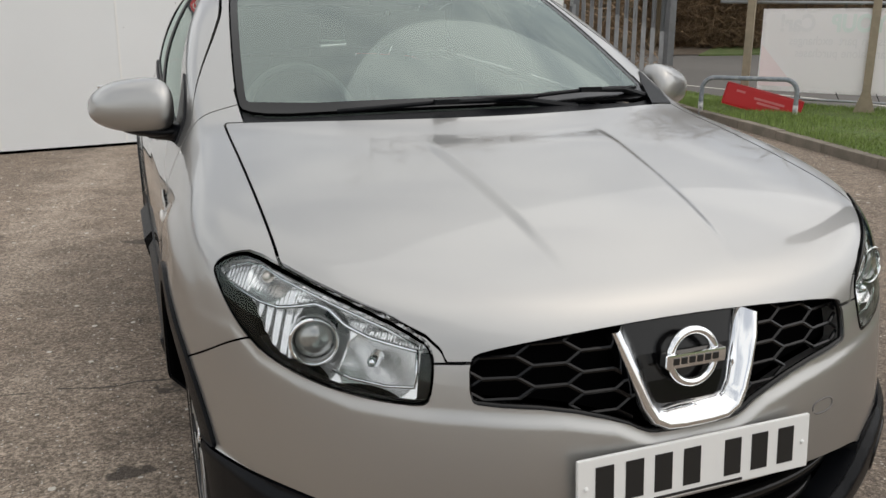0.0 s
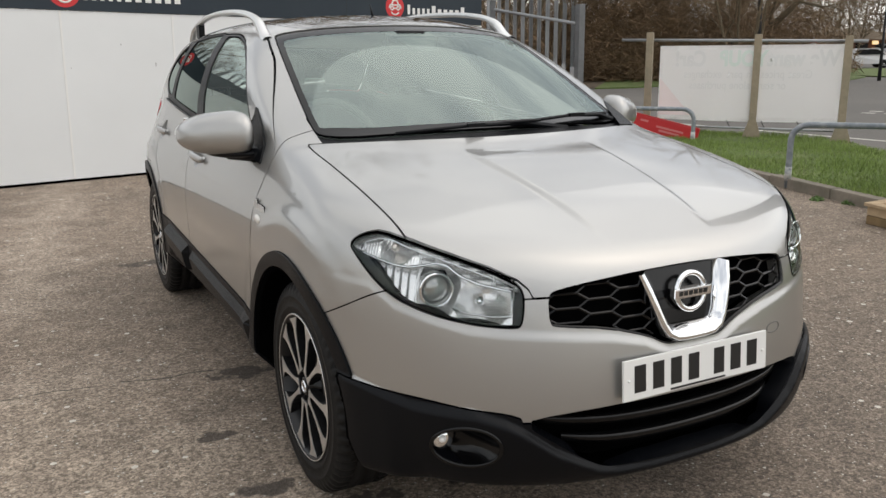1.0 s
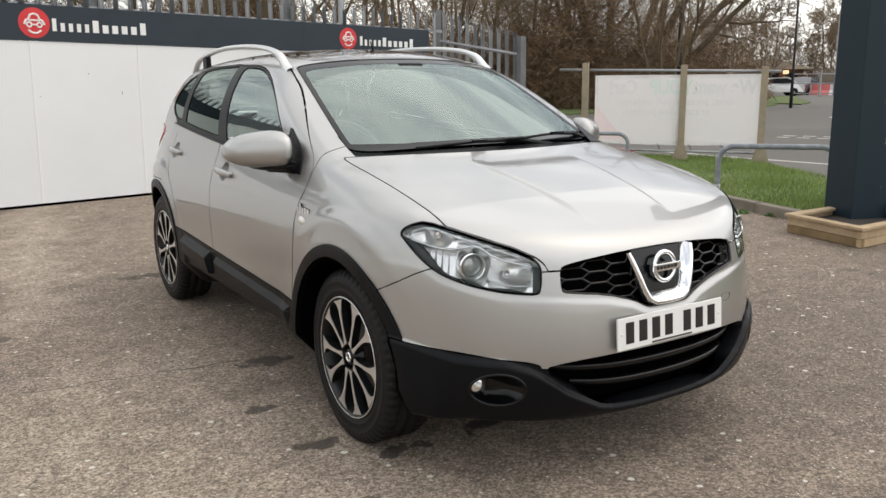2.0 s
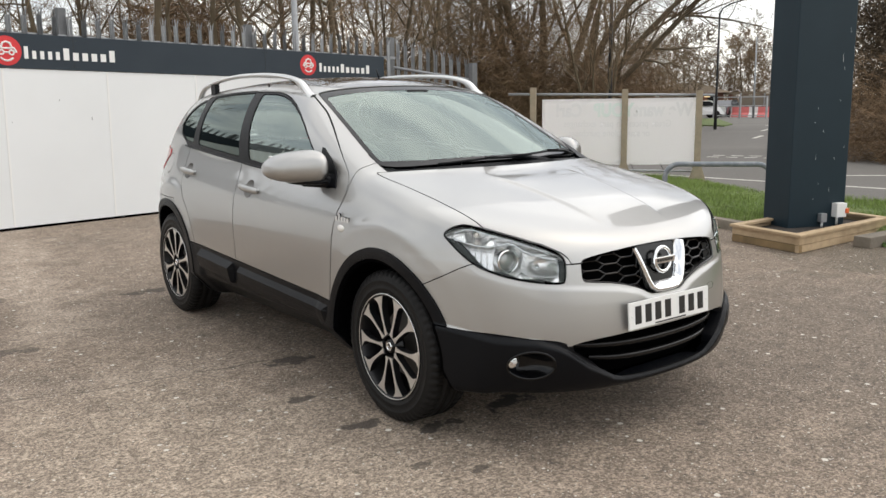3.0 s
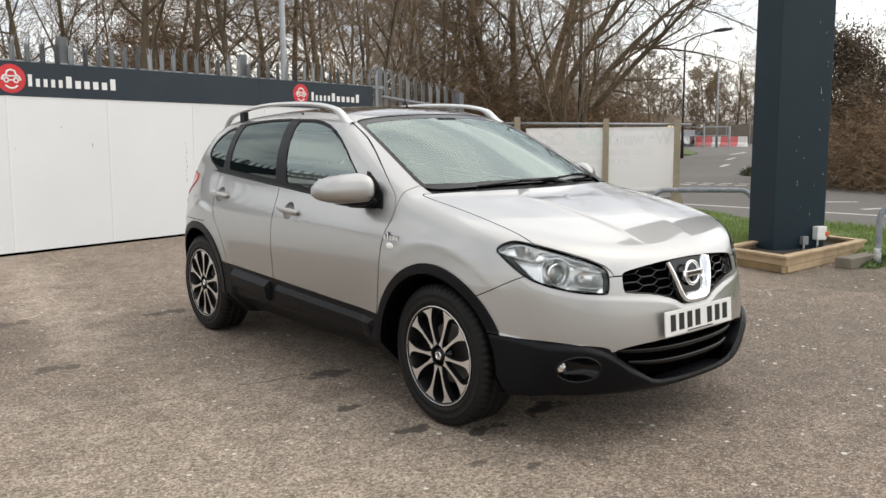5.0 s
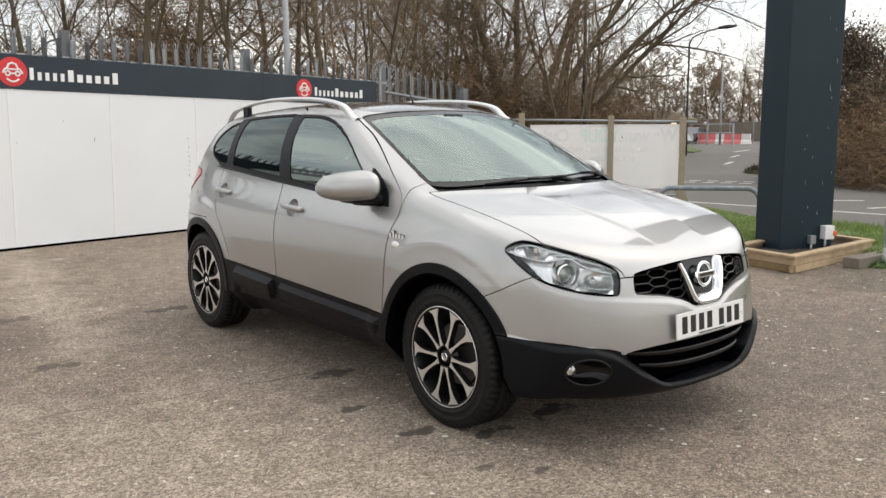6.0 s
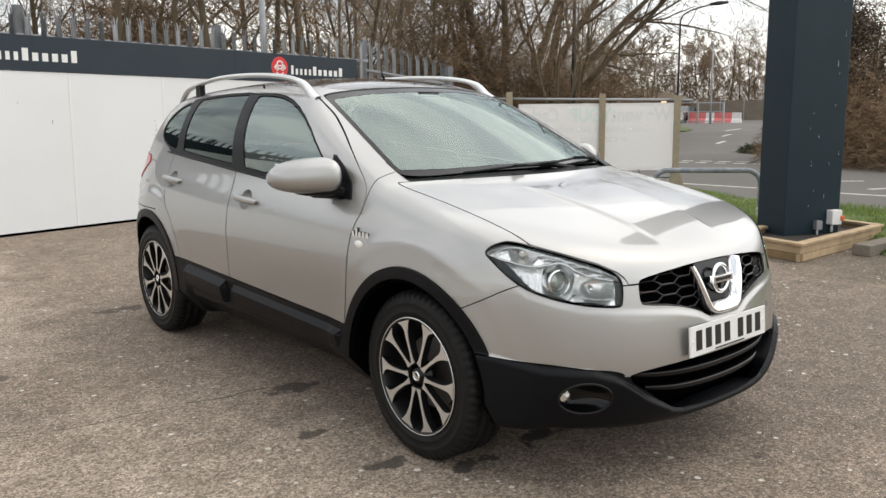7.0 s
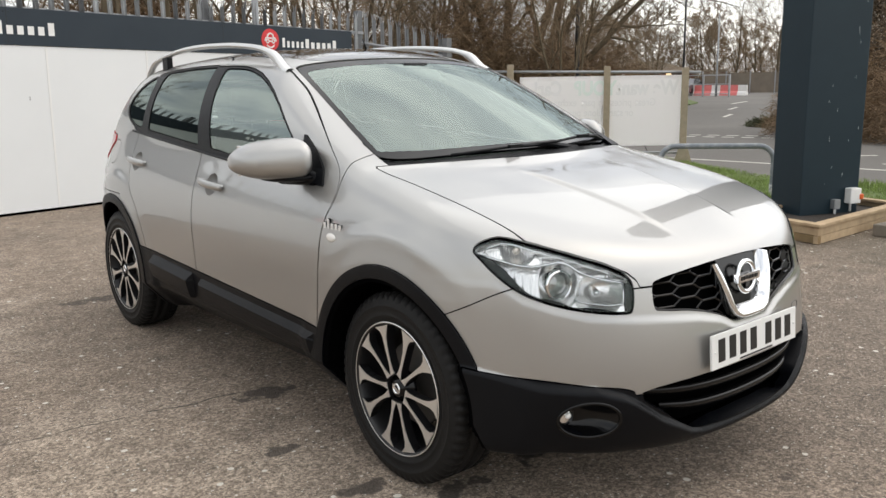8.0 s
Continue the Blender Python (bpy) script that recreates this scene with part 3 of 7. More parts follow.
inner = joined(*(p for p in (frame_black, bumper, fender, hood, cowl, door_f, door_r, flap, rear_bumper, tailgate, quarter, roof, tail_glass, apron, sill, rear_apron)))
CF = car_field
# added shell, near-black so that the panel joints read as shaded
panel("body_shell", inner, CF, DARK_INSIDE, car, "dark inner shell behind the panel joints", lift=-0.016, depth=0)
panel("hood", hood, CF, PAINT, car)
panel("cowl", cowl, CF, BLACK_PLASTIC, car, "black plastic windscreen cowl", lift=-0.012)
panel("front_bumper", bumper, CF, PAINT, car, depth=0.045)
panel("lower_bumper", apron, CF, BLACK_PLASTIC, car, "matt black lower bumper with a front lip", lift=0.004, depth=0.05)
panel("rear_bumper", rear_bumper, CF, PAINT, car)
panel("rear_apron", rear_apron, CF, BLACK_PLASTIC, car)
panel("tailgate", tailgate, CF, PAINT, car)
panel("roof", roof, CF, PAINT, car)
panel("roof_glass", roof_glass, CF, ROOF_PANE, car, "dark panoramic roof glass")
panel("rear_window", rear_glass, CF, GLASS_DARK, car, depth=0)
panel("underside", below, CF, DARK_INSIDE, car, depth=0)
screen_glass, screen_border = cut(screen, np.maximum(outline(SCREEN, screen[0][:, 0], z_of(screen)) + 0.022, 1.132 - z_of(screen)))
panel("windscreen_border", screen_border, CF, GLOSS_BLACK, car, "black enamel edge of the windscreen", depth=0.01, lift=-0.003)
windscreen = panel("windscreen", screen_glass, CF, GLASS_SCREEN, car, "greenish windscreen glass", depth=0, lift=-0.004)
patch = cut(screen, np.maximum(np.abs(screen[0][:, 0]) - 0.05 - 0.9 * (z_of(screen) - 1.405), 1.405 - z_of(screen)))[0]
panel("sensor_patch", patch, CF, TRIM_GREY, windscreen, "grey sensor patch at the top of the glass", lift=-0.012, depth=0)
doors = {}
for i in (0, 1):
    fnd = panel("fender", halves(fender)[i], CF, PAINT, car)
    d1 = panel("front_door", halves(door_f)[i], CF, PAINT, car, depth=0.02)
    d2 = panel("rear_door", halves(door_r)[i], CF, PAINT, car, depth=0.02)
    doors[i] = (fnd, d1, d2)
    panel("window", halves(glass_f)[i], CF, GLASS, d1, "tinted side window glass", lift=-0.006, depth=0)
    panel("window", halves(glass_r)[i], CF, GLASS_DARK, d2, "dark privacy glass", lift=-0.006, depth=0)
    panel("quarter_window", halves(glass_q)[i], CF, GLASS_DARK, car, "dark privacy glass", lift=-0.006, depth=0)
    panel("window_frame", halves(frame_black)[i], CF, BLACK_PLASTIC, car, "black window surround and pillar", lift=-0.002)
    panel("quarter_panel", halves(quarter)[i], CF, PAINT, car)
    panel("sill", halves(sill)[i], CF, BLACK_PLASTIC, car, "black plastic sill", lift=0.004, depth=0.03)
    panel("tail_lamp", halves(tail_glass)[i], CF, RED_LENS, car, "red tail lamp lens", lift=0.006, depth=0.02)
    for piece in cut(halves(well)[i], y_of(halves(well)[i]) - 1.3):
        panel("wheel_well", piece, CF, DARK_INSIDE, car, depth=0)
    for piece in cut(halves(arch_trim)[i], y_of(halves(arch_trim)[i]) - 1.3):
        panel("arch_trim", piece, CF, BLACK_PLASTIC, car, "black wheel arch moulding", lift=0.008, depth=0.05)
    for k, (cy, cz) in enumerate(CUPS):
        v, t = halves(cups[k])[i]
        rr = np.hypot((v[:, 1] - cy) / .058, (v[:, 2] - cz) / .050)
        sink = 0.026 * (1 - np.clip(rr, 0, 1) ** 2.5)
        sx = -1 if i == 0 else 1
        me = bpy.data.meshes.new("handle_cup")
        w = v.copy()
        w[:, 0] -= sx * sink
        me.from_pydata(w.tolist(), [], t.tolist())
        link_mesh("handle_cup", me, PAINT, doors[i][1 + k])
        off = 0.016
        hx = float(np.abs(v[:, 0]).mean()) + off
        bm = bmesh.new()
        tilt = 0.065
        y0 = cy - 0.125
        ring_pts = []
        for q in range(13):
            f = q / 12
            yy = y0 + 0.235 * f
            bow = 0.012 * math.sin(math.pi * f)
            ends = 1.0 - 0.35 * abs(2 * f - 1) ** 6
            ring_pts.append([bm.verts.new((sx * (hx + bow + 0.011 * math.cos(a) * ends), yy, cz + 0.004 + tilt * (yy - cy) + 0.018 * ends * math.sin(a))) for a in (2 * math.pi * j / 12 for j in range(12))])
        for a, b in zip(ring_pts, ring_pts[1:]):
            for j in range(12):
                bm.faces.new((a[j], a[(j + 1) % 12], b[(j + 1) % 12], b[j]))
        bm.faces.new(ring_pts[0])
        bm.faces.new(ring_pts[-1])
        for yy in (y0 + 0.02, y0 + 0.215):
            box(bm, min(sx * (hx - 0.035), sx * hx), yy - 0.012, cz - 0.008 + tilt * (yy - cy), max(sx * (hx - 0.035), sx * hx), yy + 0.012, cz + 0.014 + tilt * (yy - cy))
        part("door_handle", fixed(bm), PAINT, doors[i][1 + k], "silver pull handle", smooth=True)
    if i == 0:
        panel("fuel_flap", halves(flap)[i], CF, PAINT, car)
    else:
        panel("side_patch", halves(flap)[i], CF, PAINT, car)


def make_wheel():
    """A road wheel about its own centre, its face towards -x."""
    thing = empty("wheel")
    bm = bmesh.new()
    prof = [(.232, .095), (.240, .103), (.256, .1065), (.259, .1090), (.263, .1090), (.266, .1072), (.290, .1090), (.293, .1108), (.297, .1108), (.300, .1082), (.315, .1055), (.328, .100), (.338, .090), (.3425, .076), (.3425, .052), (.336, .050), (.336, .042), (.3428, .040), (.3428, .012), (.336, .010), (.336, -.010), (.3428, -.012), (.3428, -.040), (.336, -.042), (.336, -.050), (.3425, -.052), (.3425, -.076), (.338, -.090), (.328, -.100), (.315, -.1055), (.300, -.1082), (.297, -.1108), (.293, -.1108), (.290, -.1090), (.266, -.1072), (.263, -.1090), (.259, -.1090), (.256, -.1065), (.240, -.103), (.232, -.095)]
    notch = {11, 12, 13, 14, 25, 26, 27, 28}
    revolve(bm, prof, 240, wobble=lambda k, j: 0.011 if j in notch and k % 4 == 0 else 0.0)
    tyre = part("tyre", fixed(bm), RUBBER, thing, "worn black tyre with block tread", smooth=True)
    bm = bmesh.new()
    revolve(bm, [(.236, -.098), (.240, -.101), (.240, -.106), (.234, -.108), (.229, -.105), (.226, -.098), (.222, -.085), (.215, -.06), (.205, 0), (.205, .09)], 96)
    rim = part("rim", fixed(bm), ALLOY_DARK, thing, "dark alloy wheel barrel", smooth=True)
    bm = bmesh.new()
    revolve(bm, [(.2385, -.1070), (.2365, -.1086), (.2342, -.1082), (.2335, -.1055)], 96)
    part("rim_lip", fixed(bm), ALLOY, thing, "bright machined rim edge", smooth=True)
    face = Matrix(((0, 0, -1, -0.1005), (-1, 0, 0, 0), (0, 1, 0, 0), (0, 0, 0, 1)))
    for k in range(5):
        for s in (-1, 1):
            turn = Matrix.Rotation(2 * math.pi * k / 5 + 0.0, 4, "X")
            # one arm of a twin spoke, slim at the hub and broad with a clipped corner at the rim
            line = [(.048, 1.0), (.066, 7), (.082, 10.5), (.10, 11.6), (.15, 12.8), (.188, 13.2), (.207, 11.5), (.2275, 6.0), (.2275, 26), (.207, 23.6), (.180, 20.8), (.15, 19.2), (.10, 19.4), (.07, 23), (.052, 31)]
            pts = [(r * math.sin(radians(a * s)), r * math.cos(radians(a * s))) for r, a in line]
            bm = prism(bmesh.new(), pts, 0.03, turn @ face)
            spoke = part("spoke", fixed(bm), ALLOY_DARK, thing, "black painted spoke")
            inner_line = [(.050, 1.0), (.0655, 7.4), (.082, 11.0), (.10, 12.1), (.15, 13.1), (.188, 13.5), (.2075, 11.8), (.2275, 6.4), (.2275, 25.6), (.208, 23.2), (.181, 20.3), (.15, 18.7), (.10, 18.7), (.072, 22), (.056, 29)]
            pts = [(r * math.sin(radians(a * s)), r * math.cos(radians(a * s))) for r, a in inner_line]
            bm = prism(bmesh.new(), pts, 0.004, turn @ Matrix.Translation((-0.0025, 0, 0)) @ face)
            part("spoke_face", fixed(bm), ALLOY, thing, "bright machined spoke face")
    bm = bmesh.new()
    revolve(bm, [(.001, -.100), (.026, -.100), (.030, -.097), (.034, -.088), (.06, -.082), (.066, -.06)], 40)
    part("hub_cap", fixed(bm), GLOSS_BLACK, thing, "black hub cap", smooth=True)
    bm = bmesh.new()
    revolve(bm, [(.013, -.1005), (.015, -.1035), (.0185, -.1035), (.0205, -.1005)], 32)
    box(bm, -.1035, -.022, -.0035, -.1005, .022, .0035)
    part("hub_badge", fixed(bm), CHROME, thing, "small chrome hub badge", smooth=False)
    bm = bmesh.new()
    revolve(bm, [(.001, -.02), (.14, -.02), (.148, -.018), (.148, .005), (.001, .005)], 48)
    part("brake_disc", fixed(bm), material("brake_iron", (0.10, 0.095, 0.09), 0.45, 0.8, vary=0.2, scale=30), thing, "dull steel brake disc", smooth=False)
    return thing


wheel = make_wheel()
wheel_places = [(-0.752, 0, 0, 36), (-0.755, BASE, 0, 20), (0.752, 0, 180, 4), (0.755, BASE, 180, 20)]
for i, (wx, wy, steer, spin) in enumerate(wheel_places):
    m = pose(wx, wy, WHEEL_Z, 0, 0, steer) @ pose(0, 0, 0, spin)
    w = wheel if i == 0 else copy_thing(wheel, m)
    w.matrix_basis = m
    w.parent = car

# ---- the car's details ----
def nose_y(b, z, lo=-1.05, hi=0.3):
    """How far forward the body's surface lies at half-width b and height z."""
    for _ in range(18):
        mid = (lo + hi) / 2
        if car_field(np.array([b]), np.array([mid]), np.array([z]))[0] > 0:
            lo = mid
        else:
            hi = mid
    return hi


def flank_x(y, z, lo=1.1, hi=0.3):
    """How far out the body's flank lies at y and z."""
    for _ in range(18):
        mid = (lo + hi) / 2
        if car_field(np.array([mid]), np.array([y]), np.array([z]))[0] > 0:
            lo = mid
        else:
            hi = mid
    return hi


def ribbon(bm, rows):
    """A smooth skin over rows of points."""
    made = [[bm.verts.new(p) for p in row] for row in rows]
    for a, b in zip(made, made[1:]):
        for i in range(len(a) - 1):
            bm.faces.new((a[i], a[i + 1], b[i + 1], b[i]))
    return bm


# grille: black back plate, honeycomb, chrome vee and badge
# near-black sheet; the shade deep in the opening is put into its colour
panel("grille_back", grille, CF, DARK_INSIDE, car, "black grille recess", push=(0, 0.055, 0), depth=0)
grille_line = rounded(GRILLE, 1)
bm = bmesh.new()
cw, ch = 0.118, 0.0335
for col in range(-6, 7):
    for row in range(-1, 8):
        cx = col * cw * 0.78
        cz = 0.60 + row * ch * 2 * 0.56 + (ch * 0.56 if col % 2 else 0)
        hexa = [(cx + cw * 0.52 * q, cz + ch * 0.56 * w) for q, w in ((-1, 0), (-.5, 1), (.5, 1), (1, 0))]
        for (x0, z0), (x1, z1) in zip(hexa, hexa[1:]):
            ok = all(outline(grille_line, np.array([x]), np.array([z]))[0] < 0.004 for x, z in ((x0, z0), (x1, z1), ((x0 + x1) / 2, (z0 + z1) / 2)))
            if ok and min(abs(x0), abs(x1)) > 0.100 + 0.42 * max(0, min(z0, z1) - 0.66):
                tube(bm, [(x0, nose_y(abs(x0), z0) + 0.022, z0), (x1, nose_y(abs(x1), z1) + 0.022, z1)], 0.0042, 6)
fixed(bm)
for side_sign in (-1, 1):
    half_bm = bm.copy()
    bmesh.ops.delete(half_bm, geom=[v for v in half_bm.verts if v.co.x * side_sign < 0], context="VERTS")
    part("grille_mesh", half_bm, GLOSS_BLACK, car, "gloss black honeycomb grille")
bm.free()
bm = bmesh.new()
edge = list(grille_line) + [grille_line[0]]
tube(bm, [(x, nose_y(abs(x), z) + 0.010, z) for x, z in edge], 0.0065, 6, False)
part("grille_edge", fixed(bm), GLOSS_BLACK, car, "gloss black grille edge", smooth=True)
bm = bmesh.new()
ribbon(bm, [[(x, nose_y(abs(x), z) + 0.018, z) for x in np.linspace(-w, w, 9)] for z, w in ((.622, .06), (.66, .085), (.70, .10), (.75, .12), (.808, .14))])
part("badge_panel", fixed(bm), GLOSS_BLACK, car, "ribbed black panel behind the badge")
vee = [(-.152, .806, .0135), (-.139, .765, .0145), (-.121, .715, .0155), (-.104, .672, .017), (-.088, .646, .019), (-.064, .634, .020), (-.03, .632, .021), (0, .632, .021)]
vee = vee + [(-x, z, w) for x, z, w in vee[-2::-1]]
rows = []
for i, (x, z, w) in enumerate(vee):
    x0, z0, _ = vee[max(i - 1, 0)]
    x1, z1, _ = vee[min(i + 1, len(vee) - 1)]
    tx, tz = x1 - x0, z1 - z0
    ln = math.hypot(tx, tz)
    nx, nz = -tz / ln, tx / ln
    row = []
    for s, dy in ((-1.0, 0.022), (-0.94, -0.004), (-0.6, -0.015), (-0.1, -0.017), (0.3, -0.013), (1.1, -0.002), (1.9, 0.012), (2.0, 0.024)):
        s *= 1 if s < .2 else .55 + .45 * min(max((z - .65) / .08, 0), 1)
        px, pz = x + nx * w * s, z + nz * w * s
        row.append((px, nose_y(abs(px), pz) + dy, pz))
    rows.append(row)
part("grille_vee", fixed(ribbon(bmesh.new(), rows)), CHROME, car, "bright chrome vee bar", smooth=True)
badge_y = nose_y(0, 0.740) + 0.002
bm = bmesh.new()
tube(bm, [(0.050 * math.sin(a), badge_y - 0.004 + 0.006 * math.cos(a), 0.743 + 0.050 * math.cos(a)) for a in (2 * math.pi * k / 48 for k in range(49))], 0.0085, 10, False)
part("badge_ring", fixed(bm), CHROME, car, "chrome ring badge", smooth=True)
part("badge_bar", boxed(-.066, badge_y - .018, .729, .066, badge_y + .004, .757, .004), CHROME, car, "chrome bar across the badge")
bm = bmesh.new()
for k in range(6):
    box(bm, -.051 + .0175 * k, badge_y - .0195, .7370, -.039 + .0175 * k, badge_y - .017, .7500)
part("badge_bars", bm, INK, car, "dark bars on the badge")

# number plate with plain bars
plate_y = -0.852
tilt = Matrix.Translation((-0.005, plate_y, 0.545)) @ Matrix.Rotation(radians(-4), 4, "X")
part("number_plate", boxed(-.26, -.004, -.0555, .26, .004, .0555, .003, tilt), PLATE_WHITE, car, "white number plate with black bars")
for x in (-.205, -.142, -.080, -.017, .076, .139, .202):
    part("plate_bar", boxed(x - .019, -.0052, -.036, x + .019, -.0035, .038, 0, tilt), INK, car, "black bar on the plate")
bm = bmesh.new()
box(bm, -.10, -.0052, -.0515, .10, -.0035, -.046, 0, tilt)
part("plate_small_bar", bm, INK, car, "thin dark bar of small print")
bm = bmesh.new()
for x in (-.243, .243):
    revolved = bmesh.ops.create_uvsphere(bm, u_segments=10, v_segments=6, radius=0.005, matrix=tilt @ Matrix.Translation((x, -.004, 0.0)))
part("plate_screw", bm, PLATE_WHITE, car, "two white plate screw caps")

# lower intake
# backed like the grille: shade of the opening painted near-black
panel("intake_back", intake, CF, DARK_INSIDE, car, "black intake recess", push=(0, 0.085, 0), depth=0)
for z0, half, r in ((.425, .455, .011), (.365, .385, .011)):
    bm = bmesh.new()
    rows = []
    for x in np.linspace(-half, half, 33):
        y0 = nose_y(abs(x), z0) + 0.018 + 0.03 * (abs(x) / half) ** 6
        z1 = z0 + 0.012 * (abs(x) / half) ** 2
        rows.append([(x, y0 + dy, z1 + dz) for dy, dz in ((0.05, .004), (.004, r), (0, r * .4), (0.002, -r), (0.05, -r))])
    part("intake_slat", fixed(ribbon(bm, rows)), GLOSS_BLACK, car, "black intake slat", smooth=True)
bm = bmesh.new()
tube(bm, [(x, nose_y(abs(x), z) - 0.0005, z) for x, z in rounded([(.30, .570), (.30, .598), (.365, .598), (.365, .570)], 2)], 0.0016, 5, False)
part("tow_cover", fixed(bm), material("seam_grey", (0.12, 0.115, 0.11), 0.5, vary=0.1), car, "outline of a round-cornered towing cover")

# fog lamps
for i in (0, 1):
    hole = halves(fog_hole)[i]
    sx = -1 if i == 0 else 1
    v, t = hole
    rr = np.hypot((np.abs(v[:, 0]) - .638) / .072, (v[:, 2] - .380) / .057)
    w = v.copy()
    w[:, 1] += 0.075 * (1 - np.clip(rr, 0, 1) ** 4)
    me = bpy.data.meshes.new("fog_lamp")
    me.from_pydata(w.tolist(), [], t.tolist())
    fog = link_mesh("fog_lamp", me, GLOSS_BLACK, car, "black fog lamp recess")
    fy = nose_y(.672, .39, -1.05, -.40) - 0.004
    bm = bmesh.new()
    tube(bm, [(sx * (.638 + .072 * math.cos(a)), nose_y(.638 + .072 * math.cos(a), .380 + .057 * math.sin(a), -1.05, -.40) - 0.003, .380 + .057 * math.sin(a)) for a in (2 * math.pi * k / 36 for k in range(37))], 0.006, 8, False)
    part("fog_lamp_ring", fixed(bm), GLOSS_BLACK, fog, "glossy black ring", smooth=True)
    bm = bmesh.new()
    bmesh.ops.create_uvsphere(bm, u_segments=24, v_segments=14, radius=0.034, matrix=Matrix.Translation((sx * .674, fy + .046, .388)) @ Matrix.Diagonal((1, .6, 1, 1)))
    part("fog_reflector", bm, CHROME, fog, "bright fog lamp reflector", smooth=True)
    bm = bmesh.new()
    bmesh.ops.create_uvsphere(bm, u_segments=16, v_segments=10, radius=0.010, matrix=Matrix.Translation((sx * .684, fy + .026, .394)))
    part("fog_bulb", bm, PLATE_WHITE, fog, "white bulb", smooth=True)

# headlamps
lamp_split = lambda u: np.interp(u, [-.24, -.175, -.071, 0, .05, .09, .13, .196, .26, .388, .46], [.776, .786, .803, .822, .846, .852, .846, .838, .842, .862, .874])
BADGE_SILVER = material("bright_badge_silver", (0.86, 0.86, 0.85), 0.22, 0.35, vary=0.03, scale=60)
LENS_GLASS = material("lens_glass", (0.42, 0.42, 0.40), 0.06, 0.55, vary=0.05, coat=1.0, spec=1.0)
BULB_GLASS = material("pale_amber_bulb", (0.80, 0.72, 0.64), 0.2, 0.6, vary=0.1, coat=1.0)


def lamp_skin(step=0.004):
    """A fine grid of the lamp's outer skin on one side, x positive."""
    us, zs = np.arange(-.245, .462, step), np.arange(.684, .93, step)
    uu, zz = np.meshgrid(us, zs, indexing="ij")
    uu, zz = uu.ravel(), zz.ravel()
    lo, hi = np.full(uu.shape, .3), np.full(uu.shape, .95)
    for _ in range(18):
        mid = (lo + hi) / 2
        out = car_field(mid, uu - mid, zz) > 0
        hi, lo = np.where(out, mid, hi), np.where(out, lo, mid)
    nu, nz = len(us), len(zs)
    i = (np.arange(nu - 1)[:, None] * nz + np.arange(nz - 1)).ravel()
    tris = np.concatenate([np.stack([i, i + nz, i + 1], 1), np.stack([i + 1, i + nz, i + nz + 1], 1)])
    return np.stack([lo, uu - lo, zz], 1), tris


LAMP_SKIN = lamp_skin()


def dent(u, z, at, size, deep):
    """A round dish in a reflector."""
    return deep * np.maximum(1 - ((u - at[0]) / size[0]) ** 2 - ((z - at[1]) / size[1]) ** 2, 0)


def bowl_depth(u, z):
    return .008 + .30 * (z - .70) + np.maximum(dent(u, z, (.082, .782), (.085, .075), .055), dent(u, z, (-.090, .750), (.105, .060), .050)) + .0015 * np.sin(u * 190) * (u > .16)


def indicator_depth(u, z):
    flutes = np.where(u < .165, .0026 * np.sin(u * 2 * np.pi / .016 + z * 60) + .0016 * np.sin(z * 2 * np.pi / .014), .0012 * np.sin(u * 2 * np.pi / .012))
    return .010 + .35 * np.maximum(z - .79 - .12 * u, 0) + dent(u, z, (.255, .878), (.075, .040), .028) + dent(u, z, (.02, .842), (.16, .040), .010) + flutes


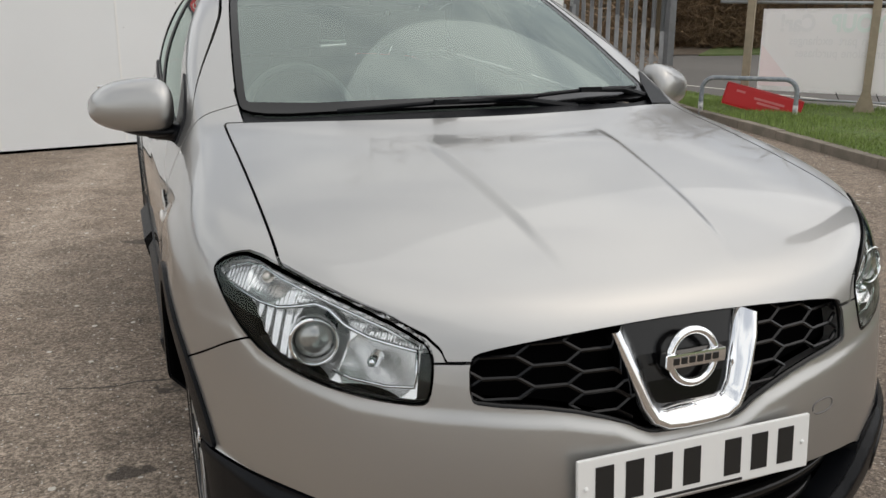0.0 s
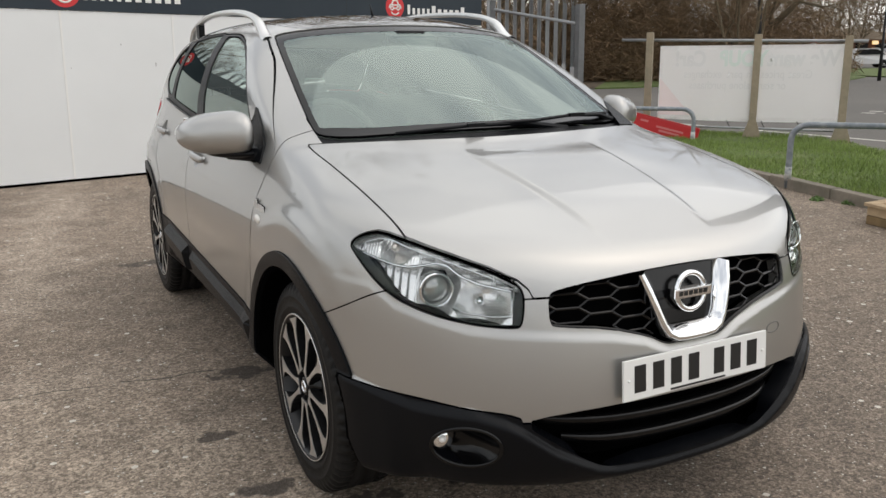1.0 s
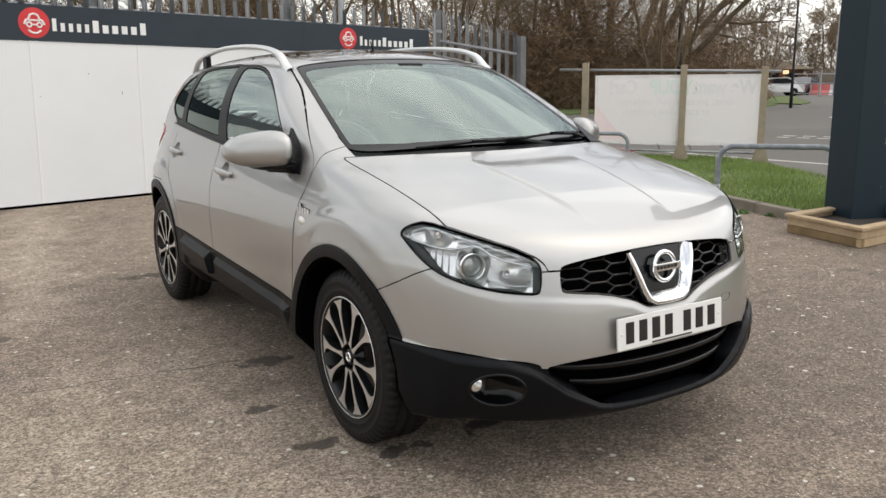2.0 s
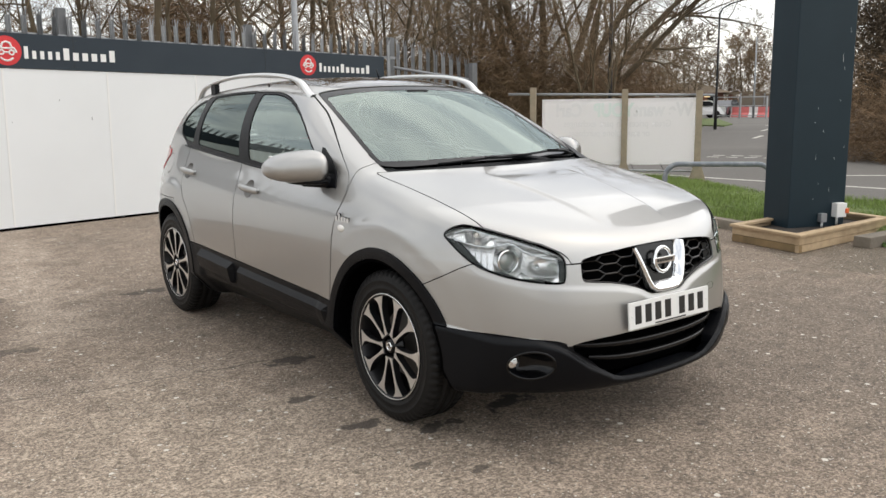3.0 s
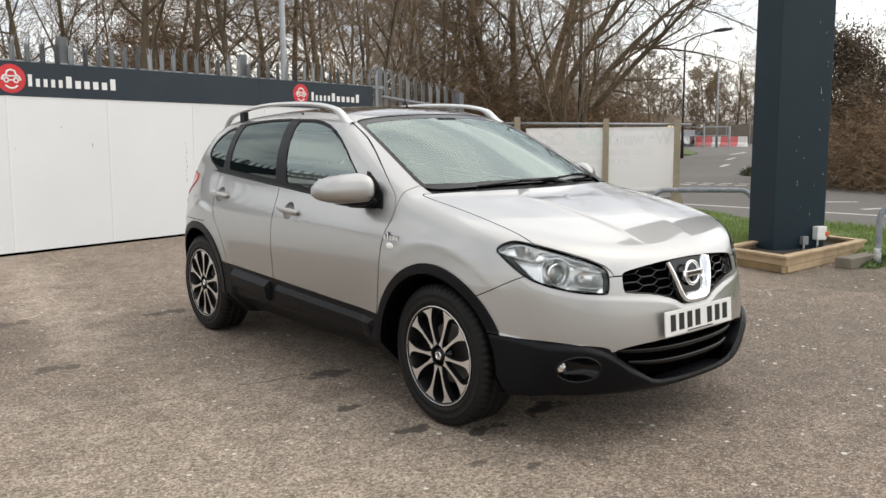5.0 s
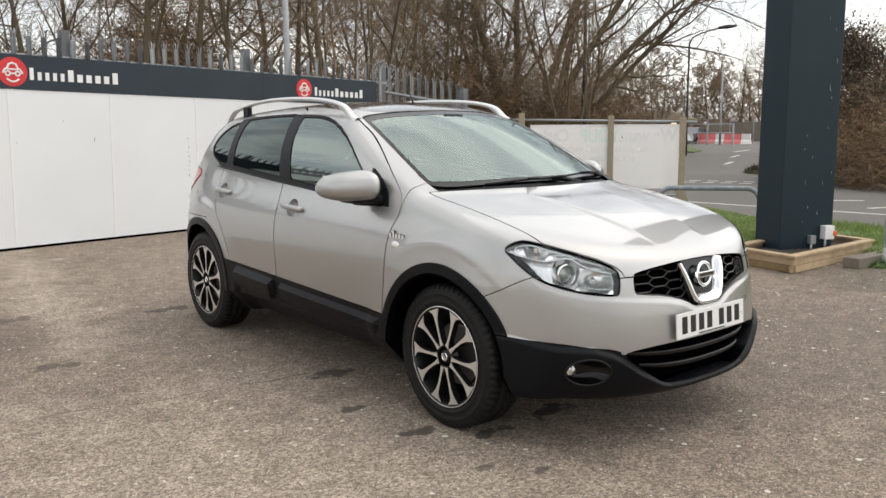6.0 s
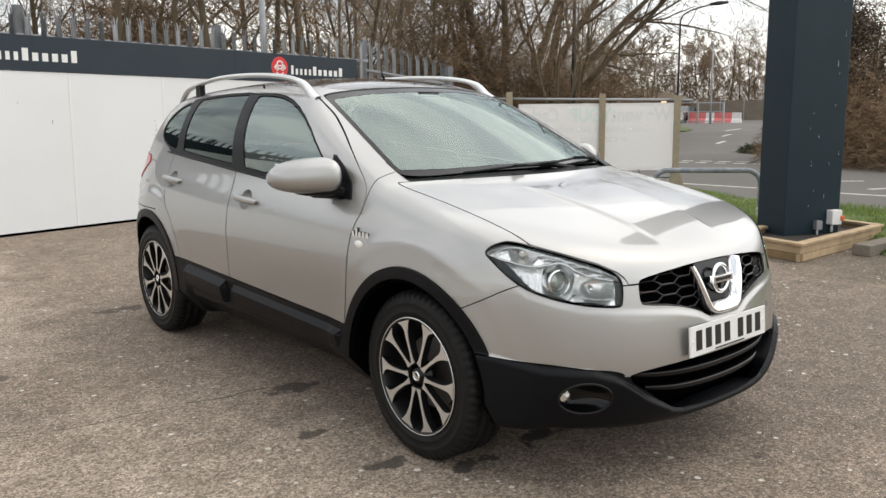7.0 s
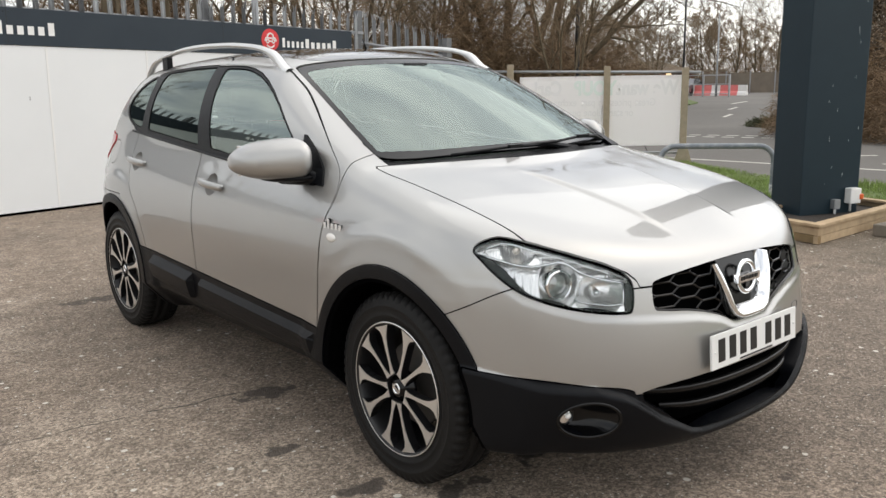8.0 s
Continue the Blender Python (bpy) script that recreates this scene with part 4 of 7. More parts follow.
for i in (0, 1):
    sx = -1 if i == 0 else 1
    glass = halves(lamp_glass)[i]
    lamp = panel("headlamp", glass, CF, GLASS_CLEAR, car, "clear headlamp with chrome reflectors", depth=0, lift=0.001)
    skin = (LAMP_SKIN[0] * np.array((sx, 1, 1)), LAMP_SKIN[1])
    inwards = np.array((-sx * 0.6, 0.8, 0.0))

    def uz(piece):
        return np.abs(piece[0][:, 0]) + piece[0][:, 1], piece[0][:, 2]

    def edge_of(piece):
        return outline(LAMP, *uz(piece))

    def recess(name, piece, mat, depth, label):
        u, z = uz(piece)
        me = bpy.data.meshes.new(name)
        me.from_pydata((piece[0] + inwards * np.asarray(depth(u, z) + 0 * u)[:, None]).tolist(), [], piece[1].tolist())
        link_mesh(name, me, mat, lamp, label)

    whole = cut(skin, edge_of(skin) + .001)[0]
    u, z = uz(whole)
    wide = .0040 + .0030 * np.clip((z - lamp_split(u) - .012) / .012, 0, 1) * (u > -.2)
    core, border = cut(whole, edge_of(whole) + wide)
    panel("lamp_seal", border, CF, GLOSS_BLACK, lamp, "black headlamp edge", lift=0.002, depth=0.012)
    # added near-black backing, the shade behind the reflectors put into colour
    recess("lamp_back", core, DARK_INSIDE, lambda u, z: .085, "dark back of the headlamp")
    u, z = uz(core)
    upper, lower = cut(core, lamp_split(u) - z)
    recess("indicator_reflector", upper, REFLECTOR, indicator_depth, "fluted chrome indicator reflector")
    u, z = uz(lower)
    dark_d = np.maximum(edge_of(lower) + .005, np.maximum(-.196 - u, u - np.interp(z, [.74, .76, .78, .82, .862], [.17, .215, .25, .305, .385])))
    bowl, dark = cut(lower, dark_d)
    recess("lamp_bowl", bowl, REFLECTOR, bowl_depth, "chrome main reflector")
    recess("lamp_bezel", dark, GLOSS_BLACK, lambda u, z: .010, "dark inner bezel")

    def on_lamp(u, zz, depth):
        lo, hi = 0.3, 0.95
        for _ in range(16):
            mid = (lo + hi) / 2
            if car_field(np.array([mid]), np.array([u - mid]), np.array([zz]))[0] > 0:
                hi = mid
            else:
                lo = mid
        return Vector((sx * lo, u - lo, zz)) + Vector(inwards) * depth
    bm = bmesh.new()
    tube(bm, [on_lamp(u, float(lamp_split(u)), .010) for u in np.linspace(-.19, .40, 56)], 0.0042, 6)
    part("chrome_strip", fixed(bm), CHROME, lamp, "chrome dividing strip", smooth=True)
    # bright frame of the main beam's end and a thin bright line inside the upper edge
    bm = bmesh.new()
    tube(bm, [on_lamp(u, z, .009) for u, z in ((-.188, .784), (-.191, .745), (-.188, .722), (-.12, .722), (-.03, .731), (.02, .742))], 0.0034, 6)
    part("chrome_frame", fixed(bm), CHROME, lamp, "chrome frame round the main beam", smooth=True)
    bm = bmesh.new()
    tube(bm, [on_lamp(u, z, .008) for u, z in ((.405, .872), (.385, .890), (.33, .902), (.28, .900), (.20, .884), (.05, .856), (-.10, .822), (-.19, .793))], 0.0026, 6)
    part("lamp_contour", fixed(bm), CHROME, lamp, "thin bright line inside the lamp", smooth=True)
    # projector: ring, tube and lens, facing ahead
    ahead = Vector((sx * 0.22, -1, 0.02)).normalized()
    face = Matrix.Translation(on_lamp(.082, .785, .014)) @ (-ahead).to_track_quat("X", "Z").to_matrix().to_4x4()
    bm = bmesh.new()
    revolve(bm, [(.036, .06), (.044, .034), (.0465, .004), (.0455, -.003), (.0425, -.005), (.0395, .000), (.0370, .012), (.036, .03)], 40)
    bmesh.ops.transform(bm, matrix=face, verts=bm.verts)
    part("projector_ring", fixed(bm), CHROME, lamp, "chrome projector ring", smooth=True)
    bm = bmesh.new()
    bmesh.ops.create_uvsphere(bm, u_segments=28, v_segments=18, radius=0.0365, matrix=face @ Matrix.Translation((.020, 0, 0)) @ Matrix.Diagonal((.55, 1, 1, 1)))
    part("projector_lens", bm, LENS_GLASS, lamp, "clear glass projector lens", smooth=True)
    # main-beam bulb with its shield
    bm = bmesh.new()
    tube(bm, [on_lamp(-.075, .758, .050), on_lamp(-.075, .758, .022), on_lamp(-.075, .758, .012)], [.013, .012, .006], 14)
    part("lamp_bulb", fixed(bm), CHROME, lamp, "main beam bulb shield", smooth=True)
    bm = bmesh.new()
    bmesh.ops.create_uvsphere(bm, u_segments=18, v_segments=12, radius=0.012, matrix=Matrix.Translation(on_lamp(.262, .880, .026)))
    part("indicator_bulb", bm, BULB_GLASS, lamp, "pale amber indicator bulb", smooth=True)

# door mirrors
for sx in (-1, 1):
    bm = bmesh.new()
    bmesh.ops.create_uvsphere(bm, u_segments=40, v_segments=24, radius=1.0)
    for v in bm.verts:
        x, y, z = v.co
        x = math.copysign(abs(x) ** 0.56, x)
        z = math.copysign(abs(z) ** 0.72, z)
        y = y * 0.105 if y < 0 else min(y * 0.16, 0.050)
        high = 0.084 - 0.014 * x - 0.020 * max(0, x) ** 2
        low = 0.070 - 0.012 * x - 0.010 * max(0, x) ** 2
        v.co = Vector((sx * (0.932 + 0.120 * x), 0.665 + y + 0.080 * x, 1.096 + (z * high if z > 0 else z * low) - 0.004 * x))
    mirror = part("door_mirror", fixed(bm), PAINT, car, "silver door mirror housing", smooth=True)
    bm = bmesh.new()
    bmesh.ops.create_uvsphere(bm, u_segments=32, v_segments=12, radius=1.0)
    for v in bm.verts:
        x, y, z = v.co
        v.co = Vector((sx * (0.882 + 0.085 * x), 0.640 + 0.06 * x + (y * 0.080 if y < 0 else y * 0.05), 1.034 + 0.020 * z))
    part("mirror_base", fixed(bm), BLACK_PLASTIC, mirror, "black mirror underside", smooth=True)
    bm = bmesh.new()
    rows = []
    for f in np.linspace(0, 1, 7):
        x = 0.79 + 0.10 * f
        y = 0.56 + 0.10 * f
        rows.append([(sx * x, y + 0.05 * math.cos(a), 1.028 + (0.030 - 0.008 * f) * math.sin(a)) for a in (2 * math.pi * k / 12 for k in range(13))])
    part("mirror_arm", fixed(ribbon(bm, rows)), BLACK_PLASTIC, mirror, "black mirror arm", smooth=True)
    part("mirror_pane", boxed(-.095, -.002, -.058, .095, .002, .058, .0018, Matrix.Translation((sx * .935, .722, 1.098)) @ Matrix.Rotation(sx * 0.52, 4, "Z")), CHROME, mirror, "mirror glass")
    # black corner plate at the foot of the window
    bm = bmesh.new()
    tri = [(.470, 1.010), (.64, 1.016), (.668, 1.07), (.672, 1.192), (.62, 1.168), (.572, 1.135), (.51, 1.07)]
    outer = [bm.verts.new((sx * (flank_x(y, z) + 0.006), y, z)) for y, z in tri]
    inner_v = [bm.verts.new((sx * (flank_x(y, z) - 0.02), y, z)) for y, z in tri]
    bm.faces.new(outer)
    for k in range(len(tri)):
        bm.faces.new((outer[k], outer[(k + 1) % len(tri)], inner_v[(k + 1) % len(tri)], inner_v[k]))
    part("mirror_plate", fixed(bm), BLACK_PLASTIC, mirror, "black corner plate")

# roof rails
def roof_at(b, y, lo=1.2, hi=1.7):
    for _ in range(16):
        mid = (lo + hi) / 2
        if car_field(np.array([b]), np.array([y]), np.array([mid]))[0] > 0:
            hi = mid
        else:
            lo = mid
    return lo


rail_b = spline([1.06, 1.2, 1.45, 1.8, 2.3, 2.7, 2.92], [.592, .592, .590, .584, .572, .556, .545])
rail_z = spline([1.00, 1.12, 1.25, 1.45, 1.8, 2.2, 2.5, 2.75, 2.92], [1.425, 1.490, 1.533, 1.562, 1.578, 1.572, 1.543, 1.498, 1.452])
for sx in (-1, 1):
    bm = bmesh.new()
    rows = []
    for y in np.linspace(1.06, 2.90, 64):
        b, z = float(rail_b(y)), float(rail_z(y))
        down = float(step01(np.array((y - 2.62) / 0.27)))
        z += (roof_at(b, y) - 0.012 - z) * max(down, float(step01(np.array((1.22 - y) / 0.16))))
        wide = 0.019 + 0.012 * float(step01(np.array((1.22 - y) / 0.25)))
        high = 0.013 + 0.006 * float(step01(np.array((1.25 - y) / 0.2)))
        foot = 0.03 * float(step01(np.array((1.30 - y) / 0.14)))
        rows.append([(sx * (b + wide * math.cos(a)), y, z + (high * math.sin(a) if math.sin(a) > 0 else (high + foot) * math.sin(a))) for a in (2 * math.pi * k / 14 for k in range(15))])
    rail = part("roof_rail", fixed(ribbon(bm, rows)), SATIN, car, "satin silver roof rail", smooth=True)
    for y0, y1, mat in ((2.44, 2.51, BLACK_PLASTIC),):
        bm = bmesh.new()
        b0, zt = float(rail_b((y0 + y1) / 2)), float(rail_z((y0 + y1) / 2))
        box(bm, sx * b0 - 0.016, y0, 1.40, sx * b0 + 0.016, y1, zt, 0.004)
        part("rail_foot", bm, mat, rail, "rail foot")

# side details
for sx in (-1, 1):
    y0, z0 = .338, .836
    x0 = flank_x(y0, z0)
    bm = bmesh.new()
    bmesh.ops.create_uvsphere(bm, u_segments=20, v_segments=12, radius=1.0, matrix=Matrix.Translation((sx * (x0 + .001), y0, z0)) @ Matrix.Diagonal((.008, .031, .017, 1)))
    part("side_repeater", bm, material("clear_lens", (0.80, 0.78, 0.74), 0.15, vary=0.05, coat=1.0), car, "clear side repeater lamp", smooth=True)
    for name, grow, proud, mat, text in (("badge_edge", .0012, .0025, GLOSS_BLACK, "dark edge of the fender badge"), ("fender_badge", 0, .0060, BADGE_SILVER, "small chrome badge bars on the fender")):
        bm = bmesh.new()
        for k, (w, h) in enumerate(((.015, .022), (.010, .036), (.015, .022), (.015, .022), (.015, .020))):
            yy = y0 + .048 - .025 * k
            xx = flank_x(yy, z0 + .042)
            xa, xb = sorted((sx * (xx - .003), sx * (xx + proud)))
            box(bm, xa, yy - w / 2 - grow, z0 + .030 - grow, xb, yy + w / 2 + grow, z0 + .030 + h + grow)
        part(name, bm, mat, car, text)
    # sill mouldings: a bevelled top edge over a tucked skirt
    for ya, yb, ta, tb, ba, bb, bevel, proud in ((.455, 1.52, .451, .490, .350, .372, .030, .020), (1.575, 2.075, .500, .522, .372, .400, .038, .034)):
        bm = bmesh.new()
        rows = []
        for y in np.linspace(ya, yb, 30):
            f = (y - ya) / (yb - ya)
            end = max(0.0, min(1, f / .03, (1 - f) / .03))
            top, low = ta + (tb - ta) * f, ba + (bb - ba) * f
            x = flank_x(y, top)
            out = x + 0.002 + proud * end
            rows.append([(sx * px_, y, pz_) for px_, pz_ in ((x - .030, top - .004), (x + .001, top), (x + .004, top - .002), (out - .003, top - bevel + .004), (out, top - bevel), (out, top - bevel - .006), (out - .006, (top + low) / 2 - .012), (out - .016, low + .010), (out - .026, low), (x - .060, low - .004))])
        part("side_moulding", fixed(ribbon(bm, rows)), BLACK_PLASTIC, car, "black bevelled moulding along the sill", smooth=False)
    # rubber along the window foot
    bm = bmesh.new()
    tube(bm, [(sx * (flank_x(y, 1.004 + .0665 * (y - .5)) + 0.003), y, 1.004 + .0665 * (y - .5)) for y in np.linspace(.56, 2.55, 40)], 0.006, 6)
    part("window_rubber", fixed(bm), BLACK_PLASTIC, car, "black rubber along the window foot", smooth=True)

# wipers
def screen_point(x, z, off=0.012):
    b = abs(x)
    dz = z - 1.08
    y = 0.12 + (z - 1.10) / 0.49 + 0.25 * dz * dz + 0.46 * b * b
    return Vector((x, y - off * 0.44, z + off * 0.9))


for x0, x1, z0, z1, px in ((-.42, .16, 1.100, 1.122, .30), (.14, .58, 1.122, 1.122, .66)):
    bm = bmesh.new()
    tube(bm, [screen_point(x0 + (x1 - x0) * f, z0 + (z1 - z0) * f + .006 * math.sin(math.pi * f), .014) for f in np.linspace(0, 1, 14)], 0.0065, 6)
    blade = part("wiper", fixed(bm), BLACK_PLASTIC, car, "black windscreen wiper", smooth=True)
    bm = bmesh.new()
    mid = screen_point((x0 + x1) / 2, (z0 + z1) / 2, .022)
    foot = Vector((px, 0.16 + 0.42 * px * px, 1.095))
    tube(bm, [mid, mid.lerp(foot, .5) + Vector((0, 0, .016)), foot], [.007, .010, .014], 8)
    box(bm, mid.x - .035, mid.y - .008, mid.z - .006, mid.x + .035, mid.y + .008, mid.z + .008)
    part("wiper_arm", fixed(bm), BLACK_PLASTIC, blade, "wiper arm", smooth=False)
bm = bmesh.new()
tube(bm, [(-.02, 1.30, 1.545), (-.02, 1.33, 1.60)], [.006, .003], 8)
part("aerial", fixed(bm), BLACK_PLASTIC, car, "short black roof aerial", smooth=True)
# closing plates at the foot of the pillars
for sx in (1,):
    bm = bmesh.new()
    poly = [(.60, .245), (.70, .285), (.735, .40), (.715, .50), (.66, .40)]
    top = []
    for b, y in poly:
        lo, hi = 0.9, 1.4
        for _ in range(16):
            mid = (lo + hi) / 2
            if car_field(np.array([b]), np.array([y]), np.array([mid]))[0] > 0:
                hi = mid
            else:
                lo = mid
        top.append((b, y, lo))
    vs = [bm.verts.new((sx * b, y, z + .004)) for b, y, z in top]
    ws = [bm.verts.new((sx * b, y, z - .03)) for b, y, z in top]
    bm.faces.new(vs)
    for k in range(5):
        bm.faces.new((vs[k], vs[(k + 1) % 5], ws[(k + 1) % 5], ws[k]))
    part("cowl_corner", fixed(bm), BLACK_PLASTIC, car, "black plastic corner of the cowl")

# cabin inside: floor, dash, wheel, seats, headlining
bm = bmesh.new()
box(bm, -.72, .45, .30, .72, 2.9, .36)
part("cabin_floor", bm, TRIM_GREY, car, "dark cabin floor")
bm = bmesh.new()
rows = []
for y, z in ((.20, 1.03), (.30, 1.055), (.45, 1.07), (.62, 1.06), (.72, 1.02), (.76, .94), (.74, .80), (.70, .5)):
    rows.append([(x, y + 0.10 * (x / .7) ** 2, z - 0.02 * (x / .7) ** 2) for x in np.linspace(-.68, .68, 15)])
part("dashboard", fixed(ribbon(bm, rows)), TRIM_GREY, car, "dark grey dashboard", smooth=True)
bm = bmesh.new()
hubm = Matrix.Translation((-.37, .93, 1.02)) @ Matrix.Rotation(radians(-28), 4, "X")
tube(bm, [hubm @ Vector((.185 * math.cos(a), 0, .185 * math.sin(a))) for a in (2 * math.pi * k / 40 for k in range(41))], 0.015, 10, False)
box(bm, -.17, -.01, -.02, .17, .015, .03, .006, hubm)
box(bm, -.06, -.02, -.07, .06, .02, .05, .015, hubm)
part("steering_wheel", fixed(bm), TRIM_GREY, car, "grey steering wheel", smooth=True)


def seat(x, y, wide, back_top):
    bm = bmesh.new()
    box(bm, x - wide / 2, y - .5, .42, x + wide / 2, y + .05, .60, .05)
    lean = Matrix.Translation((x, y, .52)) @ Matrix.Rotation(radians(-14), 4, "X")
    box(bm, -wide / 2, -.07, 0, wide / 2, .07, back_top - .52, .05, lean)
    body = part("seat", fixed(bm), SEAT, car, "dark cloth car seat", smooth=True)
    n = 1 if wide < .7 else 3
    for k in range(n):
        cx = (k - (n - 1) / 2) * wide / n
        bm = box(bmesh.new(), cx - .13, -.05, back_top - .52 + .05, cx + .13, .05, back_top - .52 + .23, .045, lean)
        for q in (-.05, .05):
            tube(bm, [lean @ Vector((cx + q, 0, back_top - .56)), lean @ Vector((cx + q, 0, back_top - .44))], .006, 6)
        part("headrest", fixed(bm), SEAT, body, "dark headrest", smooth=True)


seat(-.37, 1.62, .50, 1.17)
seat(.37, 1.62, .50, 1.17)
seat(0, 2.62, 1.22, 1.15)
lining = joined(roof, roof_glass)
panel("headlining", lining, CF, LIGHT_TRIM, car, "light grey headlining", lift=-0.03, depth=0)
bm = bmesh.new()
box(bm, -.12, .90, 1.39, .12, .925, 1.45, .012)
tube(bm, [(0, .93, 1.43), (0, 1.0, 1.47)], .012, 8)
box(bm, -.07, .93, 1.43, .07, 1.05, 1.475, .012)
part("rear_view_mirror", fixed(bm), BLACK_PLASTIC, car, "black rear-view mirror and sensor housing", smooth=True)

# ---- the place: ground, road, wall, fence, grass, pillar ----
def tarmac_material():
    """Worn brown-grey tarmac: fine stone grain, ragged darker patches, pale worn lanes, crumbs, stains and a broken joint."""
    m = material("tarmac", (0.268, 0.212, 0.164), 0.9, vary=0.12, scale=9, spec=0.3, second=(0.329, 0.261, 0.203), second_scale=0.5, second_mix=0.8)
    nd, ln = m.node_tree.nodes, m.node_tree.links
    b = nd["Principled BSDF"]
    col = b.inputs["Base Color"].links[0].from_socket
    co = nd.new("ShaderNodeTexCoord")

    def mixed(a, fac, colour, blend="MIX"):
        mx = nd.new("ShaderNodeMix")
        mx.data_type = "RGBA"
        mx.blend_type = blend
        ln.new(fac, mx.inputs["Factor"])
        ln.new(a, mx.inputs["A"])
        mx.inputs["B"].default_value = (*colour, 1)
        return mx.outputs["Result"]

    def maths(op, a, bb=0.0, cc=0.0):
        n = nd.new("ShaderNodeMath")
        n.operation = op
        for k, q in enumerate((a, bb, cc)):
            if isinstance(q, (int, float)):
                n.inputs[k].default_value = q
            else:
                ln.new(q, n.inputs[k])
        return n.outputs[0]

    def remap(v, lo, hi, a=0.0, bb=1.0):
        n = nd.new("ShaderNodeMapRange")
        n.interpolation_type = "SMOOTHSTEP"
        for k, q in (("From Min", lo), ("From Max", hi), ("To Min", a), ("To Max", bb)):
            n.inputs[k].default_value = q
        ln.new(v, n.inputs["Value"])
        return n.outputs["Result"]

    def noise_of(scale, detail=4.0, rough=0.5):
        n = nd.new("ShaderNodeTexNoise")
        n.inputs["Scale"].default_value = scale
        n.inputs["Detail"].default_value = detail
        n.inputs["Roughness"].default_value = rough
        ln.new(co.outputs["Object"], n.inputs["Vector"])
        return n.outputs["Fac"]

    sx = nd.new("ShaderNodeSeparateXYZ")
    ln.new(co.outputs["Object"], sx.inputs[0])
    px, py = sx.outputs[0], sx.outputs[1]
    # broad worn and darker patches with ragged edges
    col = mixed(col, remap(noise_of(1.1, 7, 0.6), 0.50, 0.66, 0, 0.45), (0.178, 0.145, 0.116))
    col = mixed(col, remap(noise_of(4.5, 7, 0.65), 0.53, 0.66, 0, 0.4), (0.167, 0.136, 0.107))
    # a pale worn lane and a darker patch beside it
    ragged = remap(noise_of(2.2, 6, 0.6), 0.2, 0.8, -0.35, 0.35)
    lane = maths("ADD", maths("ABSOLUTE", maths("ADD", maths("MULTIPLY_ADD", py, -0.12, 2.02), px)), ragged)
    col = mixed(col, maths("MULTIPLY", remap(lane, 0.45, 0.05, 0, 0.85), remap(py, 1.9, 2.9)), (0.405, 0.331, 0.264))
    lane = maths("ADD", maths("ABSOLUTE", maths("ADD", maths("MULTIPLY_ADD", px, 0.16, -1.12), py)), maths("MULTIPLY", ragged, 0.7))
    col = mixed(col, maths("MULTIPLY", remap(lane, 0.32, 0.02, 0, 0.65), remap(px, -0.7, -1.4)), (0.385, 0.314, 0.250))
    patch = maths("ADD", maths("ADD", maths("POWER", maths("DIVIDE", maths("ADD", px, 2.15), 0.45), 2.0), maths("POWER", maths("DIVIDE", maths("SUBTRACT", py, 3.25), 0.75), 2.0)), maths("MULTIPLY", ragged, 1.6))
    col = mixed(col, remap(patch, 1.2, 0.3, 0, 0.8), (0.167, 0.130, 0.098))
    damp = maths("ADD", maths("ADD", maths("POWER", maths("DIVIDE", maths("SUBTRACT", px, 4.7), 1.2), 2.0), maths("POWER", maths("DIVIDE", maths("SUBTRACT", py, 0.3), 1.0), 2.0)), maths("MULTIPLY", ragged, 1.8))
    col = mixed(col, remap(damp, 1.3, 0.2, 0, 0.65), (0.114, 0.098, 0.071))
    # broad tone balance: ground paler left of the car, darker off its nose
    pale = maths("ADD", maths("ADD", maths("POWER", maths("DIVIDE", maths("ADD", px, 1.85), 1.2), 2.0), maths("POWER", maths("DIVIDE", maths("ADD", py, 0.2), 1.6), 2.0)), maths("MULTIPLY", ragged, 1.6))
    col = mixed(col, remap(pale, 1.3, 0.1, 0, 0.80), (0.405, 0.330, 0.258))
    dull = maths("ADD", maths("ADD", maths("POWER", maths("DIVIDE", maths("SUBTRACT", px, 1.9), 1.9), 2.0), maths("POWER", maths("DIVIDE", maths("ADD", py, 0.5), 1.7), 2.0)), maths("MULTIPLY", ragged, 1.6))
    col = mixed(col, remap(dull, 1.4, 0.2, 0, 0.62), (0.165, 0.136, 0.111))
    for scale, low, high in ((7.0, 0.80, 1.17), (24.0, 0.86, 1.13)):
        mottle = nd.new("ShaderNodeVectorMath")
        mottle.operation = "SCALE"
        ln.new(col, mottle.inputs[0])
        ln.new(remap(noise_of(scale, 8, 0.72), 0.34, 0.66, low, high), mottle.inputs["Scale"])
        col = mottle.outputs["Vector"]
    # stones of the tarmac, each with its own tone
    for scale, low, high in ((85, 0.70, 1.28), (190, 0.74, 1.26)):
        st = nd.new("ShaderNodeTexVoronoi")
        st.voronoi_dimensions = "2D"
        st.inputs["Scale"].default_value = scale
        ln.new(co.outputs["Object"], st.inputs["Vector"])
        sc = nd.new("ShaderNodeSeparateColor")
        ln.new(st.outputs["Color"], sc.inputs[0])
        tone = nd.new("ShaderNodeVectorMath")
        tone.operation = "SCALE"
        ln.new(col, tone.inputs[0])
        ln.new(remap(sc.outputs[0], 0.0, 1.0, low, high), tone.inputs["Scale"])
        col = tone.outputs["Vector"]
    # stone grain: three sizes of pale and dark grains
    grain = noise_of(105, 3, 0.7)
    col = mixed(col, remap(grain, 0.49, 0.33, 0, 0.8), (0.076, 0.063, 0.050))
    col = mixed(col, remap(grain, 0.56, 0.70, 0, 0.65), (0.558, 0.463, 0.366))
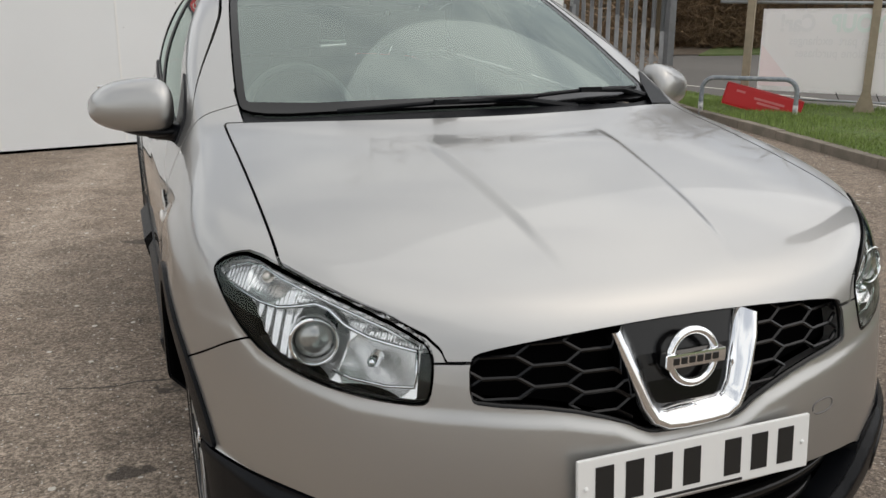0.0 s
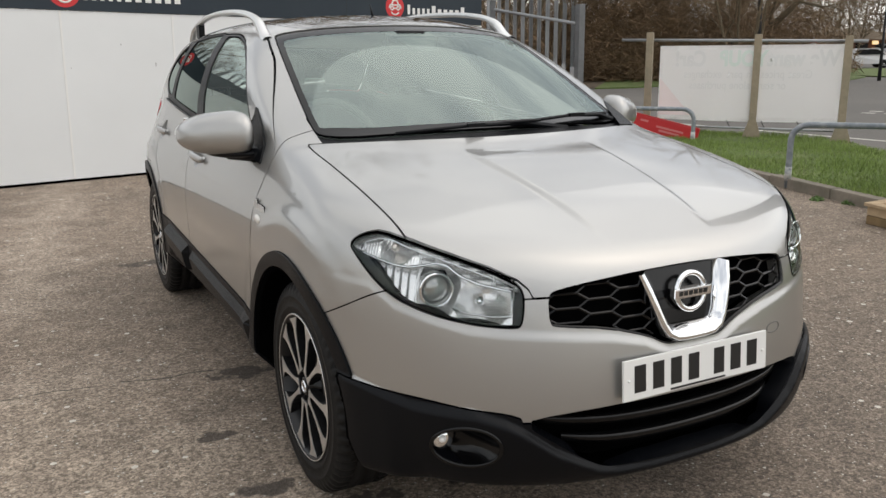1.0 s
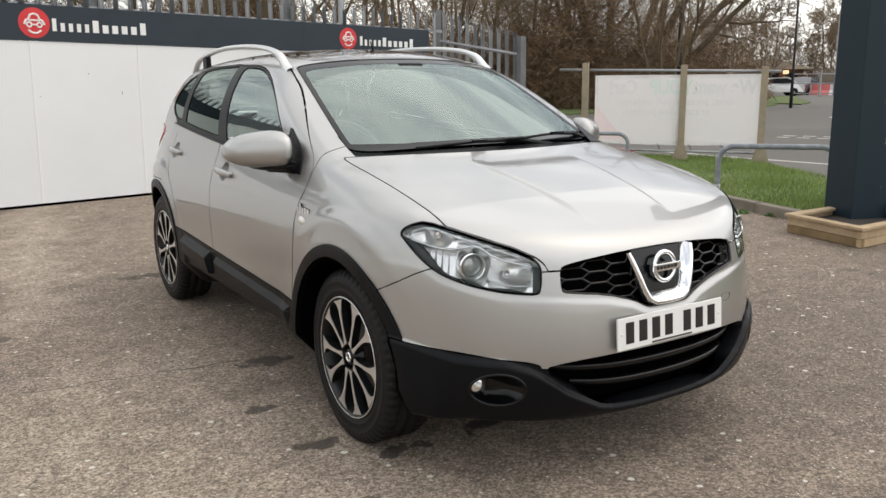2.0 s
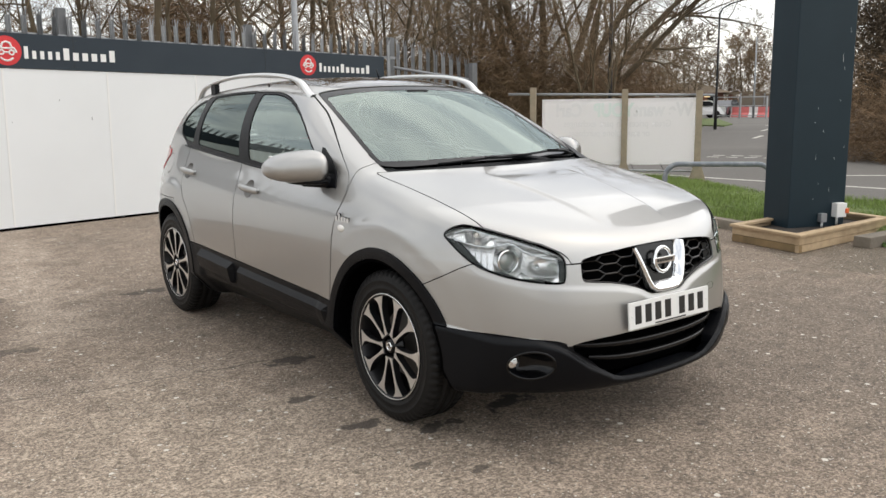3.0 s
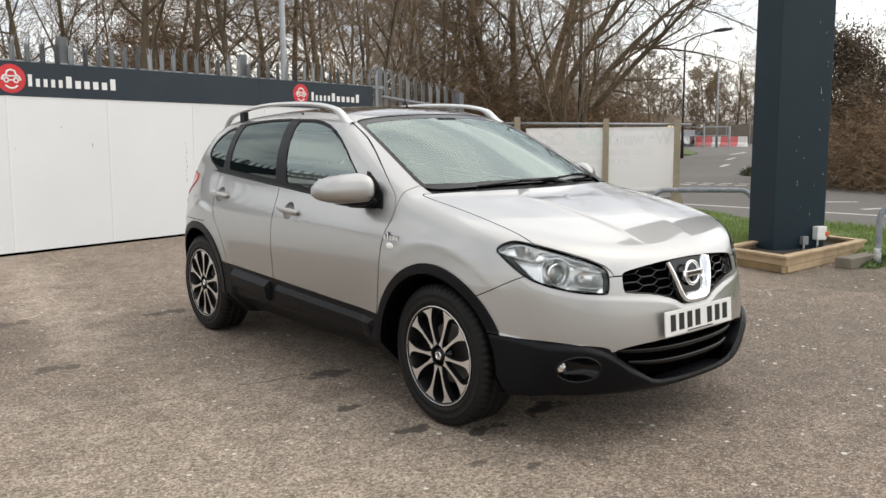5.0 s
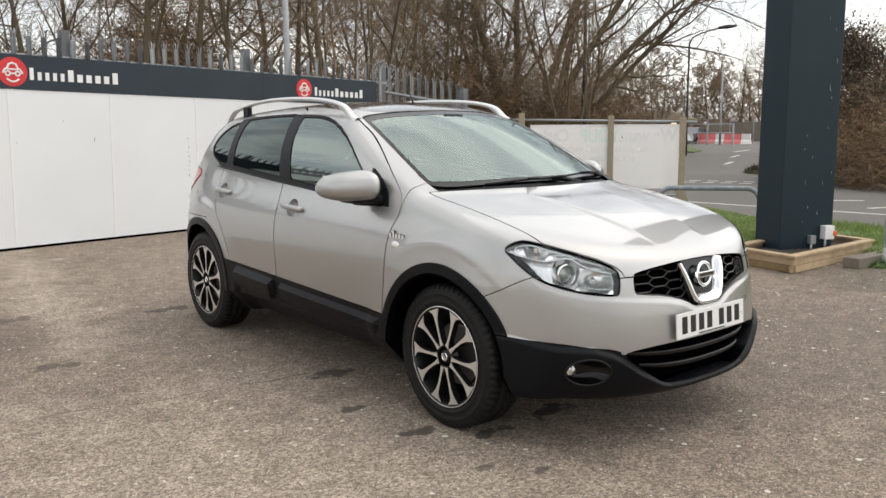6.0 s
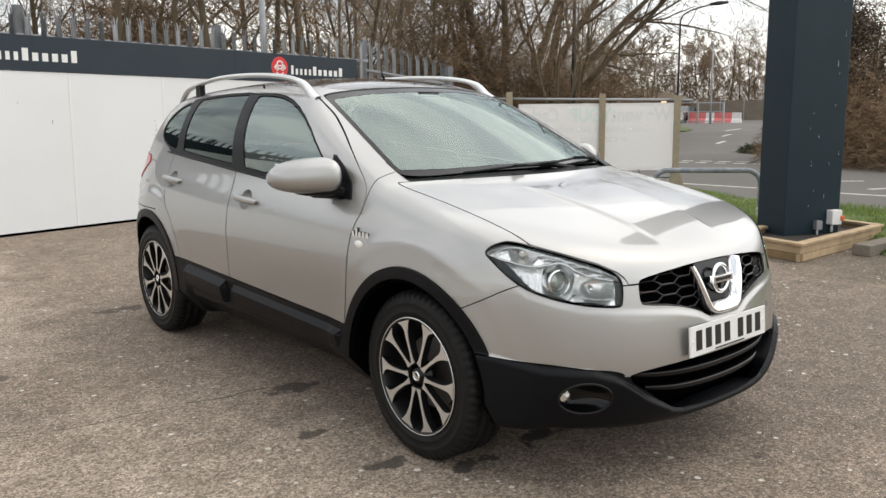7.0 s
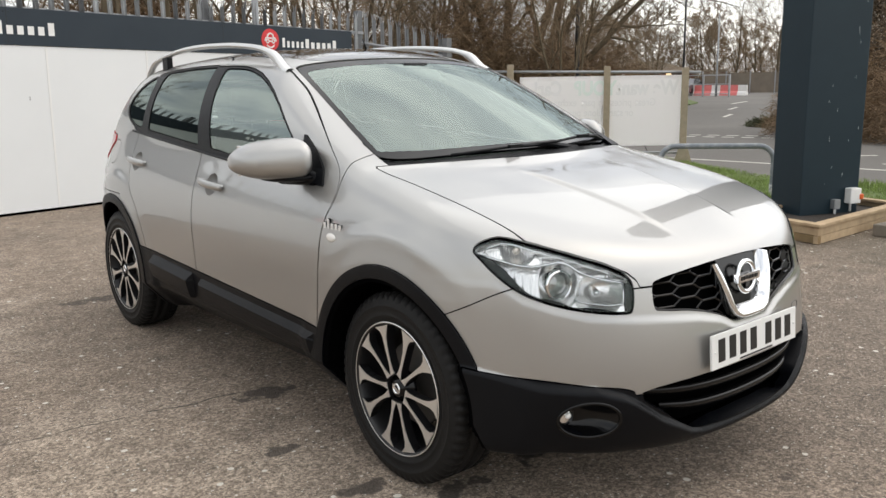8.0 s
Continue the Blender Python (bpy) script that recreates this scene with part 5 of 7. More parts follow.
    col = mixed(col, remap(noise_of(48, 4, 0.65), 0.49, 0.36, 0, 0.65), (0.096, 0.078, 0.064))
    col = mixed(col, remap(noise_of(44, 3, 0.6), 0.57, 0.68, 0, 0.5), (0.507, 0.424, 0.337))
    # few pale crumbs of uneven shape
    warp = nd.new("ShaderNodeTexNoise")
    warp.inputs["Scale"].default_value = 70
    ln.new(co.outputs["Object"], warp.inputs["Vector"])
    bent = nd.new("ShaderNodeVectorMath")
    bent.operation = "MULTIPLY_ADD"
    ln.new(warp.outputs["Color"], bent.inputs[0])
    bent.inputs[1].default_value = (0.010, 0.010, 0.000)
    ln.new(co.outputs["Object"], bent.inputs[2])
    for scale, size, keep in ((42, 0.22, 0.93), (12, 0.17, 0.88), (80, 0.30, 0.95)):
        vo = nd.new("ShaderNodeTexVoronoi")
        vo.voronoi_dimensions = "2D"
        vo.inputs["Scale"].default_value = scale
        ln.new(bent.outputs[0], vo.inputs["Vector"])
        sep = nd.new("ShaderNodeSeparateColor")
        ln.new(vo.outputs["Color"], sep.inputs[0])
        chosen = maths("GREATER_THAN", sep.outputs[0], keep)
        small = maths("MULTIPLY", sep.outputs[1], size)
        near = maths("LESS_THAN", vo.outputs["Distance"], small)
        col = mixed(col, maths("MULTIPLY", maths("MULTIPLY", chosen, near), 0.92), (0.688, 0.651, 0.577))
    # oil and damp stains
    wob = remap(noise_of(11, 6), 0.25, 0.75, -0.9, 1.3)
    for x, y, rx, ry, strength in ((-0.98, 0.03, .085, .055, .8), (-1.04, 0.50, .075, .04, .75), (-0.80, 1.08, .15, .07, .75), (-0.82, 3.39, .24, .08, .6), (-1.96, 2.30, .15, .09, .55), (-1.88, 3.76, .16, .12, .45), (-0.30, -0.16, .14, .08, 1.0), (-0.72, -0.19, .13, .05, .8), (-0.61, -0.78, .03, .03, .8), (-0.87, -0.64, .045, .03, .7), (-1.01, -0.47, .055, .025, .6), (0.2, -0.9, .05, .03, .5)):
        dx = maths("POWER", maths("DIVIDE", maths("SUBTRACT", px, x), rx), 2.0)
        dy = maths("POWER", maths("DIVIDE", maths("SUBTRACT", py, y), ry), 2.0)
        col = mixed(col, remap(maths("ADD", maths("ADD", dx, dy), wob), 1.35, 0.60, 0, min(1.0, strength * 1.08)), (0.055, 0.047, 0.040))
    # broken joint between two lays of tarmac
    wander = remap(noise_of(2.5, 5), 0, 1, -0.07, 0.07)
    line = maths("ABSOLUTE", maths("ADD", maths("ADD", maths("MULTIPLY_ADD", px, 0.15, -1.03), py), wander))
    here = maths("MULTIPLY", remap(line, 0.009, 0.003), maths("MULTIPLY", remap(px, -0.75, -0.9), remap(px, -2.6, -1.7, 0.1, 1.0)))
    here = maths("MULTIPLY", here, remap(noise_of(5.5, 4), 0.40, 0.58, 0.15, 0.9))
    col = mixed(col, here, (0.05, 0.045, 0.04))
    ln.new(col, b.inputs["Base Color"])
    bp = nd.new("ShaderNodeBump")
    bp.inputs["Strength"].default_value = 1.0
    bp.inputs["Distance"].default_value = 0.008
    ln.new(grain, bp.inputs["Height"])
    ln.new(bp.outputs["Normal"], b.inputs["Normal"])
    return m


TARMAC = tarmac_material()
ROAD = material("road_asphalt", (0.125, 0.117, 0.106), 0.9, vary=0.2, scale=60, bump=0.3, bump_scale=120, second=(0.157, 0.146, 0.131), second_scale=0.25, second_mix=0.7)
ROAD_PAINT = material("road_paint", (0.62, 0.60, 0.54), 0.8, vary=0.15, scale=14, second=(0.3, 0.28, 0.25), second_scale=7, second_mix=0.6)
WHITE_PANEL = material("white_panel", (0.785, 0.80, 0.80), 0.38, vary=0.02, scale=1.5, second=(0.70, 0.715, 0.715), second_scale=0.8, second_mix=0.35, per_object=0.015)
NAVY = material("slate_blue_board", (0.026, 0.037, 0.049), 0.5, vary=0.10, scale=4, spec=0.3, second=(0.034, 0.045, 0.056), second_scale=1.5, second_mix=0.5)
PILLAR_NAVY = material("dark_slate_steel", (0.0135, 0.0265, 0.0360), 0.5, vary=0.10, scale=4, spec=0.25, second=(0.017, 0.032, 0.042), second_scale=1.5, second_mix=0.5)
GREY_SCUFF = material("grey_scuff", (0.22, 0.215, 0.21), 0.7, vary=0.3, scale=40)
GALV = material("galvanised_steel", (0.36, 0.37, 0.38), 0.5, 0.55, vary=0.2, scale=18, second=(0.25, 0.25, 0.25), second_scale=5, second_mix=0.5, per_object=0.12)
GALV_DULL = material("dull_galvanised_steel", (0.17, 0.175, 0.18), 0.6, 0.4, vary=0.2, scale=18, second=(0.12, 0.12, 0.12), second_scale=5, second_mix=0.5)
RED_SIGN = material("sign_red", (0.62, 0.03, 0.035), 0.4, vary=0.05, scale=6)
WHITE_PAINT = material("white_paint", (0.82, 0.82, 0.80), 0.5, vary=0.04, scale=10)
TIMBER = material("pale_timber", (0.42, 0.31, 0.19), 0.8, vary=0.25, scale=14, bump=0.25, bump_scale=60, second=(0.27, 0.19, 0.11), second_scale=5, second_mix=0.6, per_object=0.15)
POST_WOOD = material("weathered_post", (0.36, 0.295, 0.210), 0.85, vary=0.22, scale=18, bump=0.25, bump_scale=60, second=(0.24, 0.22, 0.16), second_scale=4, second_mix=0.6, per_object=0.1)
DARK_TIMBER = material("damp_timber", (0.215, 0.145, 0.070), 0.8, vary=0.3, scale=10, bump=0.25, bump_scale=60, second=(0.11, 0.082, 0.042), second_scale=4, second_mix=0.7, per_object=0.2)
GREY_RAIL = material("grey_painted_rail", (0.20, 0.225, 0.25), 0.5, vary=0.12, scale=18, second=(0.40, 0.41, 0.42), second_scale=16, second_mix=0.6)
CONCRETE = material("kerb_concrete", (0.215, 0.185, 0.148), 0.92, vary=0.22, scale=25, bump=0.35, bump_scale=90, second=(0.115, 0.105, 0.078), second_scale=4, second_mix=0.6, per_object=0.12)
SOIL = material("dark_soil", (0.035, 0.028, 0.022), 0.95, vary=0.4, scale=40, bump=0.5, bump_scale=60)
TURF = material("turf", (0.085, 0.125, 0.030), 0.95, vary=0.4, scale=30, bump=0.4, bump_scale=60, second=(0.16, 0.15, 0.06), second_scale=2.5, second_mix=0.5)


def leaf_material(name, base, spread=0.35):
    m = material(name, base, 0.75, vary=0.3, scale=6)
    nd, ln = m.node_tree.nodes, m.node_tree.links
    g = nd.new("ShaderNodeNewGeometry")
    mr = nd.new("ShaderNodeMapRange")
    mr.inputs["To Min"].default_value = 1 - spread
    mr.inputs["To Max"].default_value = 1 + spread
    ln.new(g.outputs["Random Per Island"], mr.inputs["Value"])
    vm = nd.new("ShaderNodeVectorMath")
    vm.operation = "SCALE"
    ln.new(nd["Principled BSDF"].inputs["Base Color"].links[0].from_socket, vm.inputs[0])
    ln.new(mr.outputs["Result"], vm.inputs["Scale"])
    ln.new(vm.outputs["Vector"], nd["Principled BSDF"].inputs["Base Color"])
    return m


GRASS = leaf_material("grass_blades", (0.20, 0.275, 0.068), 0.45)
BARK = material("bare_bark", (0.110, 0.085, 0.052), 0.9, vary=0.3, scale=6, per_object=0.25)
TWIG = material("twigs", (0.180, 0.126, 0.074), 0.9, vary=0.3, scale=4, per_object=0.25)
SCRUB = leaf_material("dead_scrub", (0.205, 0.135, 0.075), 0.5)
IVY = leaf_material("ivy_leaves", (0.055, 0.060, 0.026), 0.5)
BROWN_LEAF = leaf_material("withered_leaves", (0.085, 0.062, 0.038), 0.5)

bm = bmesh.new()
bmesh.ops.create_grid(bm, x_segments=8, y_segments=8, size=700)
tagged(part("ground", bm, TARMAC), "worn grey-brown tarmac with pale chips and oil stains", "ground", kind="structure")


def sheet(name, pts, z, mat, thick=0.0):
    bm = bmesh.new()
    vs = [bm.verts.new((x, y, z)) for x, y in pts]
    f = bm.faces.new(vs)
    if f.normal.z < 0:
        bmesh.ops.reverse_faces(bm, faces=[f])
    if thick:
        out = bmesh.ops.extrude_face_region(bm, geom=list(bm.faces))
        bmesh.ops.translate(bm, verts=[v for v in out["geom"] if isinstance(v, bmesh.types.BMVert)], vec=(0, 0, -thick))
        fixed(bm)
    return part(name, bm, mat)


road = tagged(sheet("road", [(7.75, -60), (7.75, 60), (120, 90), (120, -60)], 0.004, ROAD), "grey asphalt road with worn white markings", "road", kind="structure")


def marking(a, b, wide):
    a, b = Vector(a), Vector(b)
    d = (b - a).normalized() * 1.0
    n = Vector((-d.y, d.x)) * wide / 2
    bm = bmesh.new()
    vs = [bm.verts.new((p.x, p.y, 0.008)) for p in (a - n, b - n, b + n, a + n)]
    f = bm.faces.new(vs)
    if f.normal.z < 0:
        bmesh.ops.reverse_faces(bm, faces=[f])
    part("road_marking", bm, ROAD_PAINT, road, "worn white road marking")


marking((9.2, 14.0), (11.3, -8.0), 0.11)
for k in range(7):
    p = Vector((14.6, 9.3)).lerp(Vector((15.6, 6.9)), k / 6) if k < 7 else None
    marking(p, p + Vector((0.10, -0.26)), 0.16)
    marking(p + Vector((0.55, 0.22)), p + Vector((0.65, -0.04)), 0.16)
marking((23.6, 13.8), (25.6, 14.7), 0.14)
marking((29.5, 17.2), (32.0, 18.3), 0.14)
marking((11.9, 4.6), (12.5, 4.0), 0.12)
marking((11.1, 3.3), (11.9, 3.0), 0.12)
marking((36, 21), (40, 22.5), 0.16)

# ---- white wall with its sign board ----
WALL_A = Vector((-9.0, 7.85 - 9 * .17))
WALL_TURN = math.degrees(math.atan2(.17, 1.0))
WALL_M = pose(WALL_A.x, WALL_A.y, 0.16, 0, 1.05, WALL_TURN)
WALL_L = 14.04
wall = tagged(part("wall_north", boxed(0, 0.030, -0.22, WALL_L - .01, 0.13, 1.83, 0, WALL_M), DARK_INSIDE), "white panelled wall with narrow joints on tarmac", "wall", kind="structure")
s = 8.16 - 7 * 1.22
while s < WALL_L - 0.1:
    a, b = max(s, 0.0), min(s + 1.22, WALL_L)
    low = -0.16 + 0.050 + 0.01833 * (a + b) / 2
    # strip coloured near-black for the shade in the gap below the panels
    part("base_strip", boxed(a, .012, low - .2, b, .028, low - .005, 0, WALL_M), DARK_INSIDE, wall, "near-black strip painting the shade in the gap under the panels")
    bm = boxed(a + .0025, 0, low, b - .0025, 0.03, 1.838, .002, WALL_M)
    for v in bm.verts:
        if v.co.z < 0.5:
            v.co.z = 0.032
    part("wall_panel", bm, WHITE_PANEL, wall)
    bm = boxed(b - .011, -.006, low, b + .011, .004, 1.836, .002, WALL_M)
    part("joint_strip", bm, WHITE_PAINT, wall, "narrow white joint strip")
    s += 1.22

rw = random.Random(9)
for q, z in [(10.47 + rw.uniform(-.012, .012), 0.80 + .062 * k + rw.uniform(-.01, .01)) for k in range(9)] + [(rw.uniform(6.5, 11), rw.uniform(.15, 1.6)) for _ in range(4)]:
    w, h = rw.uniform(.002, .005), rw.uniform(.006, .022)
    part("scuff", boxed(q - w, -.0022, z - h, q + w, .001, z + h, .0008, WALL_M), GREY_SCUFF, wall, "small grey scuff")

sign = tagged(part("sign_board", boxed(0, -.012, 1.842, WALL_L, .018, 2.235, .002, WALL_M), NAVY), "long slate-blue sign board fixed along a white wall", "sign board")
for q in (2.4, 5.9, 8.98, 11.72):
    part("board_joint", boxed(q - .0025, -.0135, 1.845, q + .0025, -.0115, 2.232, 0, WALL_M), INK, sign, "thin dark joint")
    for dq in (-.03, .03):
        for z in (1.88, 2.19):
            bm = bmesh.new()
            bmesh.ops.create_uvsphere(bm, u_segments=8, v_segments=4, radius=.007, matrix=WALL_M @ Matrix.Translation((q + dq, -.012, z)))
            part("board_bolt", bm, INK, sign, "dark bolt head")


def disc_logo(s0, z0, r, bars0, scale):
    """A red disc with plain white shapes, and plain white bars for the words beside it."""
    m = WALL_M @ Matrix.Translation((s0, -.014, z0))
    bm = bmesh.new()
    prism(bm, [(r * math.cos(a), r * math.sin(a)) for a in (2 * math.pi * k / 48 for k in range(48))], 0.004, m @ Matrix.Rotation(math.pi / 2, 4, "X"))
    logo = part("logo_disc", fixed(bm), RED_SIGN, sign, "red disc")
    bm = bmesh.new()
    face = m @ Matrix.Translation((0, -.002, 0))

    def stroke(pts, rad):
        tube(bm, [face @ Vector((x * r, 0, z * r)) for x, z in pts], rad * r, 6)
    stroke([(-.62, -.02), (-.5, .18), (-.36, .22), (-.24, .52), (0, .60), (.24, .52), (.36, .22), (.5, .18), (.62, -.02)], .075)
    stroke([(-.62, -.02), (-.62, -.12)], .075)
    stroke([(.62, -.02), (.62, -.12)], .075)
    stroke([(-.38, .16), (.38, .16)], .06)
    for cx in (-.33, .33):
        stroke([(cx + .15 * math.cos(a), -.12 + .15 * math.sin(a)) for a in (2 * math.pi * k / 16 for k in range(17))], .06)
    stroke([(-.15, -.12), (.15, -.12)], .06)
    stroke([(-.42, -.48), (-.2, -.64), (0, -.68), (.2, -.64), (.42, -.48)], .07)
    part("logo_shapes", fixed(bm), WHITE_PAINT, sign, "plain white shapes on a red disc")
    x = bars0
    for k in range(11):
        bold = k >= 5
        w = (.060 if bold else .040) * scale
        hgt = .082 * scale * (1.5 if k in (0, 5, 10) else 1.0)
        part("word_bar", boxed(x, -.018, 1.955, x + w, -.014, 1.955 + hgt, 0, WALL_M), WHITE_PAINT, sign, "plain white bar in place of a letter")
        x += w + .040 * scale


disc_logo(8.22, 2.035, .165, 8.41, 1.12)
disc_logo(12.49, 2.045, .150, 12.70, 1.05)
disc_logo(4.0, 2.04, .165, 4.19, 1.12)
disc_logo(0.6, 2.04, .165, 0.8, 1.12)

# ---- palisade fence behind the wall ----
def pale_mesh(h):
    """A corrugated pale with a splayed three-point head, foot at the origin."""
    bm = bmesh.new()
    prof = [(-.034, 0), (-.020, .012), (-.008, .004), (.008, .004), (.020, .012), (.034, 0)]
    rows = []
    for z in (0, h - .11):
        rows.append([(x, y, z) for x, y in prof])
    ribbon(bm, rows)
    for a, b, tipx, tipy in ((0, 1, -.042, -.02), (2, 3, 0, .03), (4, 5, .042, -.02)):
        p, q = prof[a], prof[b]
        v = [bm.verts.new((p[0], p[1], h - .11)), bm.verts.new((q[0], q[1], h - .11)), bm.verts.new((q[0] * .95 + tipx * .3, q[1], h - .045)), bm.verts.new((tipx, tipy, h)), bm.verts.new((p[0] * .95 + tipx * .3, p[1], h - .045))]
        bm.faces.new((v[0], v[1], v[2], v[4]))
        bm.faces.new((v[4], v[2], v[3]))
    bmesh.ops.solidify(bm, geom=list(bm.faces), thickness=0.003)
    me = bpy.data.meshes.new("pale")
    bm.to_mesh(me)
    bm.free()
    me.materials.append(GALV)
    return me


fence = tagged(empty("palisade_fence", WALL_M @ Vector((7, .35, 0))), "grey galvanised palisade fence with splayed spikes behind a wall", "fence")
PALE = pale_mesh(1.0)


def pale(at, height, turn):
    ob = new("pale", PALE)
    ob.parent = fence
    ob.matrix_parent_inverse = Matrix.Translation(-fence.location)
    ob.matrix_basis = Matrix.Translation(at) @ Matrix.Rotation(turn, 4, "Z") @ Matrix.Diagonal((1, 1, 1.0, 1)) @ Matrix.Translation((0, 0, height - 1.0))


wt = radians(WALL_TURN)
s = -1.2
while s < 14.6:
    pale(WALL_M @ Vector((s, .28, 0.0)), 2.585 + 0.012 * math.sin(s * 7.3), wt)
    s += 0.178
for z in (2.235, 1.0):
    part("fence_rail", boxed(-1.3, .30, z, 14.6, .34, z + .045, .003, WALL_M), GALV, fence)
for q in (0.95, 3.63, 6.32, 9.02, 11.71, 14.56):
    part("fence_post", boxed(q - .05, .33, -.2, q + .05, .43, 2.60, .004, WALL_M), GALV_DULL, fence)
P0, P1 = WALL_M @ Vector((14.60, .30, 0)), Vector((6.0, 7.75, 0))
wing = (P1 - P0)
for k in range(10):
    f = (k + .6) / 10.4
    pale(P0 + wing * f + Vector((0, 0, .0)), 2.62 - .54 * f, math.atan2(wing.y, wing.x))
    ob_top = 2.62 - .54 * f - 1.0
    bm = bmesh.new()
    box(bm, -.032, -.002, -.1, .032, .008, ob_top + .02, 0, Matrix.Translation(P0 + wing * f) @ Matrix.Rotation(math.atan2(wing.y, wing.x), 4, "Z"))
    part("pale_foot", bm, GALV, fence)
bm = bmesh.new()
tube(bm, [P0 + Vector((0, 0, 2.10)), P1 + Vector((0, 0, 1.74))], .024, 8)
part("fence_rail", fixed(bm), GALV, fence)
part("fence_post", boxed(-.05, -.05, -.1, .05, .05, 2.02, .004, Matrix.Translation(P1)), GALV_DULL, fence)
k0 = 13.2
while k0 < 14.6:
    part("pale_foot", boxed(k0, .283, -.2, k0 + .062, .295, 1.6, 0, WALL_M), GALV, fence)
    k0 += .178

# ---- grass, kerb, hoops ----
def kerb_x(y):
    return 4.47 + 0.25 * y


def verge_edge(y):
    """The verge's far edge along the road."""
    return np.interp(y, [-9, 1, 3.6, 4.6, 5.4, 6.4, 7.2, 9, 14], [7.75, 7.85, 7.9, 8.4, 8.95, 8.75, 8.4, 7.9, 7.5])


def verge_x(y):
    return kerb_x(y) + .12 + (0.0 if y > 1.6 else 0.78 + 0.06 * math.sin(y * 5))


bm = bmesh.new()
rows = []
for y in np.linspace(-9, 14, 93):
    k, e = verge_x(y), float(verge_edge(y))
    lift = 1.0 if y > 1.6 else 0.0
    rows.append([(k + (e - k) * f, y, .085 + .02 * math.sin(f * 3.1) + .008 * noise.noise((y, f * 4, 0)) - (.07 * max(0, f - .93) / .07) - (1 - lift) * .1 * max(0, 1 - f / .12)) for f in np.linspace(0, 1, 14)])
tagged(part("grass_verge", fixed(ribbon(bm, rows)), TURF, smooth=True), "short green winter grass verge beside a kerb", "grass", kind="structure")
rng = np.random.default_rng(5)
n = 75000
gy = rng.uniform(-1.5, 12, n)
gf = rng.uniform(0, 1, n)
gk = kerb_x(gy) + .10 + np.where(gy < 1.6, .80, 0.0)
gx = gk + (verge_edge(gy) - .04 - gk) * gf
gh = rng.uniform(.025, .075, n) * (1 + .5 * np.sin(gx * 3.1) * np.sin(gy * 2.3))
inside = ((gx - 4.25) * .16 + (gy - 1.0) * .8 < .8) & (gx < 6.06) & (gy > .95) & (gy < 1.85)
gh = np.where(inside, .001, gh)
ga = rng.uniform(0, 2 * np.pi, n)
lean = rng.normal(0, .022, (n, 2))
base = np.stack([gx, gy, np.full(n, .088)], 1)
dx = np.stack([np.cos(ga), np.sin(ga), np.zeros(n)], 1) * .0042
tip = base + np.concatenate([lean, gh[:, None]], 1)
gv = np.stack([base - dx, base + dx, tip], 1).reshape(-1, 3)
me = bpy.data.meshes.new("grass_blades")
me.from_pydata(gv.tolist(), [], np.arange(3 * n).reshape(-1, 3).tolist())
tagged(link_mesh("grass_blades", me, GRASS, smooth=False), "thin green grass blades on the verge", "grass", kind="stuff")

kerb = tagged(empty("kerb", (kerb_x(0), 0, 0)), "weathered concrete kerb stones along a grass verge", "kerb", kind="structure")
y = 1.80
while y < 12:
    p, q = Vector((kerb_x(y), y, 0)), Vector((kerb_x(y + .9), y + .9, 0))
    d = q - p
    m = Matrix.Translation(p) @ Matrix.Rotation(math.atan2(d.y, d.x), 4, "Z")
    part("kerb_stone", boxed(.004, -.13, -.05, d.length - .004, 0, .098 + .006 * math.sin(y * 5), .012, m), CONCRETE, kerb)
    y += .9


SCUFFED = material("scuffed_pale_paint", (0.55, 0.55, 0.53), 0.6, vary=0.2, scale=30, second=(0.17, 0.19, 0.21), second_scale=22, second_mix=1.0)


def hoop(name, a, b, top, label):
    a, b = Vector(a), Vector(b)
    d = (b - a)
    bm = bmesh.new()
    r = .16
    u = d.normalized()
    pts = [a + Vector((0, 0, -.05)), a + Vector((0, 0, .2)), a + Vector((0, 0, top - r))]
    for k in range(1, 8):
        t = math.pi / 2 * k / 7
        pts.append(a + u * r * (1 - math.cos(t)) + Vector((0, 0, top - r + r * math.sin(t))))
    for k in range(0, 8):
        t = math.pi / 2 * k / 7
        pts.append(b - u * r * (1 - math.sin(t)) + Vector((0, 0, top - r + r * math.cos(t))))
    pts += [b + Vector((0, 0, .2)), b + Vector((0, 0, -.05))]
    tube(bm, pts, .030, 14)
    thing = tagged(empty(name, a), label, "barrier")
    part("hoop", fixed(bm), GREY_RAIL, thing, smooth=True)
    for p in (a, b):
        bm = bmesh.new()
        tube(bm, [p + Vector((0, 0, .02)), p + Vector((0, 0, .16))], .033, 14)
        part("hoop_sleeve", fixed(bm), SCUFFED, thing, "scuffed pale paint at the foot", smooth=True)
    return thing


hoop("hoop_barrier", (5.32, 3.33, .06), (6.10, 2.42, .06), .58, "grey steel hoop barrier standing in grass by a kerb")
hoop("hoop_barrier", (6.34, 7.42, .06), (7.12, 6.52, .06), .48, "grey steel hoop barrier holding a red board")
hoop("hoop_barrier", (5.32, 0.60, .03), (6.10, -.31, .06), .60, "grey steel hoop barrier at the edge of the verge")
m = Matrix.Translation((6.70, 7.45, .185)) @ Matrix.Rotation(-.90, 4, "Z") @ Matrix.Rotation(radians(13), 4, "Y")
board = tagged(part("red_board", boxed(0, -.012, 0, 1.02, .012, .30, .03, m), RED_SIGN), "red plastic board with faint pale bars tied to a hoop barrier", "board")
bm = bmesh.new()
for x0, x1, z in ((.15, .27, .20), (.40, .80, .16), (.45, .75, .11)):
    box(bm, x0, -.0145, z, x1, -.0125, z + .03, 0, m)
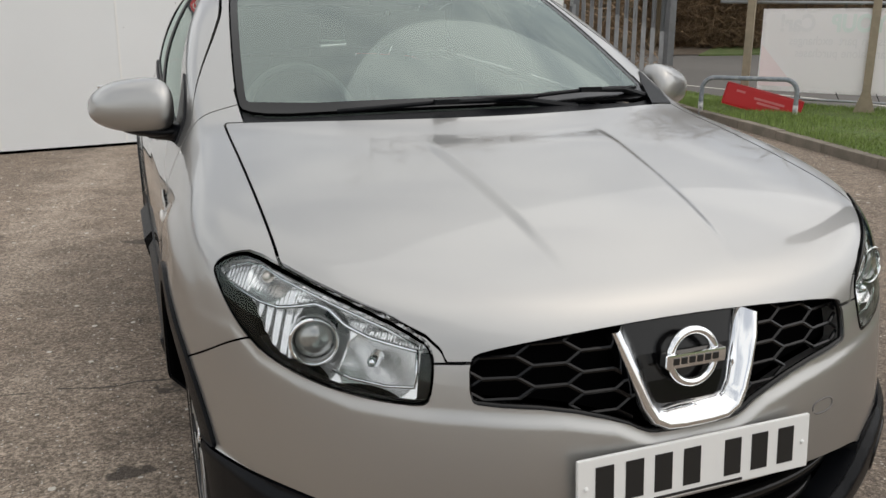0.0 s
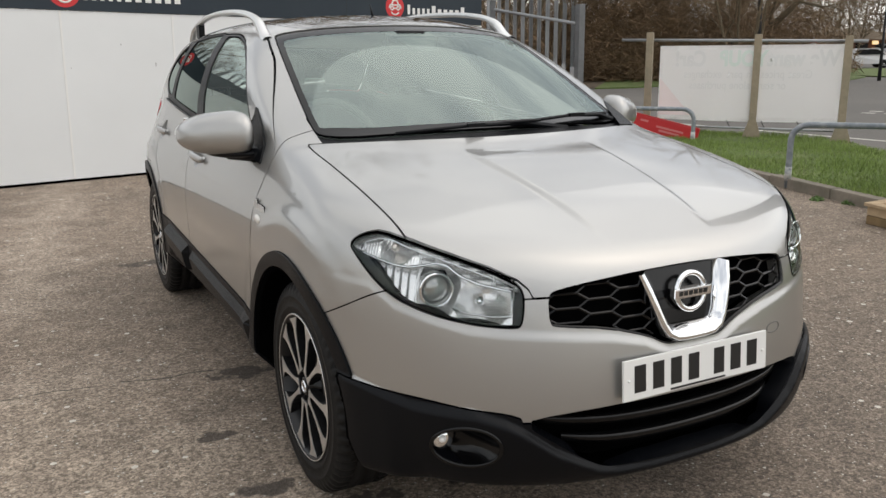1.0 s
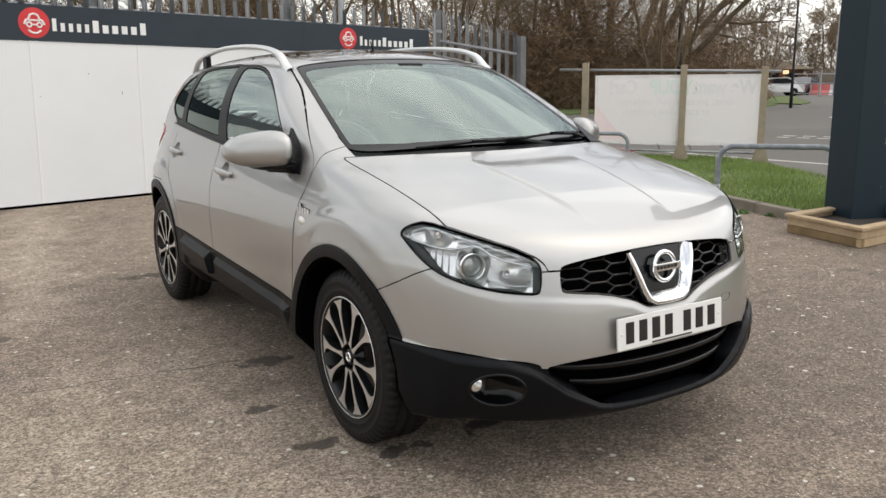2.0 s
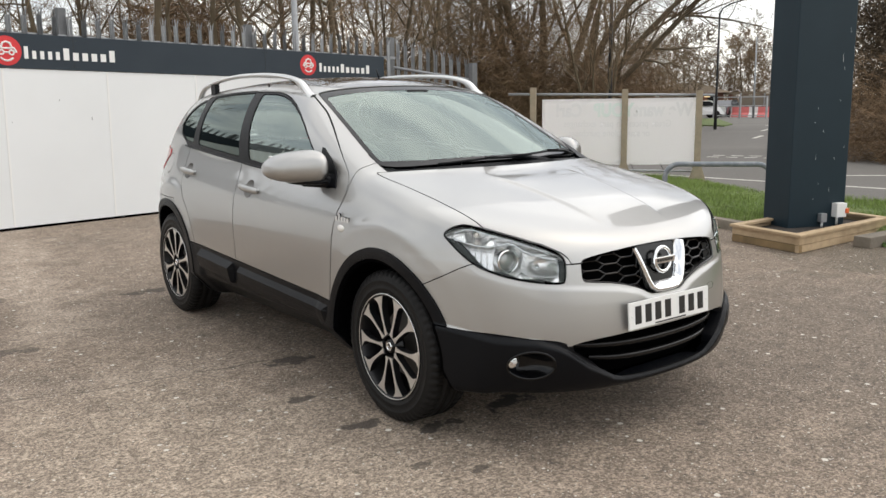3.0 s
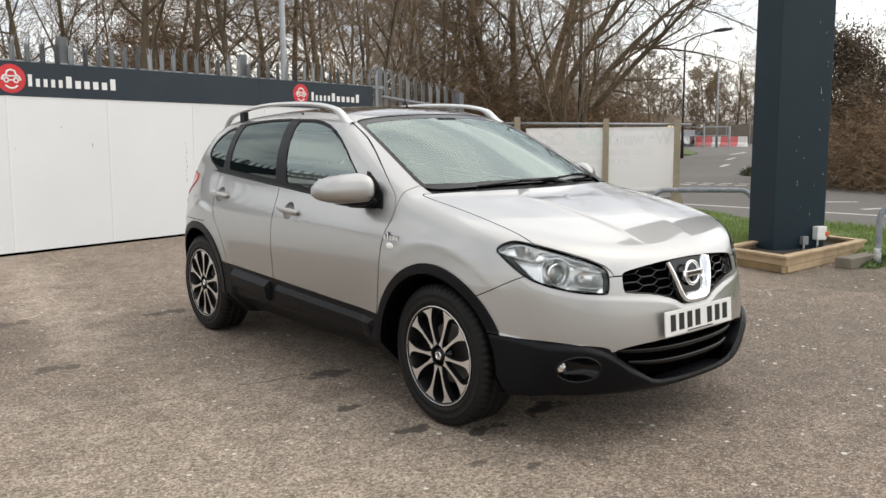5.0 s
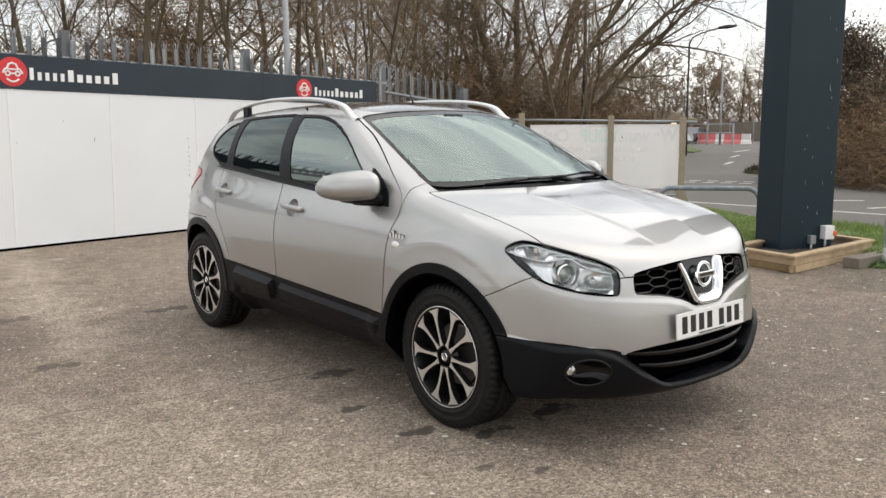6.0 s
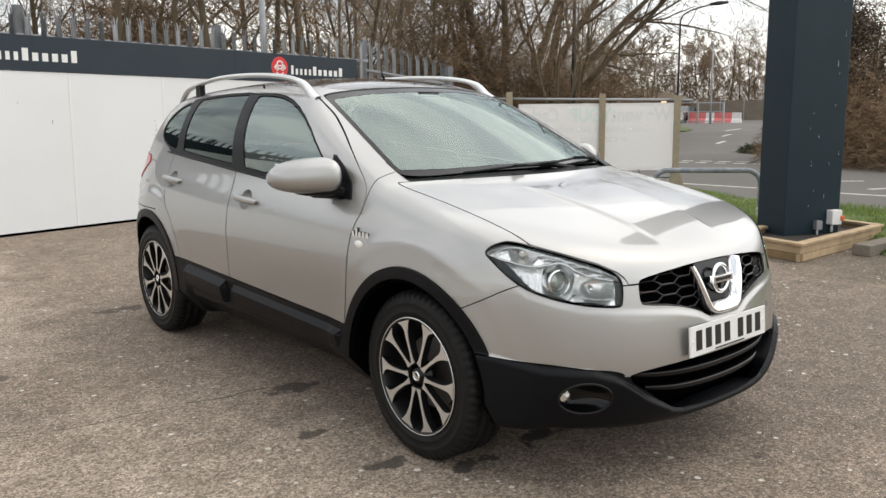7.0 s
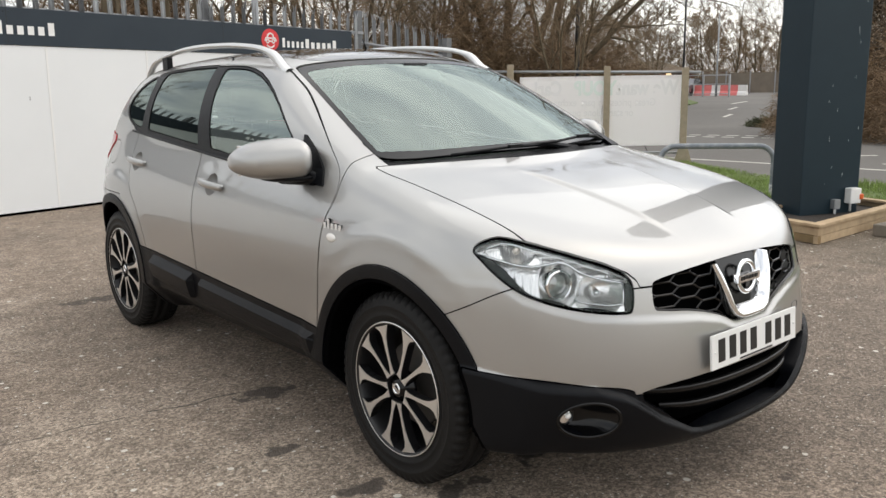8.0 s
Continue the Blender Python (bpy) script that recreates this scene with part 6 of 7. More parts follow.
part("board_bars", bm, material("faded_pink", (0.72, 0.22, 0.22), 0.6, vary=0.1), board, "faint pale bars")

# ---- timber planter with the pillar ----
F0, L0, R0 = Vector((4.27, 1.0, 0)), Vector((4.43, 1.80, 0)), Vector((5.98, 1.02, 0))
B0 = L0 + R0 - F0
planter = tagged(empty("planter_box", F0), "low pale timber planter box round a pillar", "planter")
for idx, (p, q) in enumerate(((F0, L0), (F0, R0), (L0, B0), (R0, B0))):
    d = q - p
    sgn = 1 if (B0 + F0 - p - q).cross(d).z < 0 else -1
    m = Matrix.Translation(p) @ Matrix.Rotation(math.atan2(d.y, d.x), 4, "Z")
    for k in range(2):
        lo, hi = (0, .04 * sgn) if sgn > 0 else (-.04, 0)
        part("plank", boxed(0, lo, .004 + .072 * k, d.length, hi, .072 + .072 * k, .004, m), DARK_TIMBER if idx == 0 and k == 0 else TIMBER, planter)
    lo, hi = (-.02, .075) if sgn > 0 else (-.075, .02)
    part("top_plank", boxed(-.02, lo, .147 + .0015 * idx, d.length + .02, hi, .172 + .0015 * idx, .005, m), TIMBER, planter)
bm = bmesh.new()
c = (F0 + B0) / 2
vs = [bm.verts.new((p.lerp(c, .05) + Vector((0, 0, .105)))) for p in (F0, R0, B0, L0)]
bm.faces.new(vs)
part("planter_soil", fixed(bm), SOIL, planter, "dark bare soil")
C0 = Vector((4.96, 1.52, 0))
PIL = Matrix.Translation(C0) @ Matrix.Rotation(math.atan2(-.378, .926), 4, "Z")
pillar = tagged(empty("sign_pillar", C0), "tall slate-blue steel pillar with scratches in a planter", "pillar")
part("pillar_body", boxed(0, 0, 0, .66, .40, 5.0, .012, PIL), PILLAR_NAVY, pillar)
rs = random.Random(4)
for k in range(15):
    x, z, ln_ = rs.uniform(.16, .62), rs.choice((rs.uniform(.3, 1.1), rs.uniform(1.0, 2.6))), rs.uniform(.012, .06) * rs.choice((1, 1, 1, 2))
    bm = bmesh.new()
    w = rs.uniform(.0007, .0015)
    lean_ = rs.uniform(-.008, .008)
    vs = [bm.verts.new(PIL @ Vector(p)) for p in ((x - w, -.0025, z), (x + w, -.0025, z), (x + lean_ + w * .5, -.0025, z + ln_), (x + lean_ - w * .5, -.0025, z + ln_))]
    bm.faces.new(vs)
    part("scratch", fixed(bm), WHITE_PAINT, pillar, "pale scratch")
sock = tagged(part("junction_box", boxed(.50, -.085, .20, .62, -.003, .345, .012, PIL), WHITE_PAINT), "white electrical box with a red knob on a pillar", "junction box")
bm = bmesh.new()
box(bm, .600, -.096, .240, .640, -.040, .290, .008, PIL)
part("knob", fixed(bm), material("orange_red_knob", (0.70, 0.13, 0.03), 0.4, vary=0.05), sock, "orange-red knob", smooth=True)
bm = bmesh.new()
tube(bm, [PIL @ Vector((.55, -.03, .20)), PIL @ Vector((.55, -.03, .12))], .012, 8)
part("conduit", fixed(bm), WHITE_PAINT, sock, "short white conduit", smooth=True)
grey_box = tagged(part("small_box", boxed(.34, -.06, .155, .41, -.003, .245, .008, PIL), GALV), "small grey electrical box on a pillar", "junction box")
bm = bmesh.new()
tube(bm, [PIL @ Vector((.375, -.03, .155)), PIL @ Vector((.375, -.03, .10))], .011, 8)
part("conduit", fixed(bm), WHITE_PAINT, grey_box, "short white conduit", smooth=True)
tagged(part("loose_kerb_stone", boxed(0, 0, 0, .62, .17, .105, .012, pose(4.98, .70, 0, 0, 0, -4)), CONCRETE), "loose grey concrete kerb stone lying beside a planter", "kerb stone")

# ---- banner on posts ----
Q = [Vector((7.165, 7.56, 0)), Vector((8.16, 6.40, 0)), Vector((8.80, 5.40, 0))]
frame_thing = tagged(empty("banner_stand", Q[1]), "weathered timber posts with a steel rail holding a banner", "banner frame")
for k, p in enumerate(Q):
    part("banner_post", boxed(-.048, -.05, 0, .048, .05, (1.62, 1.57, 1.53)[k], .006, Matrix.Translation(p) @ Matrix.Rotation(.7, 4, "Z")), POST_WOOD, frame_thing)
    if k:
        for sy in (-1, 1):
            bm = bmesh.new()
            prism(bm, [(0, .04), (sy * .17, .04), (sy * .13, .10), (sy * .02, .46), (0, .46)], .04, Matrix.Translation(p + Vector((-.042, -.036, 0))) @ Matrix.Rotation(math.pi / 2 + .7, 4, "Z") @ Matrix.Rotation(math.pi / 2, 4, "X"))
            part("post_brace", fixed(bm), POST_WOOD, frame_thing, "wedge-shaped timber brace")
dq = (Q[2] - Q[0])
bm = bmesh.new()
tube(bm, [Q[0] - dq * .16 + Vector((.055, .05, 1.515)), Q[2] + dq * .09 + Vector((.055, .05, 1.455))], .022, 10)
part("top_rail", fixed(bm), GALV, frame_thing, "grey steel rail along the top", smooth=True)
bm = bmesh.new()
tube(bm, [Q[0] + Vector((.05, .04, .24)), Q[2] + Vector((.05, .04, .22))], .016, 8)
part("low_rail", fixed(bm), GALV, frame_thing, "grey steel rail near the ground", smooth=True)
BAN0, BAN1 = Q[0] + dq * .055 + Vector((.065, .058, 0)), Q[2] - dq * .015 + Vector((.065, .058, 0))
BANNER = material("banner_vinyl", (0.90, 0.89, 0.88), 0.6, vary=0.03, scale=2, second=(0.86, 0.85, 0.84), second_scale=1.2, second_mix=0.5)
GREY_INK = material("show_through_grey", (0.87, 0.86, 0.855), 0.6, vary=0.05, scale=5)
GREEN_INK = material("show_through_green", (0.80, 0.88, 0.83), 0.6, vary=0.05, scale=5)
PINK_INK = material("show_through_pink", (0.95, 0.83, 0.82), 0.6, vary=0.06, scale=3)
nd_, ln_b = BANNER.node_tree.nodes, BANNER.node_tree.links
vinyl_light = nd_.new("ShaderNodeBsdfTranslucent")
vinyl_light.inputs["Color"].default_value = (0.97, 0.955, 0.95, 1)
vinyl_mix = nd_.new("ShaderNodeMixShader")
vinyl_mix.inputs[0].default_value = 0.62
ln_b.new(nd_["Principled BSDF"].outputs[0], vinyl_mix.inputs[1])
ln_b.new(vinyl_light.outputs[0], vinyl_mix.inputs[2])
ln_b.new(vinyl_mix.outputs[0], nd_["Material Output"].inputs["Surface"])
bl = (BAN1 - BAN0).length
ban_m = Matrix.Translation(BAN0) @ Matrix.Rotation(math.atan2((BAN1 - BAN0).y, (BAN1 - BAN0).x), 4, "Z")
bm = bmesh.new()
rows = []
for z in np.linspace(.34, 1.42, 14):
    rows.append([ban_m @ Vector((x, .012 * math.sin(x * 3.3 + z * 2) * math.sin((z - .34) * 2.9), z - .02 * math.sin(math.pi * x / bl) * (1 if z < .6 else 0))) for x in np.linspace(0, bl, 40)])
ribbon(bm, rows)
bmesh.ops.solidify(bm, geom=list(bm.faces), thickness=0.002)
banner = tagged(part("banner", bm, BANNER, smooth=True), "white vinyl banner seen from behind with faint mirrored words", "banner")


def words(text, x, z, size, mat, bold=0.0):
    cu = bpy.data.curves.new("words", "FONT")
    cu.body, cu.size, cu.offset, cu.align_x = text, size, bold, "CENTER"
    tmp = new("words_tmp", cu)
    me = bpy.data.meshes.new_from_object(tmp)
    bpy.data.objects.remove(tmp)
    m = ban_m @ Matrix.Translation((x, -.021, z)) @ Matrix.Rotation(math.pi / 2, 4, "X") @ Matrix.Diagonal((-.84, 1.03, 1, 1))
    me.transform(m)
    me.flip_normals()
    link_mesh("banner_word", me, mat, banner, "faint mirrored word", smooth=False)


words("We want", bl * .795, 1.13, .295, GREY_INK, .011)
words("YOUR", bl * .470, 1.13, .295, GREEN_INK, .011)
words("Car!", bl * .180, 1.13, .295, GREY_INK, .011)
for text, at in (("Great", .787), ("prices", .640), ("on", .525), ("part", .435), ("exchanges", .255)):
    words(text, bl * at, .955, .158, GREY_INK, .002)
for text, at in (("or", .690), ("stand", .595), ("alone", .465), ("purchases", .285)):
    words(text, bl * at, .795, .158, GREY_INK, .002)
bm = bmesh.new()
vs = [bm.verts.new(ban_m @ Vector(p)) for p in ((.02, -.0225, .40), (.50, -.0225, .40), (.02, -.0225, .95))]
bm.faces.new(vs)
part("banner_triangle", fixed(bm), PINK_INK, banner, "faint pink triangle")
for k in range(6):
    x = .05 + (bl - .1) * k / 5
    for z0, z1 in ((1.415, 1.475), (.34, .24)):
        bm = bmesh.new()
        tube(bm, [ban_m @ Vector((x, 0, z0)), ban_m @ Vector((x + (.05 if z1 < 1 else 0), -.01, z1))], .006, 5)
        part("banner_tie", fixed(bm), INK, banner, "dark cable tie")

# ---- trees, scrub and what stands beyond the road ----
def tree_meshes(seed, height, trunk_r, stems=1, spread=0.5, fine=4, up=0.25, aims=(), least=0.0035):
    """Wood and twigs of a bare tree with its foot at the origin."""
    rg = random.Random(seed)
    wood, twig = ([], []), ([], [])

    def limb(store, pts, radii, sides):
        vs, fs = store
        side = None
        prev = None
        for i, p in enumerate(pts):
            d = (pts[min(i + 1, len(pts) - 1)] - pts[max(i - 1, 0)])
            if d.length < 1e-6:
                d = Vector((0, 0, 1))
            d.normalize()
            if side is None:
                side = d.orthogonal().normalized()
            side = (side - d * side.dot(d)).normalized()
            u = d.cross(side)
            base = len(vs)
            for k in range(sides):
                a = 2 * math.pi * k / sides
                vs.append(tuple(p + radii[i] * (math.cos(a) * side + math.sin(a) * u)))
            if prev is not None:
                for k in range(sides):
                    fs.append((prev + k, prev + (k + 1) % sides, base + (k + 1) % sides, base + k))
            prev = base

    def grow(p, d, length, r, level):
        n = (9, 7, 5, 3, 2)[level]
        pts, radii, q = [p.copy()], [r], d.copy()
        for i in range(n):
            wob = (0.06, 0.16, 0.22, 0.28, 0.3)[level]
            q = (q + Vector((rg.gauss(0, wob), rg.gauss(0, wob), rg.gauss(0, wob) + up * (0.10 if level else 0.02)))).normalized()
            p = p + q * length / n
            pts.append(p.copy())
            radii.append(max(r * (1 - 0.78 * (i + 1) / n), least))
        limb(wood if level < 2 else twig, pts, radii, (8, 6, 4, 3, 3)[level])
        if level >= 4:
            return
        kids = (12, 8, 6, fine)[level]
        for k in range(kids):
            f = (0.22 if level == 0 else 0.18) + (0.80) * (k + rg.random()) / kids
            f = min(f, 0.98)
            i = min(int(f * n), n - 1)
            at = pts[i].lerp(pts[i + 1], f * n - i)
            ax = (pts[i + 1] - pts[i]).normalized()
            out = ax.orthogonal().normalized()
            out.rotate(Matrix.Rotation(rg.uniform(0, 2 * math.pi), 3, ax))
            ang = rg.uniform(0.45, 0.95) * (1.0 if level else 0.75 + spread * 0.5)
            nd = (ax * math.cos(ang) + out * math.sin(ang)).normalized()
            ln_ = length * (0.48, 0.50, 0.50, 0.48)[level] * rg.uniform(0.65, 1.15) * (1.15 - 0.55 * f)
            grow(at, nd, ln_, max(radii[i] * rg.uniform(0.36, 0.56), least * 1.2), level + 1)

    for foot, d, length, r in aims:
        grow(Vector(foot), Vector(d).normalized(), length, r, 0)
    for k in range(0 if aims else stems):
        a = 2 * math.pi * k / stems + rg.uniform(-.3, .3)
        tilt_ = spread * rg.uniform(0.35, 0.8) if stems > 1 else rg.uniform(0, .07)
        d = Vector((math.cos(a) * tilt_, math.sin(a) * tilt_, 1)).normalized()
        grow(Vector((math.cos(a) * .25 * (stems > 1), math.sin(a) * .25 * (stems > 1), -.1)), d, height * rg.uniform(.8, 1.05), trunk_r * rg.uniform(.7, 1.1), 0)
    made = []
    for nm, (vs, fs), mat in (("trunk", wood, BARK), ("crown", twig, TWIG)):
        me = bpy.data.meshes.new(nm)
        me.from_pydata(vs, [], fs)
        me.shade_smooth()
        me.materials.append(mat)
        made.append(me)
    return made


def make_tree(meshes, label):
    thing = tagged(empty("tree"), label, "tree", group="bare trees")
    for me in meshes:
        ob = new(me.name.split(".")[0], me)
        ob.parent = thing
    return thing


RIGHT = Vector((.770, -.638, 0))
AWAY = Vector((.638, .770, 0))
fan = []
rf = random.Random(5)
for off, tilt_, ln_, r_ in ((-.9, -.55, 6.5, .07), (-.6, -.30, 8.5, .10), (-.3, -.12, 9.0, .13), (0, .02, 9.0, .15), (.2, .20, 9.0, .14), (.5, .38, 9.0, .15), (.7, .58, 9.0, .15), (.9, .80, 8.5, .14), (1.1, 1.05, 8.0, .11), (1.0, .48, 8.0, .09)):
    fan.append((RIGHT * off + AWAY * rf.uniform(-.5, .5) + Vector((0, 0, -.1)), RIGHT * tilt_ + AWAY * rf.uniform(-.3, .3) + Vector((0, 0, 1)), ln_, r_))
KINDS = [make_tree(tree_meshes(3, 9.5, .105, 1, .5, 4), "bare brown winter tree behind a palisade fence"),
         make_tree(tree_meshes(8, 8.0, .085, 1, .7, 4), "bare slender winter tree in a thicket"),
         make_tree(tree_meshes(21, 7.5, .065, 4, .5, 3), "bare winter tree with several stems from one foot"),
         make_tree(tree_meshes(33, 9, .11, 6, .85, 2, .12, fan), "large spreading bare tree with many stems"),
         make_tree(tree_meshes(41, 7.5, .10, 2, .35, 3, .3, (), .014), "bare brown winter tree across the road")]


def spot(px, depth):
    """A place by its bearing from the camera's farthest stand."""
    r = (px - 784) / 1478
    return Vector((-3.288 + depth * (.638 + r * .770), -2.986 + depth * (.770 - r * .638), 0))


rt = random.Random(12)
used = set()


def plant(kind, at, scale, turn=None):
    m = Matrix.Translation(at) @ Matrix.Rotation(rt.uniform(0, 6.28) if turn is None else turn, 4, "Z") @ Matrix.Scale(scale, 4)
    if kind not in used:
        used.add(kind)
        KINDS[kind].matrix_basis = m
        return KINDS[kind]
    ob = copy_thing(KINDS[kind], Matrix())
    ob.matrix_basis = m
    return ob


plant(3, spot(890, 42), 1.62, 0)
plant(2, spot(770, 41), 1.6, 2.6)
plant(2, spot(815, 43), 1.7, .6)
plant(2, spot(865, 46), 1.7, 1.4)
plant(2, spot(690, 36), 1.6)
for px, dep, kind, sc in ((66, 17, 0, .8), (140, 19, 1, 1.0), (262, 17, 0, 1.05), (310, 24, 1, 1.1), (372, 19, 0, .95), (425, 18, 1, 1.2), (470, 25, 0, 1.1), (528, 21, 1, 1.15), (575, 20, 0, 1.0), (622, 24, 2, 1.1), (-60, 18, 1, .9), (-160, 20, 0, .9), (205, 28, 2, 1.0), (350, 30, 2, 1.0), (640, 30, 2, 1.2), (1010, 34, 2, 1.0), (-280, 22, 0, 1.0), (-420, 24, 2, 1.0), (-600, 26, 1, 1.1)):
    plant(kind, spot(px, dep), sc)
for px, dep, kind, sc in ((1040, 50, 2, .85), (1095, 54, 2, .75), (1150, 58, 2, .7), (1228, 84, 1, .95), (1262, 90, 1, 1.0), (1300, 84, 0, 1.0), (1335, 80, 1, 1.1), (1370, 74, 0, 1.3), (1420, 70, 1, 1.35), (1500, 40, 0, .7), (1560, 36, 1, .75), (1640, 32, 0, .8)):
    plant(kind, spot(px, dep), sc)
for px in range(1060, 1450, 32):
    plant(4, spot(px + rt.uniform(-7, 7), 84 + rt.uniform(-6, 22)), rt.uniform(.8, 1.2))


def thicket(name, label, spots, mat, seed, size, thin, upright=0.6, kind="stuff", category="scrub"):
    """Many thin bent twigs or leaves through a row of low mounds: (x, y, half width, height, number)."""
    rg = np.random.default_rng(seed)
    vs, fs, count = [], [], 0
    for x, y, half, high, num in spots:
        a = rg.uniform(0, 2 * np.pi, num)
        rr = half * np.sqrt(rg.uniform(0, 1, num))
        zz = high * rg.uniform(0, 1, num) ** 0.8 * np.sqrt(np.maximum(1 - (rr / half) ** 2.2, 0.03))
        zz *= 1 + .25 * np.sin(a * 3 + x)
        c = np.stack([x + rr * np.cos(a), y + rr * np.sin(a), zz], 1)
        d = rg.normal(0, 1, (num, 3))
        d[:, 2] = np.abs(d[:, 2]) * upright + .1
        d /= np.linalg.norm(d, axis=1)[:, None]
        ln_ = rg.uniform(.4, 1.2, num)[:, None] * size
        w = np.cross(d, rg.normal(0, 1, (num, 3)))
        w /= np.maximum(np.linalg.norm(w, axis=1), 1e-6)[:, None]
        bend = rg.normal(0, .25, (num, 3)) * ln_
        p0, p1, p2 = c - d * ln_ / 2, c + bend * .5, c + d * ln_ / 2 + bend
        q = np.stack([p0 - w * thin, p0 + w * thin, p1 + w * thin, p1 - w * thin, p2], 1)
        q[:, :, 2] = np.maximum(q[:, :, 2], .0)
        vs.append(q.reshape(-1, 3))
        i = count + 5 * np.arange(num)
        fs += np.stack([i, i + 1, i + 2, i + 3], 1).tolist() + np.stack([i + 3, i + 2, i + 4], 1).tolist()
        count += 5 * num
    me = bpy.data.meshes.new(name)
    me.from_pydata(np.concatenate(vs).tolist(), [], fs)
    return tagged(link_mesh(name, me, mat, smooth=False), label, category, kind=kind)


mounds = []
for px in range(560, 1060, 22):
    p = spot(px + rt.uniform(-8, 8), 40 + rt.uniform(-1.5, 2.0))
    mounds.append((p.x, p.y, 2.4, (4.8 if 690 < px < 960 else 3.4) + rt.uniform(-.8, .9), 3600))
for px in range(-300, 660, 60):
    p = spot(px, 20 + rt.uniform(-2, 3))
    mounds.append((p.x, p.y, 2.0, 3.4 + rt.uniform(-1.2, 1.2), 1300))
for px in range(225, 360, 26):
    p = spot(px, 22 + rt.uniform(-1, 1))
    mounds.append((p.x, p.y, 1.3, 5.4 + rt.uniform(-1.2, .6), 1700))
thicket("brown_thicket", "dense brown leafless bramble thicket below bare trees", mounds, SCRUB, 3, .85, .0085)
mounds = []
for px in range(1010, 1100, 20):
    p = spot(px, 47 + rt.uniform(-1, 2))
    mounds.append((p.x, p.y, 2.6, 2.2 + rt.uniform(-.6, .6), 1700))
for px in range(1080, 1460, 24):
    p = spot(px, 98 + rt.uniform(-1, 2))
    mounds.append((p.x, p.y, 4.0, 3.2 + rt.uniform(-.6, 1.4), 1500))
thicket("far_hedge", "low brown hedge across the road", mounds, SCRUB, 4, .9, .014)
# scrub hedge beside the road, and an ivy-clad tree in it
mounds = []
for k in range(12):
    p = Vector((15.6, 6.6)).lerp(Vector((12.6, -6.5)), k / 11)
    p += Vector((1.1 + rt.uniform(-.2, .3), .2))
    mounds.append((p.x, p.y, 1.45, 2.0 + rt.uniform(-.3, .5), 6000))
    mounds.append((p.x + 1.6, p.y + .4, 1.6, 2.6 + rt.uniform(-.3, .5), 2600))
thicket("roadside_hedge", "dense brown bramble hedge beside the road", mounds, SCRUB, 6, .38, .0038, .4, category="hedge")
mounds = [(19.6, 9.6, .9, .28, 1500), (20.6, 9.4, .8, .35, 900), (21.2, 9.9, .6, .75, 900)]
thicket("planted_bed", "low dark shrubs in a kerbed bed by the road", mounds, IVY, 9, .25, .012, .5, category="shrubs")
rg = np.random.default_rng(8)


def ivy_tree(at, high, half, num, seed):
    rg = np.random.default_rng(seed)
    thing = tagged(empty("ivy_tree", at), "tree overgrown with withered brown ivy", "tree")
    bm = bmesh.new()
    tube(bm, [at + Vector((0, 0, -.1)), at + Vector((.1, .1, high * .4)), at + Vector((0, .2, high * .75)), at + Vector((.1, .1, high * .95))], [.18, .14, .09, .04], 8)
    for k in range(9):
        a = rg.uniform(0, 6.28)
        z0 = rg.uniform(.35, .8) * high
        tube(bm, [at + Vector((0, 0, z0)), at + Vector((math.cos(a) * half * .5, math.sin(a) * half * .5, z0 + .5)), at + Vector((math.cos(a) * half, math.sin(a) * half, z0 + .9))], [.05, .035, .012], 6)
    part("trunk", fixed(bm), BARK, thing, smooth=True)
    clumps = [(rg.normal(0, half * .45), rg.normal(0, half * .45), rg.uniform(.12, .98) * high) for _ in range(34)]
    c = np.array(clumps)[rg.integers(0, len(clumps), num)]
    p = c + rg.normal(0, .22, (num, 3))
    d = rg.normal(0, 1, (num, 3))
    d /= np.linalg.norm(d, axis=1)[:, None]
    w = np.cross(d, rg.normal(0, 1, (num, 3)))
    w /= np.linalg.norm(w, axis=1)[:, None]
    sz = rg.uniform(.015, .042, (num, 1))
    q = np.stack([p - d * sz, p + w * sz * .7, p + d * sz, p - w * sz * .7], 1) + np.array(at)
    me = bpy.data.meshes.new("crown")
    me.from_pydata(q.reshape(-1, 3).tolist(), [], (4 * np.arange(num)[:, None] + np.arange(4)).tolist())
    ob = link_mesh("crown", me, BROWN_LEAF, thing, smooth=False)


ivy_tree(spot(1505, 21), 3.7, 1.0, 22000, 1)
ivy_tree(spot(1600, 21), 3.0, .9, 14000, 2)

# far verge with parked cars, kiosk, barriers and lamp posts
verge = tagged(sheet("far_verge", [(29.0, 20.6), (33.0, 22.6), (36.5, 26.5), (33.0, 30.0), (22.0, 27.0), (17.0, 21.5), (18.5, 21.2), (24.0, 22.5)], .05, TURF, .05), "strip of grass beyond the road", "grass", kind="structure")
tagged(sheet("grass_island", [(33.6, 21.8), (36.4, 23.2), (46.5, 31.2), (44.5, 33.2), (34.6, 25.6)], .06, TURF, .06), "kerbed island of green grass in the road", "grass", kind="structure")
bm = bmesh.new()
rows = []
belt = [(20.5, 23.5), (18.6, 21.6), (16.0, 22.2), (13.0, 21.5), (9.5, 19.5), (6.5, 16.0), (3, 13.0), (-4, 11.5), (-14, 10.5)]
for x, y in belt:
    rows.append([(x, y, .03), (x + 1.0, y + 6, .05), (x + 4, y + 26, .05)])
tagged(part("woodland_floor", fixed(ribbon(bm, rows)), material("leaf_litter", (0.10, 0.075, 0.05), 0.95, vary=0.4, scale=8, bump=0.5, bump_scale=20)), "brown leaf litter under the trees", "ground", kind="structure")


